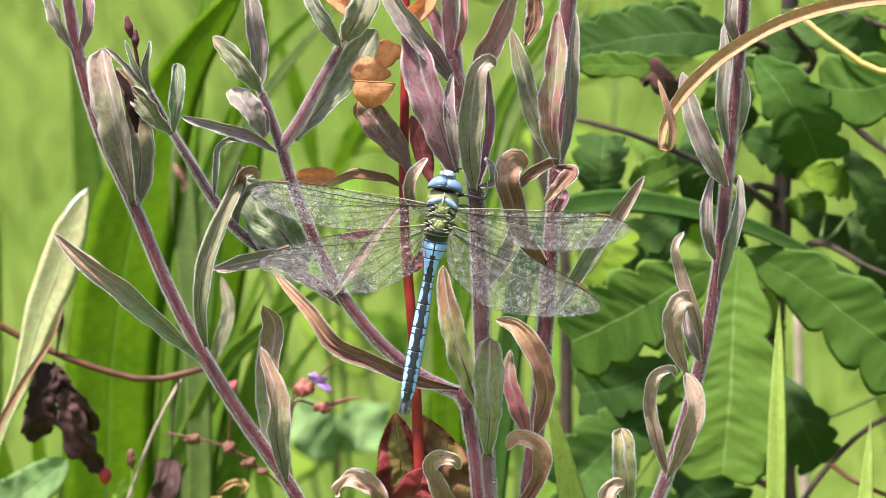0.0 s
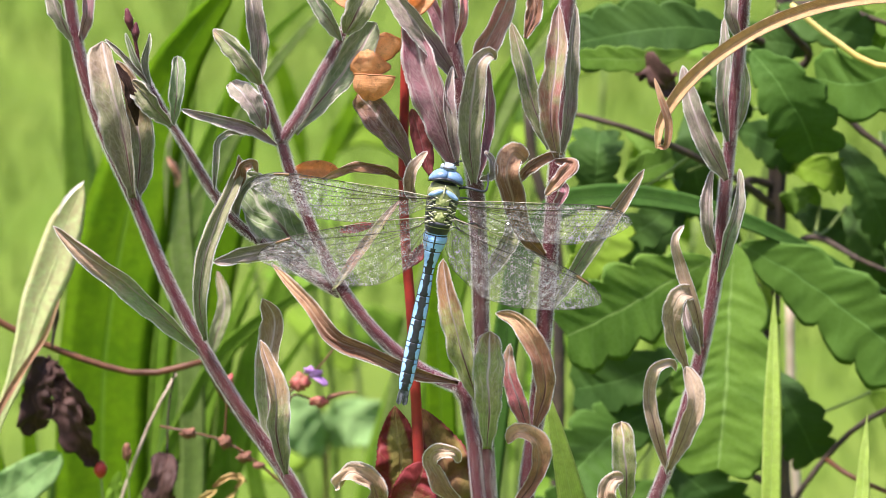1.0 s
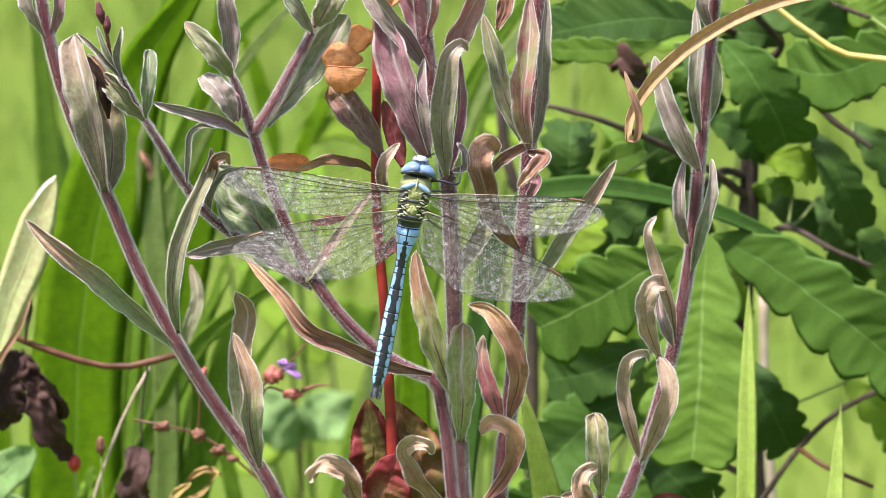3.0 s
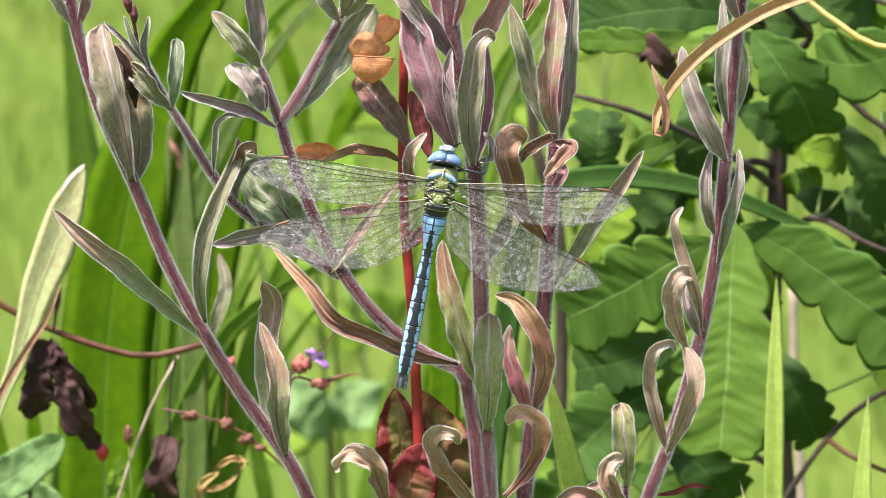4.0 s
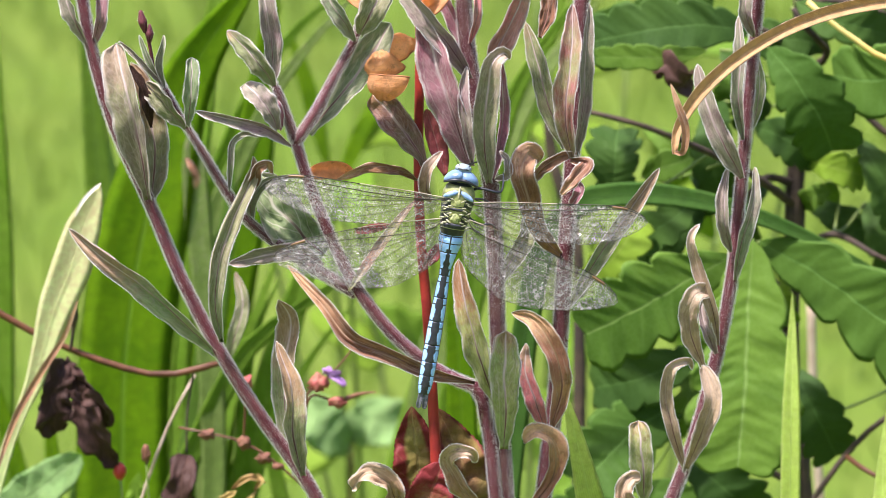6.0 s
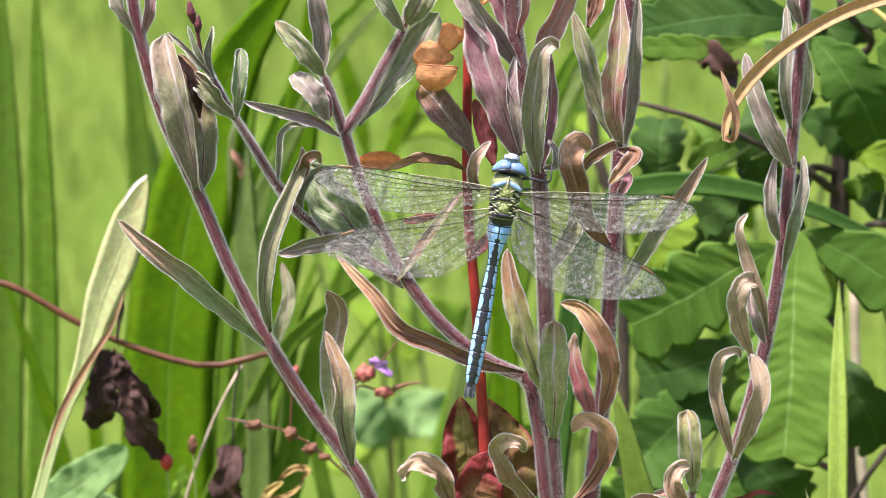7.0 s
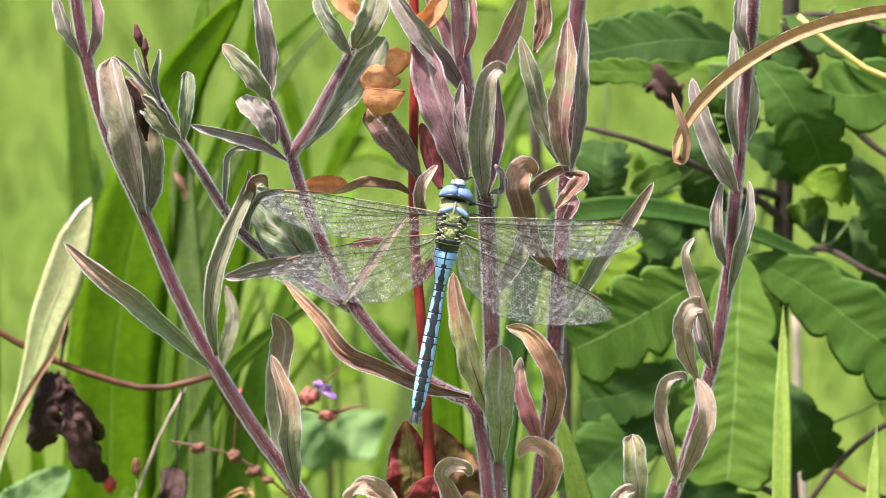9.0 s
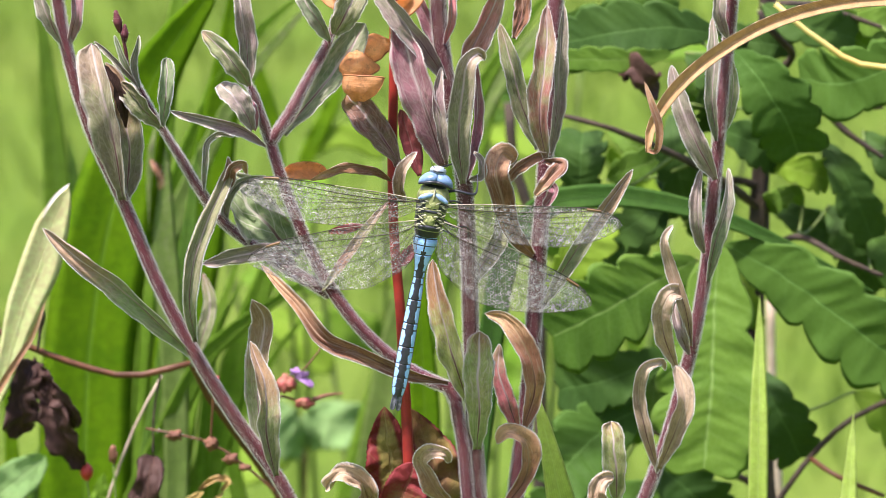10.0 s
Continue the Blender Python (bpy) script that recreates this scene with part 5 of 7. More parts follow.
# ---- bramble runner, dead leaves, seed heads ----
BR = thing("bramble_runner", (-0.22, 0.22, 0.0), "thin red-brown bramble runner arching between the strap leaves", "bramble")
stem(BR, [(-0.22, 0.22, 0.0), (-0.24, 0.22, 0.4), (-0.1581, 0.22, 0.6418), (-0.1432, 0.22, 0.6326), (-0.1302, 0.22, 0.6262), (-0.1153, 0.22, 0.6205), (-0.0994, 0.22, 0.6167), (-0.0872, 0.22, 0.6182), (-0.0794, 0.22, 0.6213), (-0.0736, 0.23, 0.6091), (-0.0656, 0.24, 0.5952), (-0.0492, 0.26, 0.5646), (-0.03, 0.27, 0.4), (-0.03, 0.27, 0)],
     [0.0011, 0.0011, 0.0011, 0.0011, 0.00092, 0.00092], BRAMBLE, 0, 160, lump=0.2)
leaf(BR, [(-0.1279, 0.216, 0.6227), (-0.1315, 0.208, 0.6176), (-0.1334, 0.206, 0.61), (-0.1326, 0.21, 0.5995)], 0.0180, DEAD, fold=30, turn=-12, crumple=0.75, ruffle=0.35, shape=blunt, hairs=False, rows=40, label="crumpled dark brown dead leaf")
leaf(BR, [(-0.1281, 0.214, 0.6216), (-0.1237, 0.206, 0.6119), (-0.1193, 0.205, 0.6007), (-0.1126, 0.21, 0.5869)], 0.0152, DEAD, fold=38, turn=14, crumple=0.8, ruffle=0.3, hairs=False, rows=40, label="crumpled dark brown dead leaf")
leaf(BR, [(-0.1262, 0.212, 0.6174), (-0.1209, 0.203, 0.6145), (-0.1172, 0.203, 0.6092), (-0.1158, 0.21, 0.6011)], 0.0100, DEAD, fold=24, turn=30, crumple=0.8, ruffle=0.3, shape=broad, hairs=False, rows=30)
stem(BR, [(-0.1282, 0.218, 0.6255), (-0.1269, 0.217, 0.6358), (-0.1264, 0.216, 0.6412), (-0.1257, 0.216, 0.6431)], [0.00046, 0.00055, 0.00147, 0.00055], BARK, 0, 16, name="stalk")
stem(BR, [(-0.0877, 0.222, 0.6178), (-0.09, 0.222, 0.6041), (-0.0905, 0.222, 0.5893)], [0.00037, 0.00037, 0.00037], BARK, 0, 16, name="stalk")
leaf(BR, [(-0.09, 0.222, 0.589), (-0.0915, 0.214, 0.5846), (-0.0926, 0.212, 0.578), (-0.0905, 0.22, 0.5629)], 0.0150, DEAD, fold=25, turn=0, crumple=0.7, ruffle=0.3, shape=ovate, hairs=False, rows=30, label="crumpled dark brown dead leaf")


def lump_bm(centre, r, squash=(1, 1, 1), rough=0.2, seed=0.0, bm=None):
    bm2 = bm or bmesh.new()
    made = bmesh.ops.create_icosphere(bm2, subdivisions=3, radius=1.0)["verts"]
    for v in made:
        d = v.co.normalized()
        k = 1 + rough * noise.noise(d * 2.5 + Vector((seed, seed * 0.7, 0)))
        v.co = Vector(centre) + Vector((d.x * squash[0], d.y * squash[1], d.z * squash[2])) * r * k
    return bm2


BERRYS = thing("berry_stalk", (-0.14, 0.21, 0.0), "single shrivelled red berry on a thin stalk", "berry")
stem(BERRYS, [(-0.14, 0.21, 0), (-0.135, 0.21, 0.4), (-0.1113, 0.21, 0.579), (-0.1124, 0.21, 0.5877)], [0.00025, 0.00025], SHOOT, 0, 40)
part("berry", lump_bm(local(BERRYS, [(-0.112, 0.21, 0.5863)])[0], 0.00257, (0.85, 0.85, 1.1), 0.25, 2.0), BERRY, BERRYS)

CRANE = thing("cranesbill", (-0.06, 0.2, 0.0), "wild cranesbill with a violet flower, red buds and brown seed heads", "wild flower")
stem(CRANE, [(-0.06, 0.2, 0), (-0.075, 0.2, 0.42), (-0.0493, 0.2, 0.5817), (-0.0586, 0.2, 0.5903), (-0.0707, 0.2, 0.5985), (-0.0827, 0.2, 0.6017), (-0.092, 0.2, 0.6035)], [0.00074, 0.00074, 0.00055, 0.00055, 0.00037], BRAMBLE, 8, 70, length=0.0006)
stem(CRANE, [(-0.0493, 0.2, 0.5817), (-0.0508, 0.2, 0.6046), (-0.0478, 0.2, 0.6142), (-0.0418, 0.2, 0.6127)], [0.00055, 0.00046, 0.00037], BRAMBLE, 8, 30, name="branch", length=0.0006)
stem(CRANE, [(-0.0504, 0.2, 0.6084), (-0.0492, 0.2, 0.6151), (-0.0455, 0.2, 0.618)], [0.00046, 0.00046], BRAMBLE, 8, 16, name="branch", length=0.0006)
stem(CRANE, [(-0.0455, 0.2, 0.618), (-0.0381, 0.202, 0.6251), (-0.0341, 0.204, 0.63)], [0.00028, 0.00028], BRAMBLE, 0, 12, name="branch")
for p, r, sq, mat, nm in (((-0.0827, 0.2, 0.6011), 0.00276, (1.25, 1, 0.85), HUSK, "seed_head"), ((-0.0705, 0.2, 0.5985), 0.00312, (1.0, 1, 1.0), HUSK, "seed_head"), ((-0.0642, 0.2, 0.5931), 0.00276, (1.2, 1, 0.9), HUSK, "seed_head"),
                          ((-0.0693, 0.2, 0.6187), 0.00276, (0.8, 0.8, 1.1), CALYX, "bud"), ((-0.0459, 0.2, 0.6184), 0.00441, (1.1, 0.9, 0.9), CALYX, "bud"), ((-0.0396, 0.198, 0.6124), 0.00294, (1.5, 0.8, 0.8), CALYX, "bud"),
                          ((-0.1028, 0.2, 0.5945), 0.00294, (0.7, 0.7, 1.4), HUSK, "seed_head"), ((-0.0595, 0.2, 0.5903), 0.00221, (1.3, 0.8, 0.8), HUSK, "seed_head"), ((-0.0568, 0.205, 0.6111), 0.00147, (1.3, 0.8, 0.8), CALYX, "bud")):
    part(nm, lump_bm(local(CRANE, [p])[0], r * 0.68, sq, 0.7, r * 9000), mat, CRANE)
stem(CRANE, [(-0.037, 0.198, 0.6135), (-0.0325, 0.198, 0.6151), (-0.0269, 0.198, 0.6158)], [0.00092, 0.00055, 0.00018], HUSK, 0, 10, name="beak")
stem(CRANE, [(-0.0693, 0.2, 0.6187), (-0.0701, 0.2, 0.6084), (-0.0707, 0.2, 0.5985)], [0.00037, 0.00037], BRAMBLE, 0, 12, name="branch")
stem(CRANE, [(-0.1028, 0.2, 0.5945), (-0.1022, 0.2, 0.5815), (-0.09, 0.2, 0.4)], [0.0003, 0.0003], SHOOT, 0, 22, name="branch")
for dx, dz, tn in ((10, -12, 0), (28, -2, 30), (36, 22, -20), (14, 8, 15), (-6, -6, -30)):
    c = Vector((-0.0432, 0.197, 0.6221))
    e = c + Vector((dx, -4, -dz)) * 0.00018
    leaf(CRANE, [c, c.lerp(e, 0.5) + Vector((0, -0.001, 0.0006)), e], 0.00349, PETAL, fold=12, turn=tn, shape=blunt, hairs=False, rows=10, cells=2, name="petal")
for pts, w in (([(-0.0634, 0.2, 0.5848), (-0.0688, 0.196, 0.5876), (-0.0749, 0.198, 0.5829)], 0.0034), ([(-0.0731, 0.2, 0.5821), (-0.0778, 0.196, 0.5792), (-0.0809, 0.198, 0.5713)], 0.0046), ([(-0.0663, 0.198, 0.5826), (-0.071, 0.194, 0.579), (-0.0789, 0.196, 0.5766)], 0.0026), ([(-0.0663, 0.2, 0.5878), (-0.0647, 0.196, 0.5865), (-0.0674, 0.198, 0.5826)], 0.0024)):
    leaf(CRANE, pts, w, WITHERED, fold=40, turn=15, crumple=0.8, ruffle=0.4, hairs=False, rows=20)
leaf(BR, [(-0.0773, 0.215, 0.6211), (-0.0734, 0.212, 0.6323), (-0.0709, 0.212, 0.6428), (-0.0733, 0.214, 0.6528)], 0.00735, OLIVE, hairs=False, fold=20, crumple=0.3)
DS = thing("dry_stalk", (-0.13, 0.23, 0.0), "thin pale dry plant stalk leaning among the leaves", "dry stalk")
stem(DS, [(-0.13, 0.23, 0), (-0.12, 0.23, 0.5), (-0.1034, 0.23, 0.58), (-0.0953, 0.23, 0.6003), (-0.0877, 0.23, 0.6144)], [0.0008, 0.0007, 0.0005], DRY_STALK, 0, 60)

BROAD = thing("broad_leaved_plant", (-0.05, 0.8, 0.0), "low plant with broad soft blue-green leaves", "wild plant")
stem(BROAD, [(-0.05, 0.35, 0), (-0.05, 0.8, 0.4), (-0.0484, 0.8, 0.4294), (-0.0483, 0.8, 0.4587)], [0.00096, 0.00077], BRAMBLE, 0, 40)
leaf(BROAD, [(-0.0478, 0.8, 0.4538), (-0.0575, 0.79, 0.4635), (-0.0646, 0.79, 0.4695), (-0.072, 0.8, 0.4672)], 0.02911, BLUEGREEN, shape=broad, hairs=False, fold=8, turn=10)
leaf(BROAD, [(-0.0483, 0.8, 0.4563), (-0.0386, 0.79, 0.4672), (-0.0268, 0.79, 0.4648), (-0.0175, 0.8, 0.4539)], 0.02911, BLUEGREEN, shape=broad, hairs=False, fold=8, turn=-10)
BROAD2 = thing("broad_leaved_plant", (-0.17, 0.3, 0.0), "low plant with broad soft blue-green leaves", "wild plant")
stem(BROAD2, [(-0.17, 0.3, 0), (-0.16, 0.3, 0.4), (-0.1421, 0.3, 0.5448), (-0.142, 0.3, 0.5528)], [0.00096, 0.00077], BRAMBLE, 0, 40)
leaf(BROAD2, [(-0.1642, 0.3, 0.5467), (-0.1505, 0.3, 0.5544), (-0.1403, 0.3, 0.5618), (-0.1304, 0.3, 0.5704)], 0.0215, BLUEGREEN, shape=broad, hairs=False, fold=6)
leaf(BROAD2, [(-0.1299, 0.31, 0.5362), (-0.1386, 0.31, 0.5443), (-0.1473, 0.31, 0.5483), (-0.1571, 0.31, 0.5503)], 0.016, BLUEGREEN, shape=broad, hairs=False, fold=6)
leaf(BROAD2, [(-0.1121, 0.29, 0.5463), (-0.1118, 0.29, 0.5549), (-0.111, 0.29, 0.5608), (-0.1099, 0.29, 0.5668)], 0.0105, STRAP_LIGHT, shape=ovate, hairs=False, fold=8)

# ---- oak sapling ----
OAK = thing("oak_sapling", (0.13, 0.30, 0.0), "young oak with dark green lobed leaves on thin brown twigs", "oak tree")
stem(OAK, [(0.13, 0.30, 0), (0.125, 0.30, 0.4), (0.1179, 0.3, 0.5537), (0.1128, 0.3, 0.6135), (0.114, 0.3, 0.6431), (0.1146, 0.3, 0.6726), (0.1156, 0.3, 0.702), (0.1166, 0.3, 0.7467)],
     [0.00422, 0.00403, 0.00384, 0.00365, 0.00326, 0.00269], BARK, 0, 80, name="trunk", lump=0.3)
NODES = spline([(0.1179, 0.3, 0.5537), (0.1128, 0.3, 0.6135), (0.1146, 0.3, 0.6726), (0.1156, 0.3, 0.702), (0.1166, 0.3, 0.7467)], 40)
for pts, r in (([(0.1148, 0.3, 0.6569), (0.0975, 0.28, 0.6726), (0.074, 0.26, 0.6876), (0.0587, 0.25, 0.6952), (0.0427, 0.25, 0.6994)], 8), ([(0.1159, 0.3, 0.6412), (0.1269, 0.29, 0.6492), (0.1419, 0.28, 0.6435), (0.1553, 0.28, 0.6376)], 7),
               ([(0.1147, 0.3, 0.6648), (0.1037, 0.29, 0.6687), (0.0976, 0.28, 0.6648)], 8), ([(0.1158, 0.3, 0.6883), (0.1259, 0.28, 0.6931), (0.1349, 0.27, 0.6969), (0.1538, 0.27, 0.6979)], 8),
               ([(0.1162, 0.3, 0.702), (0.1242, 0.29, 0.7116), (0.116, 0.28, 0.723), (0.1122, 0.28, 0.7288)], 8), ([(0.1349, 0.27, 0.6959), (0.1407, 0.27, 0.6902), (0.1541, 0.27, 0.6805)], 7),
               ([(0.1128, 0.3, 0.6095), (0.1015, 0.27, 0.6279), (0.0971, 0.25, 0.6477)], 8), ([(0.1161, 0.3, 0.7117), (0.0932, 0.28, 0.7229), (0.0702, 0.27, 0.7227), (0.0475, 0.27, 0.7246)], 8),
               ([(0.1132, 0.3, 0.6293), (0.0899, 0.27, 0.6395), (0.0779, 0.25, 0.6476)], 7), ([(0.1129, 0.3, 0.6016), (0.087, 0.29, 0.6057), (0.0638, 0.29, 0.6076)], 6),
               ([(0.1179, 0.3, 0.5577), (0.0895, 0.3, 0.5736), (0.0603, 0.3, 0.5895), (0.0486, 0.3, 0.6013)], 7), ([(0.1165, 0.3, 0.7273), (0.1311, 0.28, 0.7308), (0.154, 0.28, 0.7231)], 7)):
    NODES += spline(pts, 12)
    stem(OAK, pts, [(r * 0.000190), (r * 0.8 * 0.000190), (r * 0.55 * 0.000190)], BARK, 0, 24, name="twig", seg=8, lump=0.25)
# shade among the inner leaves comes from the darker leaf colours here
OAK_LEAVES = (
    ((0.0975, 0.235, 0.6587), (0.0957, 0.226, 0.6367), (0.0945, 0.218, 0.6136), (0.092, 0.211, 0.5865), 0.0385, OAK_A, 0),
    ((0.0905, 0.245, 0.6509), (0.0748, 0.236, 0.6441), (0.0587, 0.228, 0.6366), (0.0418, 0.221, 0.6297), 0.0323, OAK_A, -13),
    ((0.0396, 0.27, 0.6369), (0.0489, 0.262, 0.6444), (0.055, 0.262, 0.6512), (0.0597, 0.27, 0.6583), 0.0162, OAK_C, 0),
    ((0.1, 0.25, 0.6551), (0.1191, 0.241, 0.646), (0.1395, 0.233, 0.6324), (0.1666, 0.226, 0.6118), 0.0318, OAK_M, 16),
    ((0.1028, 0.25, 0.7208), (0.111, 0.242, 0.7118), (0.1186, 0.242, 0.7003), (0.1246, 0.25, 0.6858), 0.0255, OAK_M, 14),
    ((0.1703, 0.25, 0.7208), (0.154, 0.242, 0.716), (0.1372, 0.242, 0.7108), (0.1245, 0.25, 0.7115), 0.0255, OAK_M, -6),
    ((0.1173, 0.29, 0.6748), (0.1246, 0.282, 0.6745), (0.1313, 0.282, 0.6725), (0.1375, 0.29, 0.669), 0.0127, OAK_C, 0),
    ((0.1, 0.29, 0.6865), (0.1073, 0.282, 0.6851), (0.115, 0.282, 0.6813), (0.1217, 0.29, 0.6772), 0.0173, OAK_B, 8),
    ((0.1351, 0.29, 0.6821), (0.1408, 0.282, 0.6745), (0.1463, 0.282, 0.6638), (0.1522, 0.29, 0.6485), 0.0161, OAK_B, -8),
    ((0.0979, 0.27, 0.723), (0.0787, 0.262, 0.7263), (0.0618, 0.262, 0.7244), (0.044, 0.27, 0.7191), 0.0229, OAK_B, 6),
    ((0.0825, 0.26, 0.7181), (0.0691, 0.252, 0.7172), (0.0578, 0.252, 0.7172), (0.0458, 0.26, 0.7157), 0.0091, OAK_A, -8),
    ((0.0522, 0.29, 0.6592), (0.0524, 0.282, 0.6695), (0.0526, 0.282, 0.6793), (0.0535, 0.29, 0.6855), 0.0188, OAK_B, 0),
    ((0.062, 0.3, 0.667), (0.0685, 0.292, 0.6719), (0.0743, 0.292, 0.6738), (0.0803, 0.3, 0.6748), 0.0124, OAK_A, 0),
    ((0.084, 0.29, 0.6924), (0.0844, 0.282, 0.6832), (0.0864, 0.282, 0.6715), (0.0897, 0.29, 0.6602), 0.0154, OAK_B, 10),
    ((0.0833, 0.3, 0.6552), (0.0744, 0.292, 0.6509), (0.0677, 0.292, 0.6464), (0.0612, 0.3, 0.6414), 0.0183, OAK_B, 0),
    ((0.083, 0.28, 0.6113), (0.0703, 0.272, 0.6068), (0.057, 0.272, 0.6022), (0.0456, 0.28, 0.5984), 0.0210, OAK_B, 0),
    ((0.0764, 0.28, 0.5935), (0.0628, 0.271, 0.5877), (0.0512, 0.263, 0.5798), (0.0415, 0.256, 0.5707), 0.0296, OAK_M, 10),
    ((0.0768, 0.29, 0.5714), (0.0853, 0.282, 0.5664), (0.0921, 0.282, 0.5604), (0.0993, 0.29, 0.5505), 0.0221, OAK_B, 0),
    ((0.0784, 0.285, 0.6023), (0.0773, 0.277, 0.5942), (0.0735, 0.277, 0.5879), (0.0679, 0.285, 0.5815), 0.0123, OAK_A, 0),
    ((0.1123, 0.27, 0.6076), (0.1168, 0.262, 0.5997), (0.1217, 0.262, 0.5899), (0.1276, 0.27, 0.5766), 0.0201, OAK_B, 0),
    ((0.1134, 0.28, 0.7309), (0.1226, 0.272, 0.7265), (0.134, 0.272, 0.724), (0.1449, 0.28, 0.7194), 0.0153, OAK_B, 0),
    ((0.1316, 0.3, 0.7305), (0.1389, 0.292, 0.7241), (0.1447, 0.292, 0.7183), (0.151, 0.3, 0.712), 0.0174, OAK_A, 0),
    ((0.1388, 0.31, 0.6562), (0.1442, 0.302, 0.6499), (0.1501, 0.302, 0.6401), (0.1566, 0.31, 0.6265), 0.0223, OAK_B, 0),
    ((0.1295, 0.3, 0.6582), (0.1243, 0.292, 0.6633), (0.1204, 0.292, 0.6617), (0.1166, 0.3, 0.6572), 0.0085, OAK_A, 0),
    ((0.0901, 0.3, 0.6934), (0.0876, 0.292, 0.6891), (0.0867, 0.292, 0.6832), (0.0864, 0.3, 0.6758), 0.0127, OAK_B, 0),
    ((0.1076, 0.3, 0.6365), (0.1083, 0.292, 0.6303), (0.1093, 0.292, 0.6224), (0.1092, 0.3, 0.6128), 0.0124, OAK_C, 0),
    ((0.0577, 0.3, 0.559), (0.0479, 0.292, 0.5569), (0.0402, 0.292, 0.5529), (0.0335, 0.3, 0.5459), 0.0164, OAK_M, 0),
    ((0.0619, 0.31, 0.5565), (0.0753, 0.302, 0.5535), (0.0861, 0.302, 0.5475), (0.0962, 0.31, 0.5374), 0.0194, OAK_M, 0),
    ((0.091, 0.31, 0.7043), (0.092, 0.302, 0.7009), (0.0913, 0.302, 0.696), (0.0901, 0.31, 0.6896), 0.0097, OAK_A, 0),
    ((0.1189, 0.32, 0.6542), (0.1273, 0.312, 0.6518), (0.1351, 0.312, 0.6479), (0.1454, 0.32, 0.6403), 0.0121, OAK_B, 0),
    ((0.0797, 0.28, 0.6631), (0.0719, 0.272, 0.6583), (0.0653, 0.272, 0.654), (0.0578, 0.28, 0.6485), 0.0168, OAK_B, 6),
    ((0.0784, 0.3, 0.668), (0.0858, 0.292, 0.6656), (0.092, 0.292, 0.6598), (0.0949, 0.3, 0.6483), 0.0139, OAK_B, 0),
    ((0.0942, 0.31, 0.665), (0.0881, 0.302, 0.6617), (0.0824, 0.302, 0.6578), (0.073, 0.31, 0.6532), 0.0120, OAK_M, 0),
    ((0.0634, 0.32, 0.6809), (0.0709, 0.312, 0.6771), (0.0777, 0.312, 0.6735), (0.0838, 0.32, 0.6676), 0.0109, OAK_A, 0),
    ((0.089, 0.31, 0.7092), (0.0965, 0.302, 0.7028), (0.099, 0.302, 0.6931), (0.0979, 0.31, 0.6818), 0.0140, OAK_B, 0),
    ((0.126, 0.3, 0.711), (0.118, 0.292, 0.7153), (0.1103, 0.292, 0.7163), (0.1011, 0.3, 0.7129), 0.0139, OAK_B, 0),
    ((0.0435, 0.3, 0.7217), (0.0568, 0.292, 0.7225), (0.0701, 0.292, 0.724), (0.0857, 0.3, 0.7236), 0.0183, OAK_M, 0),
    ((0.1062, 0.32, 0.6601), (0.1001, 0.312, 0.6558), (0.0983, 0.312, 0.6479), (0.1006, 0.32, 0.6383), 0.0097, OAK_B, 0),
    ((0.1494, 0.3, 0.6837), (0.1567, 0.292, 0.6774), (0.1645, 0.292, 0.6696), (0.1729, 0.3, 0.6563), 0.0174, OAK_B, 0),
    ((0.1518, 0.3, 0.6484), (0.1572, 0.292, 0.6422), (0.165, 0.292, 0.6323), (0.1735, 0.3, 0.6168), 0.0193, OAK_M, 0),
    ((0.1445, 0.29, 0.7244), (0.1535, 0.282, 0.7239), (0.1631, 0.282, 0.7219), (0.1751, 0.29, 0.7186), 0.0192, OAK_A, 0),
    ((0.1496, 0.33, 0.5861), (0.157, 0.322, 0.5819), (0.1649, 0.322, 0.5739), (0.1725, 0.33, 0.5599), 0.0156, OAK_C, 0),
)
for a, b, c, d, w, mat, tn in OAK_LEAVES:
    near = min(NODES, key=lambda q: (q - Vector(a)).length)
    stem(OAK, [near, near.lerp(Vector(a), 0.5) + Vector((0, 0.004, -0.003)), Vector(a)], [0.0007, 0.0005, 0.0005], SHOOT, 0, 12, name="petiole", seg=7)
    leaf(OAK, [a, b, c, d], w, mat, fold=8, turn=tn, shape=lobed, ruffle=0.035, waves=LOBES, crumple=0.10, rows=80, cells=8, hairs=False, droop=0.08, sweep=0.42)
leaf(OAK, [(0.0644, 0.26, 0.712), (0.0698, 0.25, 0.7148), (0.0736, 0.25, 0.71), (0.0786, 0.26, 0.7063)], 0.01132, DEAD, fold=20, shape=broad, crumple=0.6, hairs=False)
TW = thing("fallen_twig", (0.05, 0.26, 0.0), "grey-brown bare twig leaning beside the oak", "twig")
stem(TW, [(0.05, 0.26, 0.0), (0.07, 0.26, 0.45), (0.1199, 0.26, 0.5646), (0.1303, 0.26, 0.5794), (0.1415, 0.26, 0.5908), (0.1585, 0.26, 0.6)], [0.00151, 0.00151, 0.00132, 0.00094], BARK, 0, 80, lump=0.25)
stem(TW, [(0.1303, 0.26, 0.579), (0.1374, 0.25, 0.5759), (0.1546, 0.25, 0.5682)], [0.00094, 0.00075], BRAMBLE, 0, 14, name="side_twig")
PS = thing("dry_stalk", (0.14, 0.5, 0.0), "pale dry upright plant stalk behind the oak leaves", "dry stalk")
stem(PS, [(0.14, 0.5, 0), (0.14, 0.5, 0.4), (0.1333, 0.5, 0.5086), (0.1307, 0.5, 0.5477), (0.1296, 0.5, 0.5822)], [0.0026, 0.0024, 0.0022, 0.0016], DRY_STALK, 0, 60)
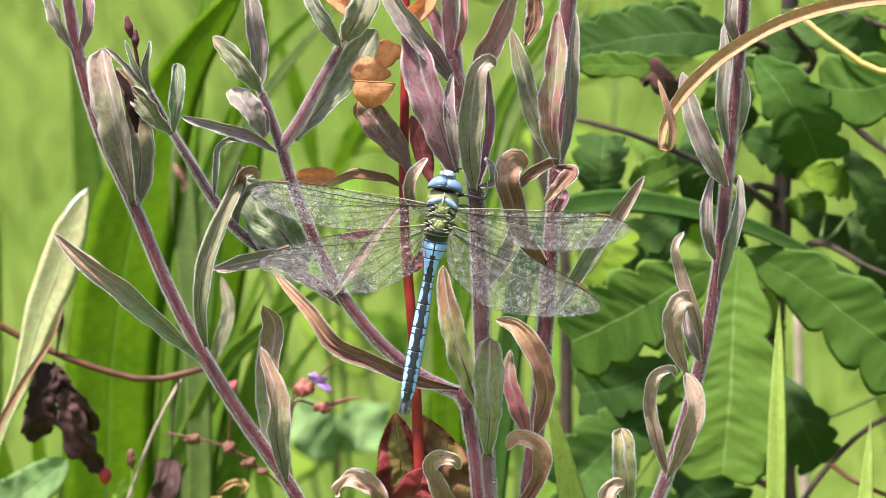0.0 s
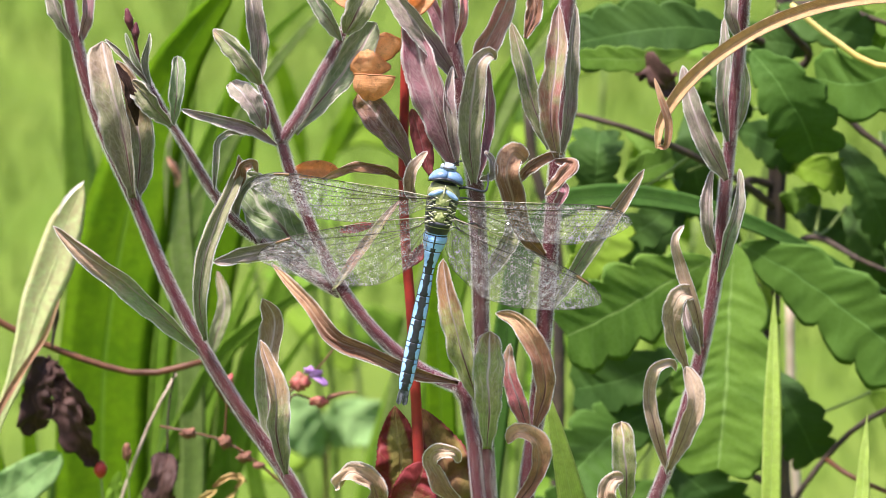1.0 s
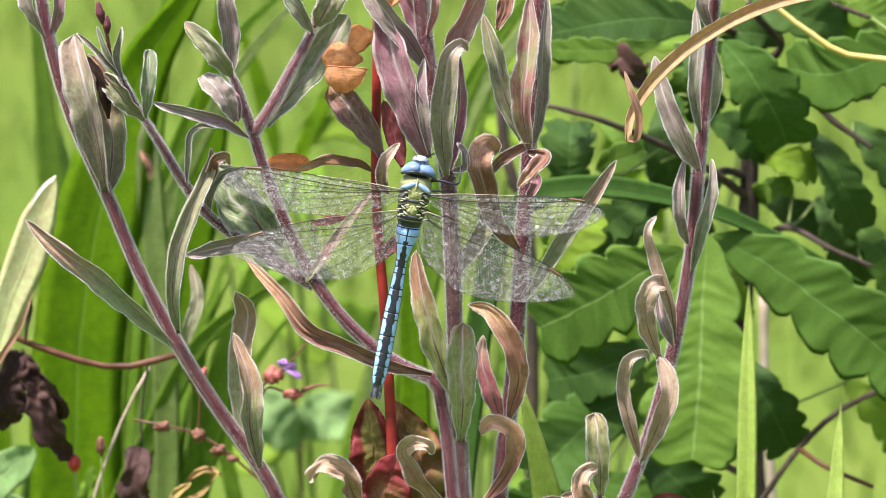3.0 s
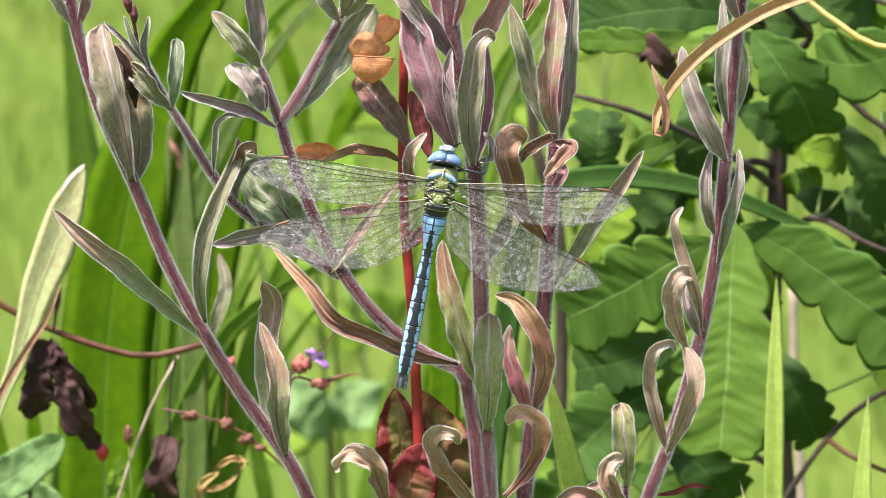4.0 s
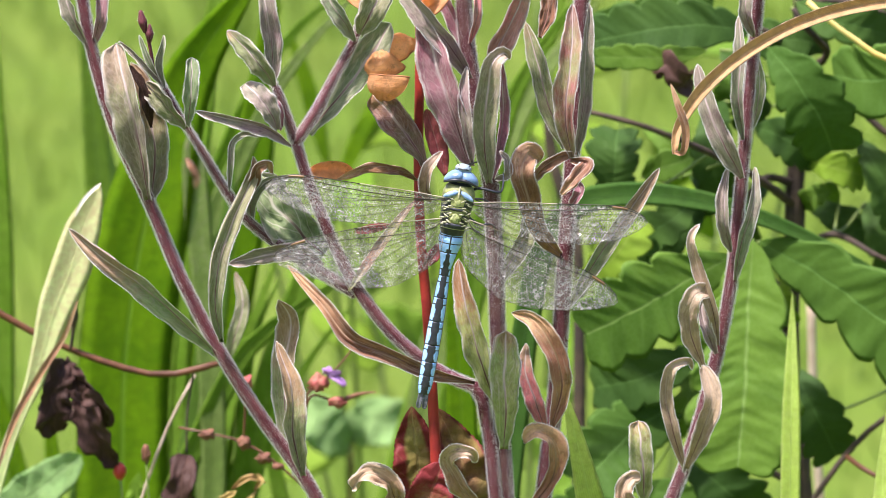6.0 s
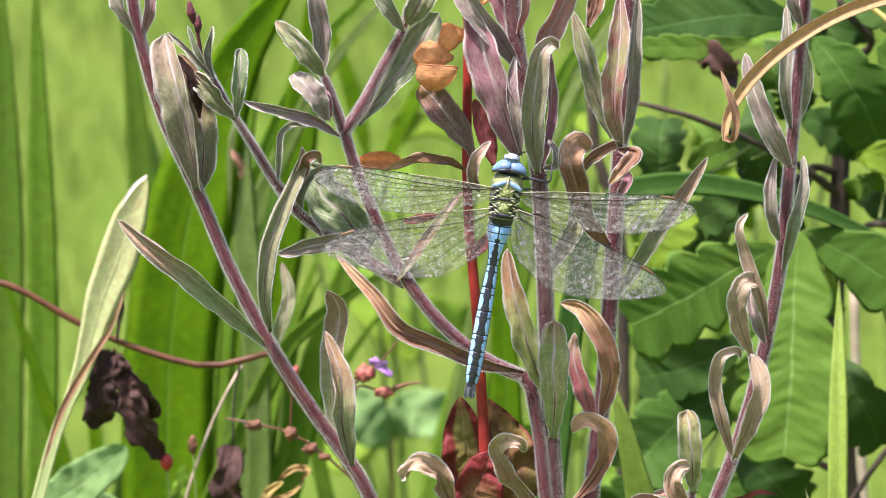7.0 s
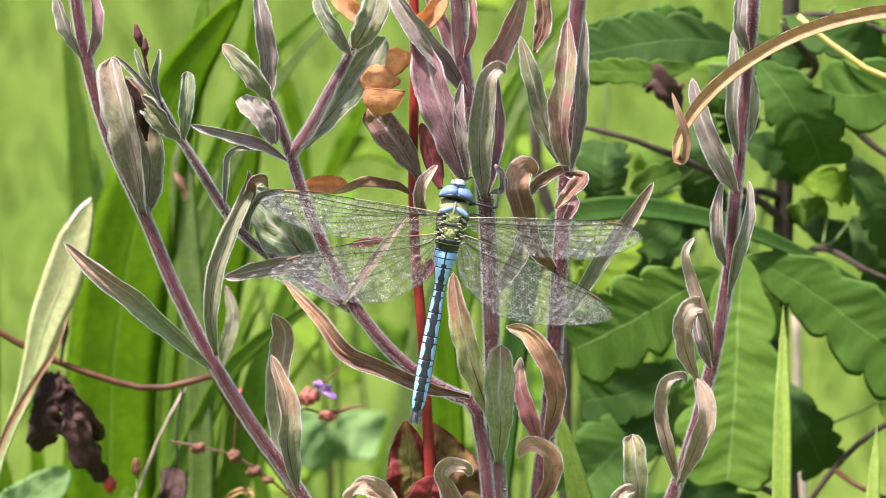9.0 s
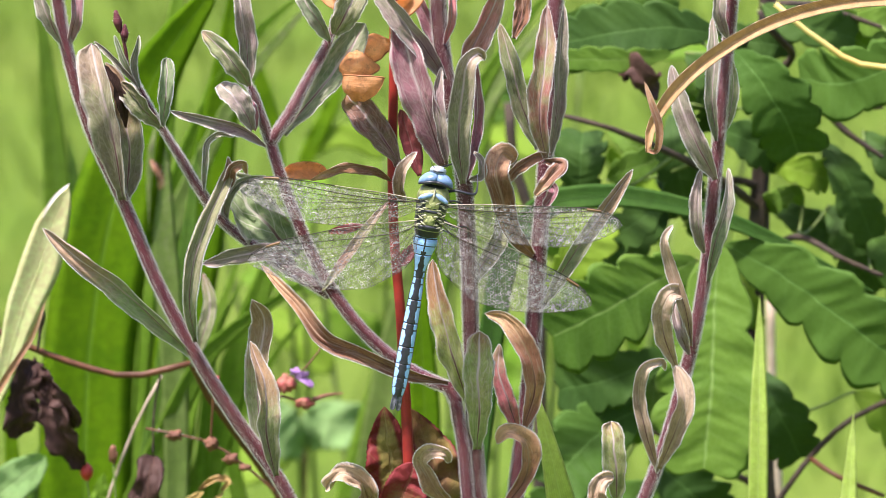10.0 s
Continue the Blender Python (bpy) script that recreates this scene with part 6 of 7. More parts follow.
PS2 = thing("dry_stalk", (0.055, 0.45, 0.0), "brown woody stalk behind the willowherb", "dry stalk")
stem(PS2, [(0.055, 0.45, 0), (0.055, 0.45, 0.4), (0.0428, 0.45, 0.5206), (0.0429, 0.45, 0.5716), (0.0402, 0.45, 0.6222), (0.0329, 0.45, 0.6432), (0.0313, 0.45, 0.6661)], [0.00347, 0.00327, 0.00286, 0.00184], BARK, 0, 60)
YS = thing("yellow_stalk", (0.32, 0.2, 0.0), "thin yellow bent grass stalk", "grass")
stem(YS, [(0.1134, 0.2, 0.7447), (0.1208, 0.2, 0.738), (0.13, 0.2, 0.7313), (0.1383, 0.2, 0.7257), (0.1484, 0.2, 0.7239), (0.1686, 0.2, 0.722)] + [(0.31, 0.2, 0.5), (0.32, 0.2, 0)], [0.0009, 0.0012, 0.0014, 0.0013, 0.0012], YELLOW_STALK, 0, 120)
STUB = thing("iris_leaf", (-0.13, 0.37, 0.0), "pale green leaf blade broken off short, its end brown", "iris plant")
leaf(STUB, [(-0.13, 0.37, 0), (-0.11, 0.37, 0.35)] + [(-0.0875, 0.36, 0.5708), (-0.0892, 0.36, 0.6075), (-0.0923, 0.36, 0.646), (-0.0939, 0.36, 0.675)], 0.0092, STRAP_PALE, fold=10, turn=8, shape=stub, ruffle=0.0, crumple=0.05, rows=90, hairs=False, cells=3, name="blade")
leaf(STUB, [(-0.0954, 0.352, 0.6641), (-0.0933, 0.35, 0.6617), (-0.0918, 0.35, 0.6585), (-0.0923, 0.352, 0.6532)], 0.0050, BROWN, fold=30, turn=20, crumple=0.5, hairs=False, name="dried_sheath")
leaf(FORK, [(-0.0613, 0.004, 0.7195), (-0.0591, 0, 0.7255), (-0.0576, -0.003, 0.7303), (-0.055, -0.002, 0.731), (-0.0537, 0, 0.7275)], 0.00502, BROWN, fold=30, turn=-10, turn2=30, crumple=0.6, label="small curled brown leaf")

# ---- dragonfly ----
MM = 0.001


def shell_material(name, a, b2, scale=500.0, rough=0.42, coat=0.12):
    mat, nt, b, out = shader(name)
    pos = coords(nt)
    n1 = cloud(nt, pos, scale, 4.0, 0.6)
    plug(nt, b.inputs["Base Color"], blend(nt, smooth(nt, n1, 0.35, 0.65), a, b2))
    b.inputs["Roughness"].default_value, b.inputs["Coat Weight"].default_value = rough, coat
    plug(nt, b.inputs["Normal"], relief(nt, cloud(nt, pos, scale * 5, 2.0), 0.25, 0.0001))
    return mat


BLUE = shell_material("blue_shell", (0.22, 0.46, 0.80), (0.33, 0.57, 0.88))
BLACK = shell_material("black_shell", (0.010, 0.012, 0.018), (0.022, 0.026, 0.035))
GREEN = shell_material("green_shell", (0.20, 0.23, 0.07), (0.29, 0.31, 0.12), 700.0, 0.5, 0.05)
LIME = shell_material("lime_shell", (0.32, 0.37, 0.13), (0.16, 0.19, 0.07), 1400.0, 0.5, 0.05)
SKY = shell_material("pale_blue_shell", (0.16, 0.28, 0.52), (0.26, 0.38, 0.58))
CREAM = shell_material("cream_shell", (0.46, 0.46, 0.31), (0.16, 0.17, 0.10), 1500.0)
FACEWHITE = shell_material("pale_face", (0.30, 0.35, 0.35), (0.22, 0.30, 0.35))
EYE = shell_material("blue_eye", (0.07, 0.14, 0.24), (0.21, 0.34, 0.52), 140.0, 0.34, 0.2)
OLIVE_SHELL = shell_material("olive_shell", (0.24, 0.27, 0.10), (0.15, 0.17, 0.07), 500.0)
TAIL = shell_material("dark_grey_shell", (0.03, 0.034, 0.045), (0.12, 0.13, 0.15), 900.0)
# pale patches in the net's colour stand in for glints on its veins
NET = shell_material("wing_net", (0.03, 0.026, 0.022), (0.44, 0.425, 0.40), 620.0, 0.26, 0.85)
VEIN = shell_material("wing_vein", (0.020, 0.015, 0.010), (0.035, 0.027, 0.017), 200.0, 0.35, 0.5)
COSTA = shell_material("pale_wing_edge", (0.42, 0.38, 0.29), (0.20, 0.17, 0.12), 200.0, 0.4, 0.4)
STIGMA = shell_material("wing_mark", (0.22, 0.13, 0.06), (0.16, 0.09, 0.04), 300.0)


def membrane_material():
    mat, nt, b, out = shader("wing_membrane")
    pos = coords(nt)
    vor = nt.nodes.new("ShaderNodeTexVoronoi")
    vor.inputs["Scale"].default_value = 1800.0
    plug(nt, vor.inputs["Vector"], pos)
    tilt = relief(nt, mth(nt, "ADD", vor.outputs["Distance"], mth(nt, "MULTIPLY", cloud(nt, pos, 900.0), 0.8)), 1.0, 0.0007)
    b.inputs["Base Color"].default_value = (0.86, 0.85, 0.84, 1)
    b.inputs["Roughness"].default_value = 0.16
    b.inputs["Specular IOR Level"].default_value = 1.0
    plug(nt, b.inputs["Normal"], tilt)
    clear = nt.nodes.new("ShaderNodeBsdfTransparent")
    clear.inputs["Color"].default_value = (0.83, 0.82, 0.80, 1)
    m = nt.nodes.new("ShaderNodeMixShader")
    sep = nt.nodes.new("ShaderNodeSeparateColor")
    nt.links.new(vor.outputs["Color"], sep.inputs[0])
    # a white veil thickens over the outer half: sheen put into the colour
    out_x = nt.nodes.new("ShaderNodeSeparateXYZ")
    plug(nt, out_x.inputs[0], pos)
    haze = smooth(nt, mth(nt, "ABSOLUTE", out_x.outputs[0]), 0.012, 0.045, 0.07)
    # cells picked at random get more white, standing in for glints
    plug(nt, m.inputs[0], mth(nt, "ADD", mth(nt, "ADD", 0.045, haze), smooth(nt, sep.outputs[0], 0.60, 1.0, 0.24)))
    nt.links.new(clear.outputs[0], m.inputs[1])
    nt.links.new(b.outputs[0], m.inputs[2])
    nt.links.new(m.outputs[0], out.inputs["Surface"])
    return mat


MEMBRANE = membrane_material()
FLY = thing("dragonfly", (0.0003, -0.02, 0.7198), "blue emperor dragonfly resting with outspread clear wings on a willowherb stem", "dragonfly")
FLY.rotation_euler = Euler([radians(a) for a in (-4, 10.5, 0)])
FLY["base"] = [0.0, 0.0, 0.0]


def table(rows, s):
    for (a, x), (b, y) in zip(rows, rows[1:]):
        if s <= b:
            k = (s - a) / (b - a)
            return x + (y - x) * k
    return rows[-1][1]


def lathe_bm(z0, z1, radius, flat, rows, cols, pick, bulge=0.0):
    """A closed body ring about the z axis; pick(f, s, back) chooses the material of each face."""
    bm = bmesh.new()
    grid = []
    for i in range(rows + 1):
        s = i / rows
        z = z0 + (z1 - z0) * s
        r = table(radius, z) * (1 + bulge * math.sin(math.pi * s)) * (0.93 if i in (0, rows) else 1.0)
        grid.append([bm.verts.new((r * math.sin(a) * MM, -r * flat * math.cos(a) * MM, z * MM)) for a in (2 * math.pi * j / cols for j in range(cols))])
    for i in range(rows):
        for j in range(cols):
            f = bm.faces.new((grid[i][j], grid[i][(j + 1) % cols], grid[i + 1][(j + 1) % cols], grid[i + 1][j]))
            a = 2 * math.pi * (j + 0.5) / cols
            f.material_index = pick(math.sin(a), (i + 0.5) / rows, math.cos(a) < -0.1)
    bm.faces.new(grid[0])
    bm.faces.new(list(reversed(grid[-1])))
    bmesh.ops.recalc_face_normals(bm, faces=bm.faces)
    return bm


def shell(name, bm, mats, parent, label=""):
    ob = part(name, bm, mats[0], parent, label)
    for m in mats[1:]:
        ob.data.materials.append(m)
    return ob


# thorax
THORAX_R = [(-6.5, 3.2), (-4.5, 3.9), (-1, 4.3), (3, 4.7), (6, 4.8), (8, 4.0), (9.5, 2.4)]


def thorax_pick(x, s, back):
    z = -6.5 + 16 * s
    if z < -3.4:
        return 1 if -4.6 < z < -4.2 else 2
    if z > 4.6:
        return 2 if z > 8.6 else 1 if abs(x) < 0.4 or abs(x) > 0.8 else 0
    if abs(x) > 0.42:
        return 2 if abs(math.sin(z * 2.1 + abs(x) * 4)) > 0.35 else 1
    return 2 if abs(math.sin(z * 0.95 + 0.9)) < 0.16 else 0


thorax = shell("thorax", lathe_bm(-6.5, 9.5, THORAX_R, 1.05, 64, 72, thorax_pick), [GREEN, OLIVE_SHELL, BLACK], FLY)
for sx in (-1, 1):
    bm = bmesh.new()
    lump_bm((sx * 2.3 * MM, -4.75 * MM, 6.3 * MM), 1.0 * MM, (2.2, 0.6, 0.85), 0.15, 3.0, bm)
    for v in bm.verts:
        v.co.z -= abs(v.co.x) * 0.42 - 0.5 * MM
    part("wing_base_plate", bm, SKY, FLY)
for z, w in ((3.4, 1.5), (-1.3, 1.9)):
    part("back_plate", lump_bm((0, -4.7 * MM, z * MM), MM, (w * 0.75, 0.35, 1.25), 0.5, z), LIME, FLY)
    part("back_plate", lump_bm((0, -4.55 * MM, (z - 1.9) * MM), MM, (w * 1.5, 0.5, 0.55), 0.2, z), BLACK, FLY)
part("back_ridge", lump_bm((0, -4.9 * MM, 6.6 * MM), MM, (0.35, 0.5, 1.9), 0.1, 2.0), CREAM, FLY)
for sx in (-1, 1):
    for k in range(12):
        x, z = 1.9 + 0.95 * (k % 3) + random.uniform(-0.3, 0.3), 4.4 - 0.72 * k + random.uniform(-0.25, 0.25)
        y = -(4.75 - 0.42 * (x - 2))
        end = Vector((sx * 0.7, 0.25, random.uniform(-0.3, 0.5)))
        c = Vector((sx * x, y, z))
        r = random.uniform(0.16, 0.34)
        part("wing_hinge", tube_bm(spline([(c - end) * MM, c * MM + Vector((0, -0.12 * MM, 0)), (c + end) * MM], 8), [r * 0.5 * MM, r * MM, r * 0.9 * MM, r * 0.4 * MM], 8, 0.4), CREAM, FLY)

# head
head = part("head", lump_bm((0, -0.5 * MM, 10.6 * MM), 3.3 * MM, (1.0, 0.9, 0.6), 0.05, 1.0), OLIVE_SHELL, FLY)
for sx in (-1, 1):
    bm = lump_bm((sx * 1.45 * MM, -1.2 * MM, 10.9 * MM), MM, (3.75, 3.4, 2.2), 0.03, 1.0)
    for f in bm.faces:
        f.material_index = 0
    for v in bm.verts:
        x, z = v.co.x / MM, v.co.z / MM
        # helmet shape: flat seam on top, hollow rim behind
        z = max(z, 10.3)
        if sx * x < 0.02:
            x = sx * 0.02
        v.co.x, v.co.z = x * MM, (z - 0.055 * x * x) * MM
    shell("eye", bm, [EYE, BLACK], FLY, "large blue compound eye")
rim = []
for k in range(25):
    x = -5.0 + 10.0 * k / 24
    rim.append(Vector((x, -1.2 - 3.35 * math.sqrt(max(0.0, 1 - ((abs(x) - 1.45) / 3.75) ** 2)) * 0.985, 10.2 - 0.055 * x * x)) * MM)
part("eye_rim", tube_bm(rim, [0.3 * MM, 0.5 * MM, 0.5 * MM, 0.3 * MM], 8), BLACK, FLY)
part("face", lump_bm((0, -1.4 * MM, 13.5 * MM), MM, (2.5, 2.0, 1.35), 0.12, 3.0), FACEWHITE, FLY, "pale bluish white face")
part("face_mark", lump_bm((0, -2.9 * MM, 13.35 * MM), MM, (1.7, 0.7, 0.32), 0.3, 3.0), BLACK, FLY)
for sx in (-1, 1):
    part("antenna", tube_bm(spline([(sx * 1.3 * MM, -2.6 * MM, 14.3 * MM), (sx * 2.2 * MM, -3.4 * MM, 15.2 * MM), (sx * 3.0 * MM, -3.8 * MM, 16.6 * MM)], 8), [0.12 * MM, 0.04 * MM], 5), BLACK, FLY)

# abdomen
ABDOMEN_R = [(-54.5, 1.55), (-52, 2.1), (-49, 2.2), (-45, 2.3), (-40, 2.3), (-32, 2.2), (-25, 2.0), (-19, 1.6), (-16, 1.7), (-12, 2.6), (-8, 3.55), (-6, 3.3), (-5, 2.9)]
ABDOMEN = new("abdomen")
ABDOMEN.parent = FLY
ABDOMEN.location = (0, 0, -5.5 * MM)
ABDOMEN["base"] = [0.0, 0.0, -5.5 * MM]
tagged(ABDOMEN, "long slender sky-blue abdomen with a jagged black stripe")


def back_pick(k):
    def pick(x, s, back):
        f = abs(x)
        r = 1 - s
        if back:
            return 1
        if k == 1:
            return 1 if (r < 0.35 or 0.6 < r < 0.75) else 0
        if k == 2:
            return 1 if r < 0.05 or r > 0.95 or abs(r - 0.45) < 0.035 or (f < 0.05) or (r > 0.75 and f < 0.28) else 0
        if r > 0.955 or f > 0.93:
            return 1
        if k == 3:
            return 1 if f < 0.10 + 0.62 * r ** 0.8 + 0.06 * math.sin(r * 18) or (0.68 < r < 0.74) else 0
        wide = 0.36 + 0.18 * abs(math.sin(r * math.pi * 1.5 + 0.3)) + 0.05 * math.sin(r * 23)
        if k >= 9:
            wide += 0.12 * (1 if r > 0.5 else 0)
        return 1 if f < wide or 0.24 < r < 0.285 and k < 9 else 0
    return pick


CUTS = [-5.4, -6.6, -11.9, -18.9, -25.5, -32.6, -39.7, -44.8, -49.0, -52.0, -54.5]
for k in range(10):
    z1, z0 = CUTS[k], CUTS[k + 1]
    bm = lathe_bm(z0, z1, ABDOMEN_R, 0.9, 34, 96, back_pick(k + 1), 0.03)
    for v in bm.verts:
        v.co.z += 5.5 * MM
    shell("abdomen_segment", bm, [BLUE, BLACK], ABDOMEN)
for sx in (-1, 1):
    path = spline([(sx * 0.6 * MM, -0.3 * MM, -48.3 * MM), (sx * 0.82 * MM, -0.5 * MM, -51.0 * MM), (sx * 0.85 * MM, -0.3 * MM, -53.6 * MM)], 12)
    bm, _ = blade_bm(path, 1.6 * MM, long_strap, 25, cells=3, thick=0.0004)
    part("tail_appendage", bm, TAIL, ABDOMEN)
bm, _ = blade_bm(spline([(0, 0.3 * MM, -48.5 * MM), (0, 0.4 * MM, -50.5 * MM), (0, 0.4 * MM, -52.2 * MM)], 8), 1.0 * MM, blunt, 12, cells=3, thick=0.0004)
part("tail_appendage", bm, BLACK, ABDOMEN)

# wings
U = 0.1674 * MM
FORE_LEAD = [(0, 7), (.2, 14), (.5, 20), (.8, 26), (.9, 23), (.97, 12), (1, 0)]
FORE_TRAIL = [(0, -6), (.05, -18), (.2, -40), (.4, -50), (.65, -49), (.85, -33), (.95, -16), (1, 0)]
HIND_LEAD = [(0, 5), (.2, 14), (.44, 22), (.79, 24), (.9, 20), (.97, 11), (1, 0)]
HIND_TRAIL = [(0, -10), (.04, -48), (.11, -72), (.36, -93), (.55, -82), (.72, -60), (.88, -33), (.97, -12), (1, 0)]


def eased(rows, s):
    """The outline with its corners rounded off."""
    return sum(table(rows, min(max(s + d, 0), 1)) for d in (-0.045, -0.03, -0.015, 0, 0.015, 0.03, 0.045)) / 7 if 0.05 < s < 0.95 else table(rows, s)


def wing(root, angle, length, lead, trail, sx, dip, stigma=True):
    L = length * U
    ob_pose = Matrix.Translation((root[0] * MM, root[1] * MM, root[2] * MM)) @ pose(0, 0, 0, 0, -angle * 1.0, 0) @ pose(0, 0, 0, 0, 0, dip)

    def at(s, c):
        a, b = eased(lead, s) * U, eased(trail, s) * U
        ripple = 0.12 * MM * math.sin(c * 22) * (1 - s * 0.6) * (1 - c)
        return Vector((sx * s * L, ripple - 1.2 * MM * math.sin(math.pi * s) * 0.6 + 1.5 * MM * s * s, a + (b - a) * c))

    bm = bmesh.new()
    grid = [[bm.verts.new(at(i / 60, j / 14)) for j in range(15)] for i in range(61)]
    for i in range(60):
        for j in range(14):
            try:
                bm.faces.new((grid[i][j], grid[i + 1][j], grid[i + 1][j + 1], grid[i][j + 1]))
            except ValueError:
                pass
    bmesh.ops.remove_doubles(bm, verts=bm.verts, dist=1e-6)
    me = finish(bm, "wing")
    me.materials.append(MEMBRANE)
    ob = new("wing", me)
    ob.parent = FLY
    ob.matrix_basis = ob_pose
    tagged(ob, "clear glassy wing with a fine dark network of veins")
    # margin and long veins
    for name, mat, r, c0, c1, s0, s1, bend in (
            ("leading_edge", COSTA, 0.17, 0.0, 0.0, 0.0, 0.50, 0.0), ("leading_edge", VEIN, 0.15, 0.0, 0.0, 0.48, 0.99, 0.0), ("trailing_edge", VEIN, 0.075, 1.0, 1.0, 0.02, 0.99, 0.0),
            ("vein", VEIN, 0.10, 0.14, 0.02, 0.0, 0.50, 0.0), ("vein", VEIN, 0.17, 0.24, 0.06, 0.0, 0.97, 0.02), ("vein", VEIN, 0.09, 0.26, 0.20, 0.05, 0.96, 0.05),
            ("vein", VEIN, 0.09, 0.30, 0.40, 0.12, 0.93, 0.05), ("vein", VEIN, 0.08, 0.36, 0.80, 0.15, 0.82, 0.02), ("vein", VEIN, 0.09, 0.40, 0.97, 0.04, 0.62, 0.0),
            ("vein", VEIN, 0.08, 0.52, 0.97, 0.03, 0.36, 0.0), ("vein", VEIN, 0.07, 0.33, 0.62, 0.35, 0.90, 0.05), ("vein", VEIN, 0.08, 0.60, 0.99, 0.02, 0.20, 0.0)):
        path = []
        for i in range(41):
            k = i / 40
            s = s0 + (s1 - s0) * k
            path.append(at(s, min(1, c0 + (c1 - c0) * k + bend * math.sin(math.pi * k))) + Vector((0, -0.05 * MM, 0)))
        part(name, tube_bm(path, [r * MM, r * MM * 0.6], 5), mat, ob)
    # network of small cells
    verts, faces = [], []
    size = 0.50 * MM
    zlo, zhi = -100 * U, 30 * U
    dice = random.Random(int(length * 10 + angle))

    def jig(x, z):
        q = noise.noise_vector(Vector((x * 2600, z * 2600, length * 0.01 + angle)))
        f = noise.noise_vector(Vector((x * 700, z * 700, length * 0.02 + angle)))
        return x + (q.x * 0.8 + f.x * 0.5) * size, z + (q.y * 0.8 + f.y * 0.5) * size

    def place(x, z):
        x, z = jig(x, z)
        s = x / L
        if not 0.03 < s < 0.985:
            return None
        a, b = eased(lead, s) * U, eased(trail, s) * U
        c = (z - a) / (b - a)
        return at(s, c) if 0.01 < c < 0.99 else None

    def strut(p, q, r):
        t = (q - p).normalized()
        u = Vector((dice.uniform(-0.7, 0.7), -1, dice.uniform(-0.7, 0.7))).normalized()
        v = t.cross(Vector((0, -1, 0))).normalized()
        k = len(verts)
        for e in (p, q):
            verts.extend([e + v * r, e - v * r, e + u * r * 1.3])
        faces.extend([(k, k + 2, k + 5, k + 3), (k + 2, k + 1, k + 4, k + 5), (k + 1, k, k + 3, k + 4)])

    w, h = size * math.sqrt(3), size * 1.5
    for r in range(int((zhi - zlo) / h) + 1):
        for cc in range(int(L / w) + 1):
            x0, z0 = cc * w + (w / 2 if r % 2 else 0), zlo + r * h
            pts = [place(x0 + dx * w / 2, z0 + dz * size) for dx, dz in ((-1, -0.5), (-1, 0.5), (0, 1), (1, 0.5))]
            for p, q in zip(pts, pts[1:]):
                if p and q:
                    strut(p, q, (0.030 + 0.032 * min(1, abs(x0) / L * 1.25)) * dice.uniform(0.65, 1.35) * MM)
    s = 0.03
    while s < 0.93:
        strut(at(s, 0.0), at(s + 0.004, 0.17), 0.04 * MM)
        s += 0.022
    me = bpy.data.meshes.new("cell_network")
    me.from_pydata(verts, [], faces)
    me.materials.append(NET)
    net = new("cell_network", me)
    net.parent = ob
    net["kind"] = "stuff"
    if stigma:
        bm = bmesh.new()
        g = [[bm.verts.new(at(0.79 + 0.085 * i / 8, 0.01 + 0.07 * j) + Vector((0, d * MM, 0))) for j in range(2)] for d in (-0.12, 0.06) for i in range(9)]
        for i in range(8):
            bm.faces.new((g[i][0], g[i + 1][0], g[i + 1][1], g[i][1]))
            bm.faces.new((g[9 + i][0], g[9 + i][1], g[10 + i][1], g[10 + i][0]))
            bm.faces.new((g[i][0], g[9 + i][0], g[10 + i][0], g[i + 1][0]))
            bm.faces.new((g[i][1], g[i + 1][1], g[10 + i][1], g[9 + i][1]))
        part("wing_mark", bm, STIGMA, ob)
    return ob


wing((4.3, -4.3, 3.2), 4.9, 309, FORE_LEAD, FORE_TRAIL, 1, -2)
wing((-3.6, -4.3, 3.2), 5.1, 316, FORE_LEAD, FORE_TRAIL, -1, 2)
wing((4.0, -4.0, -1.6), -18.7, 301, HIND_LEAD, HIND_TRAIL, 1, 2)
wing((-3.4, -4.0, -2.6), 23.6, 306, HIND_LEAD, HIND_TRAIL, -1, -2)

# legs
for sx, pts in ((1, [(2.0, 2.5, 6.5), (6.0, -0.5, 8.4), (11.6, 0.0, 8.2), (12.4, 4.0, 9.5), (12.0, 9.0, 13.0)]), (1, [(2.2, 4.0, 3.0), (5.0, 14.0, 3.2), (10.0, 22.0, 2.0), (13.0, 24.0, 0.0)]),
                (1, [(2.0, 3.0, 0.0), (7.0, 8.0, -3.0), (12.8, 20.0, -5.0), (13.4, 23.0, -8.0)]), (-1, [(-2.0, 2.5, 6.5), (-3.0, 8.0, 9.5), (2.0, 18.0, 12.5), (6.0, 26.0, 13.5)]),
                (-1, [(-2.2, 3.0, 3.0), (-4.0, 10.0, 3.5), (2.0, 20.0, 3.0), (8.0, 27.0, 1.0)]), (-1, [(-2.0, 3.0, 0.0), (-3.5, 10.0, -3.0), (3.0, 22.0, -6.0), (9.0, 27.0, -8.0)])):
    part("leg", tube_bm(spline([Vector(p) * MM for p in pts], 24), [0.55 * MM, 0.42 * MM, 0.3 * MM, 0.18 * MM], 7, 0.1), BLACK, FLY)


# ---- what moves ----
FLY_POSE = Matrix.LocRotScale(FLY.location, FLY.rotation_euler, None)
BLADE_POSE = Matrix.Translation(SWAY.location)
DRY_POSE = Matrix.Translation(DRY.location)


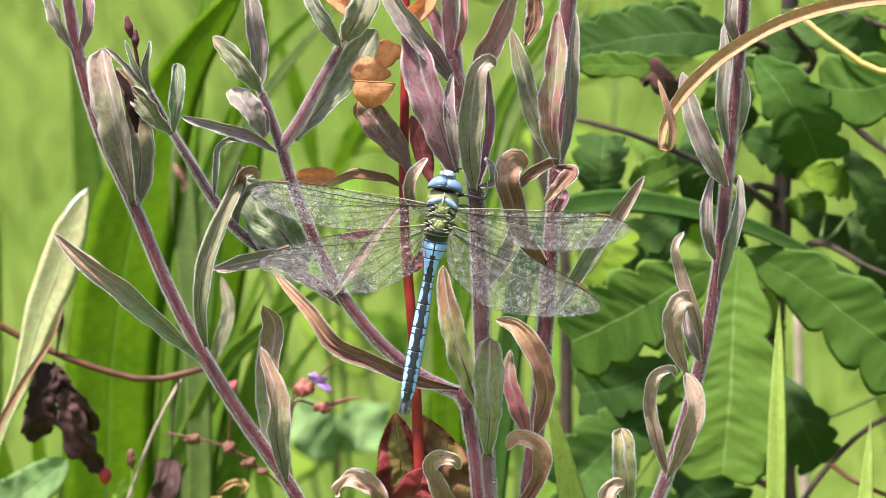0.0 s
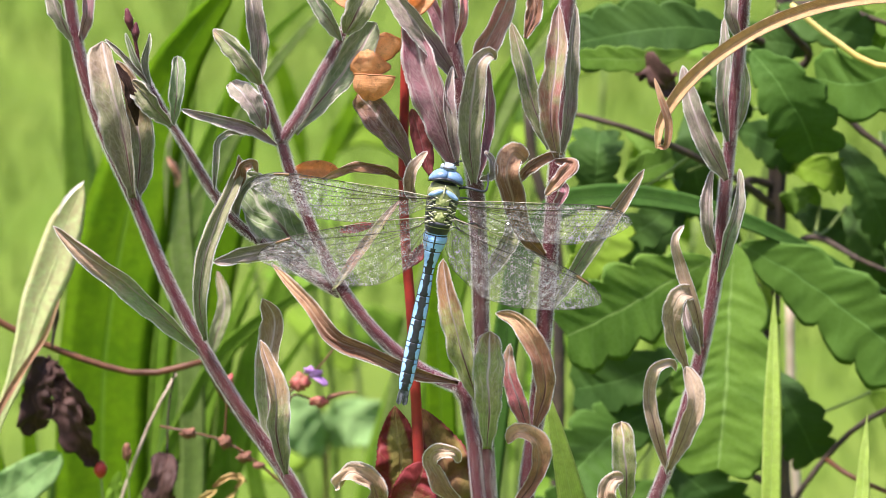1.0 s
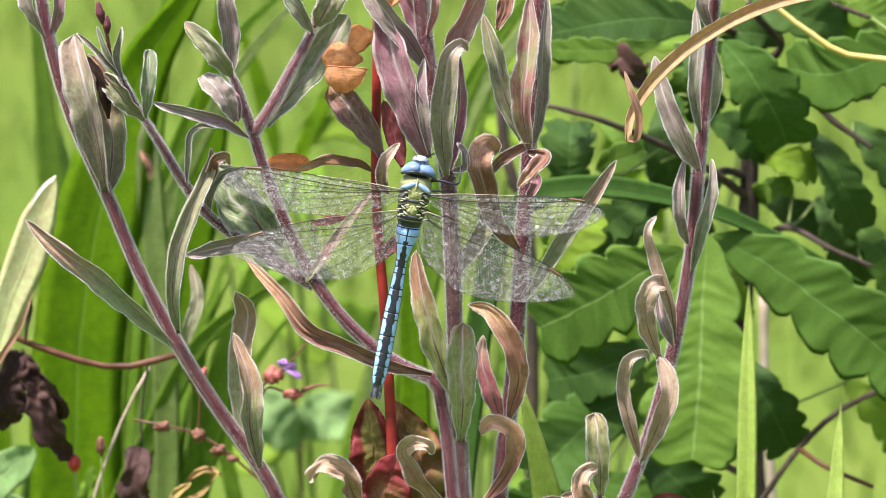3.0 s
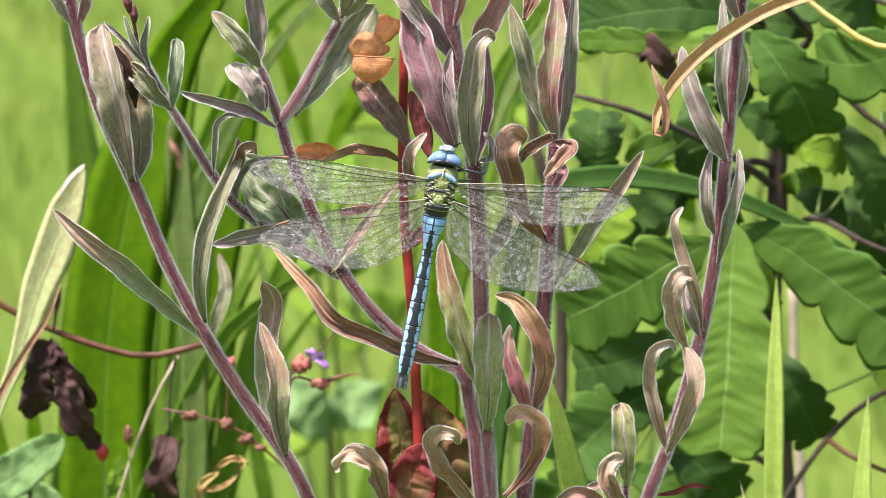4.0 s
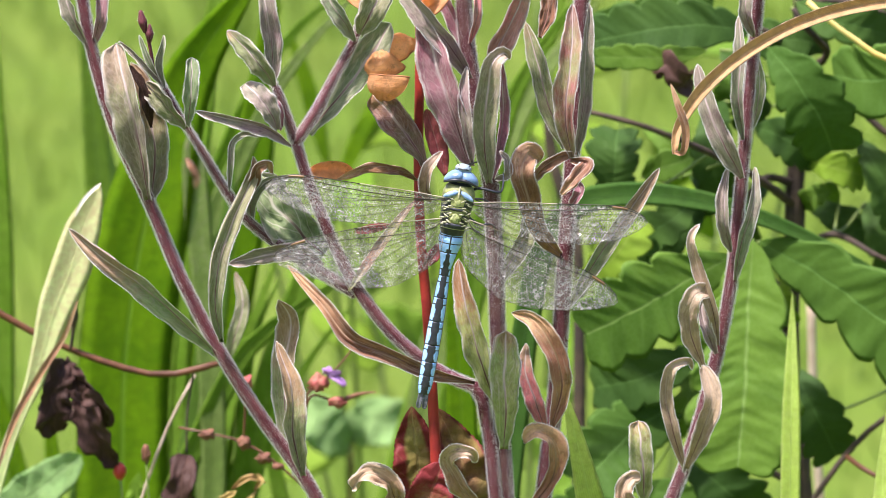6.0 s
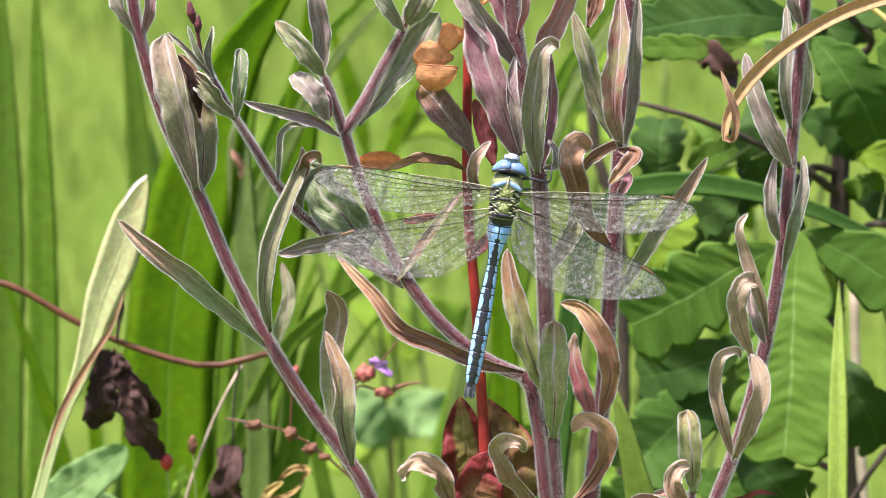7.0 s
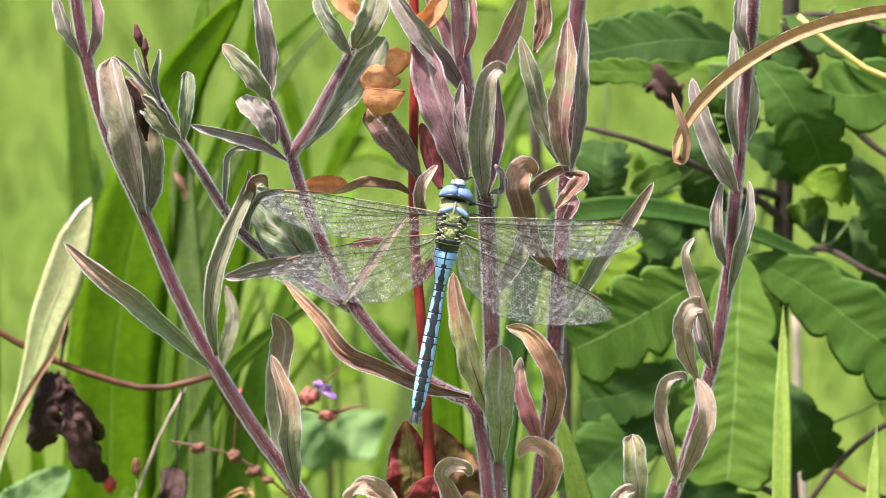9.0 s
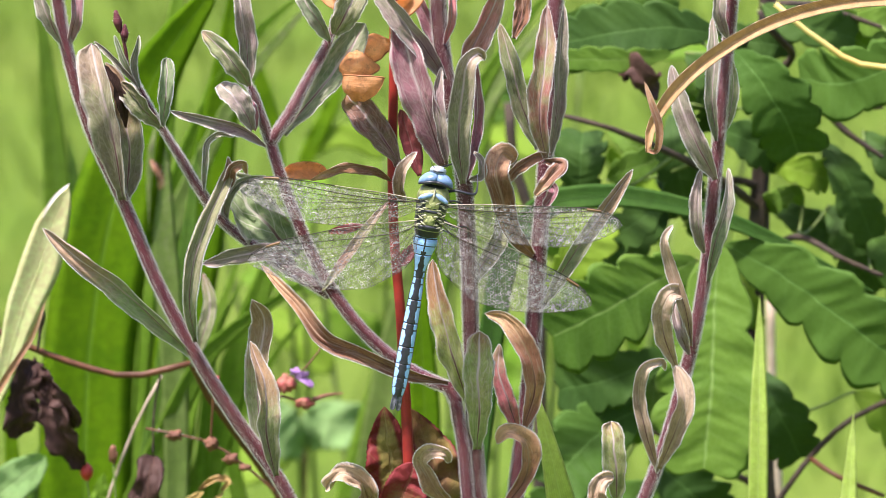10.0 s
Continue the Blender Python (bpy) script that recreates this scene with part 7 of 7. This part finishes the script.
def motions():
    # the insect settles by fractions of a millimetre
    walk(FLY, [(t, Matrix.Translation((dx * MM, 0, dz * MM)) @ FLY_POSE) for t, dx, dz in (
        (0, -0.1, 0.0), (0.5, -0.2, 0.1), (1, 0.0, 0.2), (1.5, 0.1, 0.2), (2, 0.0, 0.15), (3.5, 0.0, -0.2), (4, -0.05, 0.0), (4.5, 0.1, 0.0), (5, 0.0, -0.1),
        (6.5, 0.1, -0.1), (7, 0.0, -0.15), (8, 0.0, -0.2), (8.5, 0.1, -0.1), (9, 0.0, -0.5), (9.5, 0.0, -0.7), (10, 0.0, -0.6))])
    # its abdomen is lifted towards the stem, then let down
    walk(ABDOMEN, [(t, pose(0, 0, -5.5 * MM, a, b, 0)) for t, a, b in (
        (0, 0.5, -0.3), (0.5, 1.5, 0.2), (1, 3.6, 0.6), (1.5, 4.2, 0.4), (2, 4.5, 0.4), (3.3, 0.6, 0.6), (3.5, 0, -0.2), (4, 0.9, 0.6), (4.5, 0.5, 0.1), (5, 0, 0), (6.3, 0.8, -0.5),
        (7, 0, 0), (8, 0, 0), (9, -0.8, 0), (10, 0.4, -0.4))])
    # the tall grass blade nods in the breeze
    walk(SWAY, [(t, BLADE_POSE @ pose(0, 0, 0, -dz * 0.40, dx * 0.085, 0)) for t, dx, dz in (
        (0, 0.0, -1.2), (0.5, -0.1, -0.7), (1, 0.1, 1.7), (1.5, 0.6, 0.8), (2, 0.7, -0.1), (2.2, 0.9, -0.9), (3.5, 0.0, 1.1), (4, 0.2, 0.0), (4.5, -0.1, 0.6), (5, -0.2, 0.0),
        (6.5, -0.3, 0.5), (7, 0.0, 0.8), (7.5, 0.0, 0.7), (8, 0.2, -0.2), (8.5, 0.5, 0.4), (9, 0.0, 0.7), (9.5, -0.6, -0.3), (10, -0.5, -0.7))])
    # the dry bent blade swings a little
    walk(DRY, [(t, DRY_POSE @ pose(0, 0, 0, -dz * 0.37, dx * 0.077, 0)) for t, dx, dz in (
        (0, 0.0, 0.0), (1, -1.5, -1.0), (2.2, -1.9, -1.3), (3.5, -2.1, -1.8), (4.5, -1.8, -3.0), (5.2, -1.5, -3.2), (6.5, -0.8, -3.3), (7.5, -0.4, -2.3), (9, 0.5, -2.4), (10, -1.5, -2.4))])


motions()
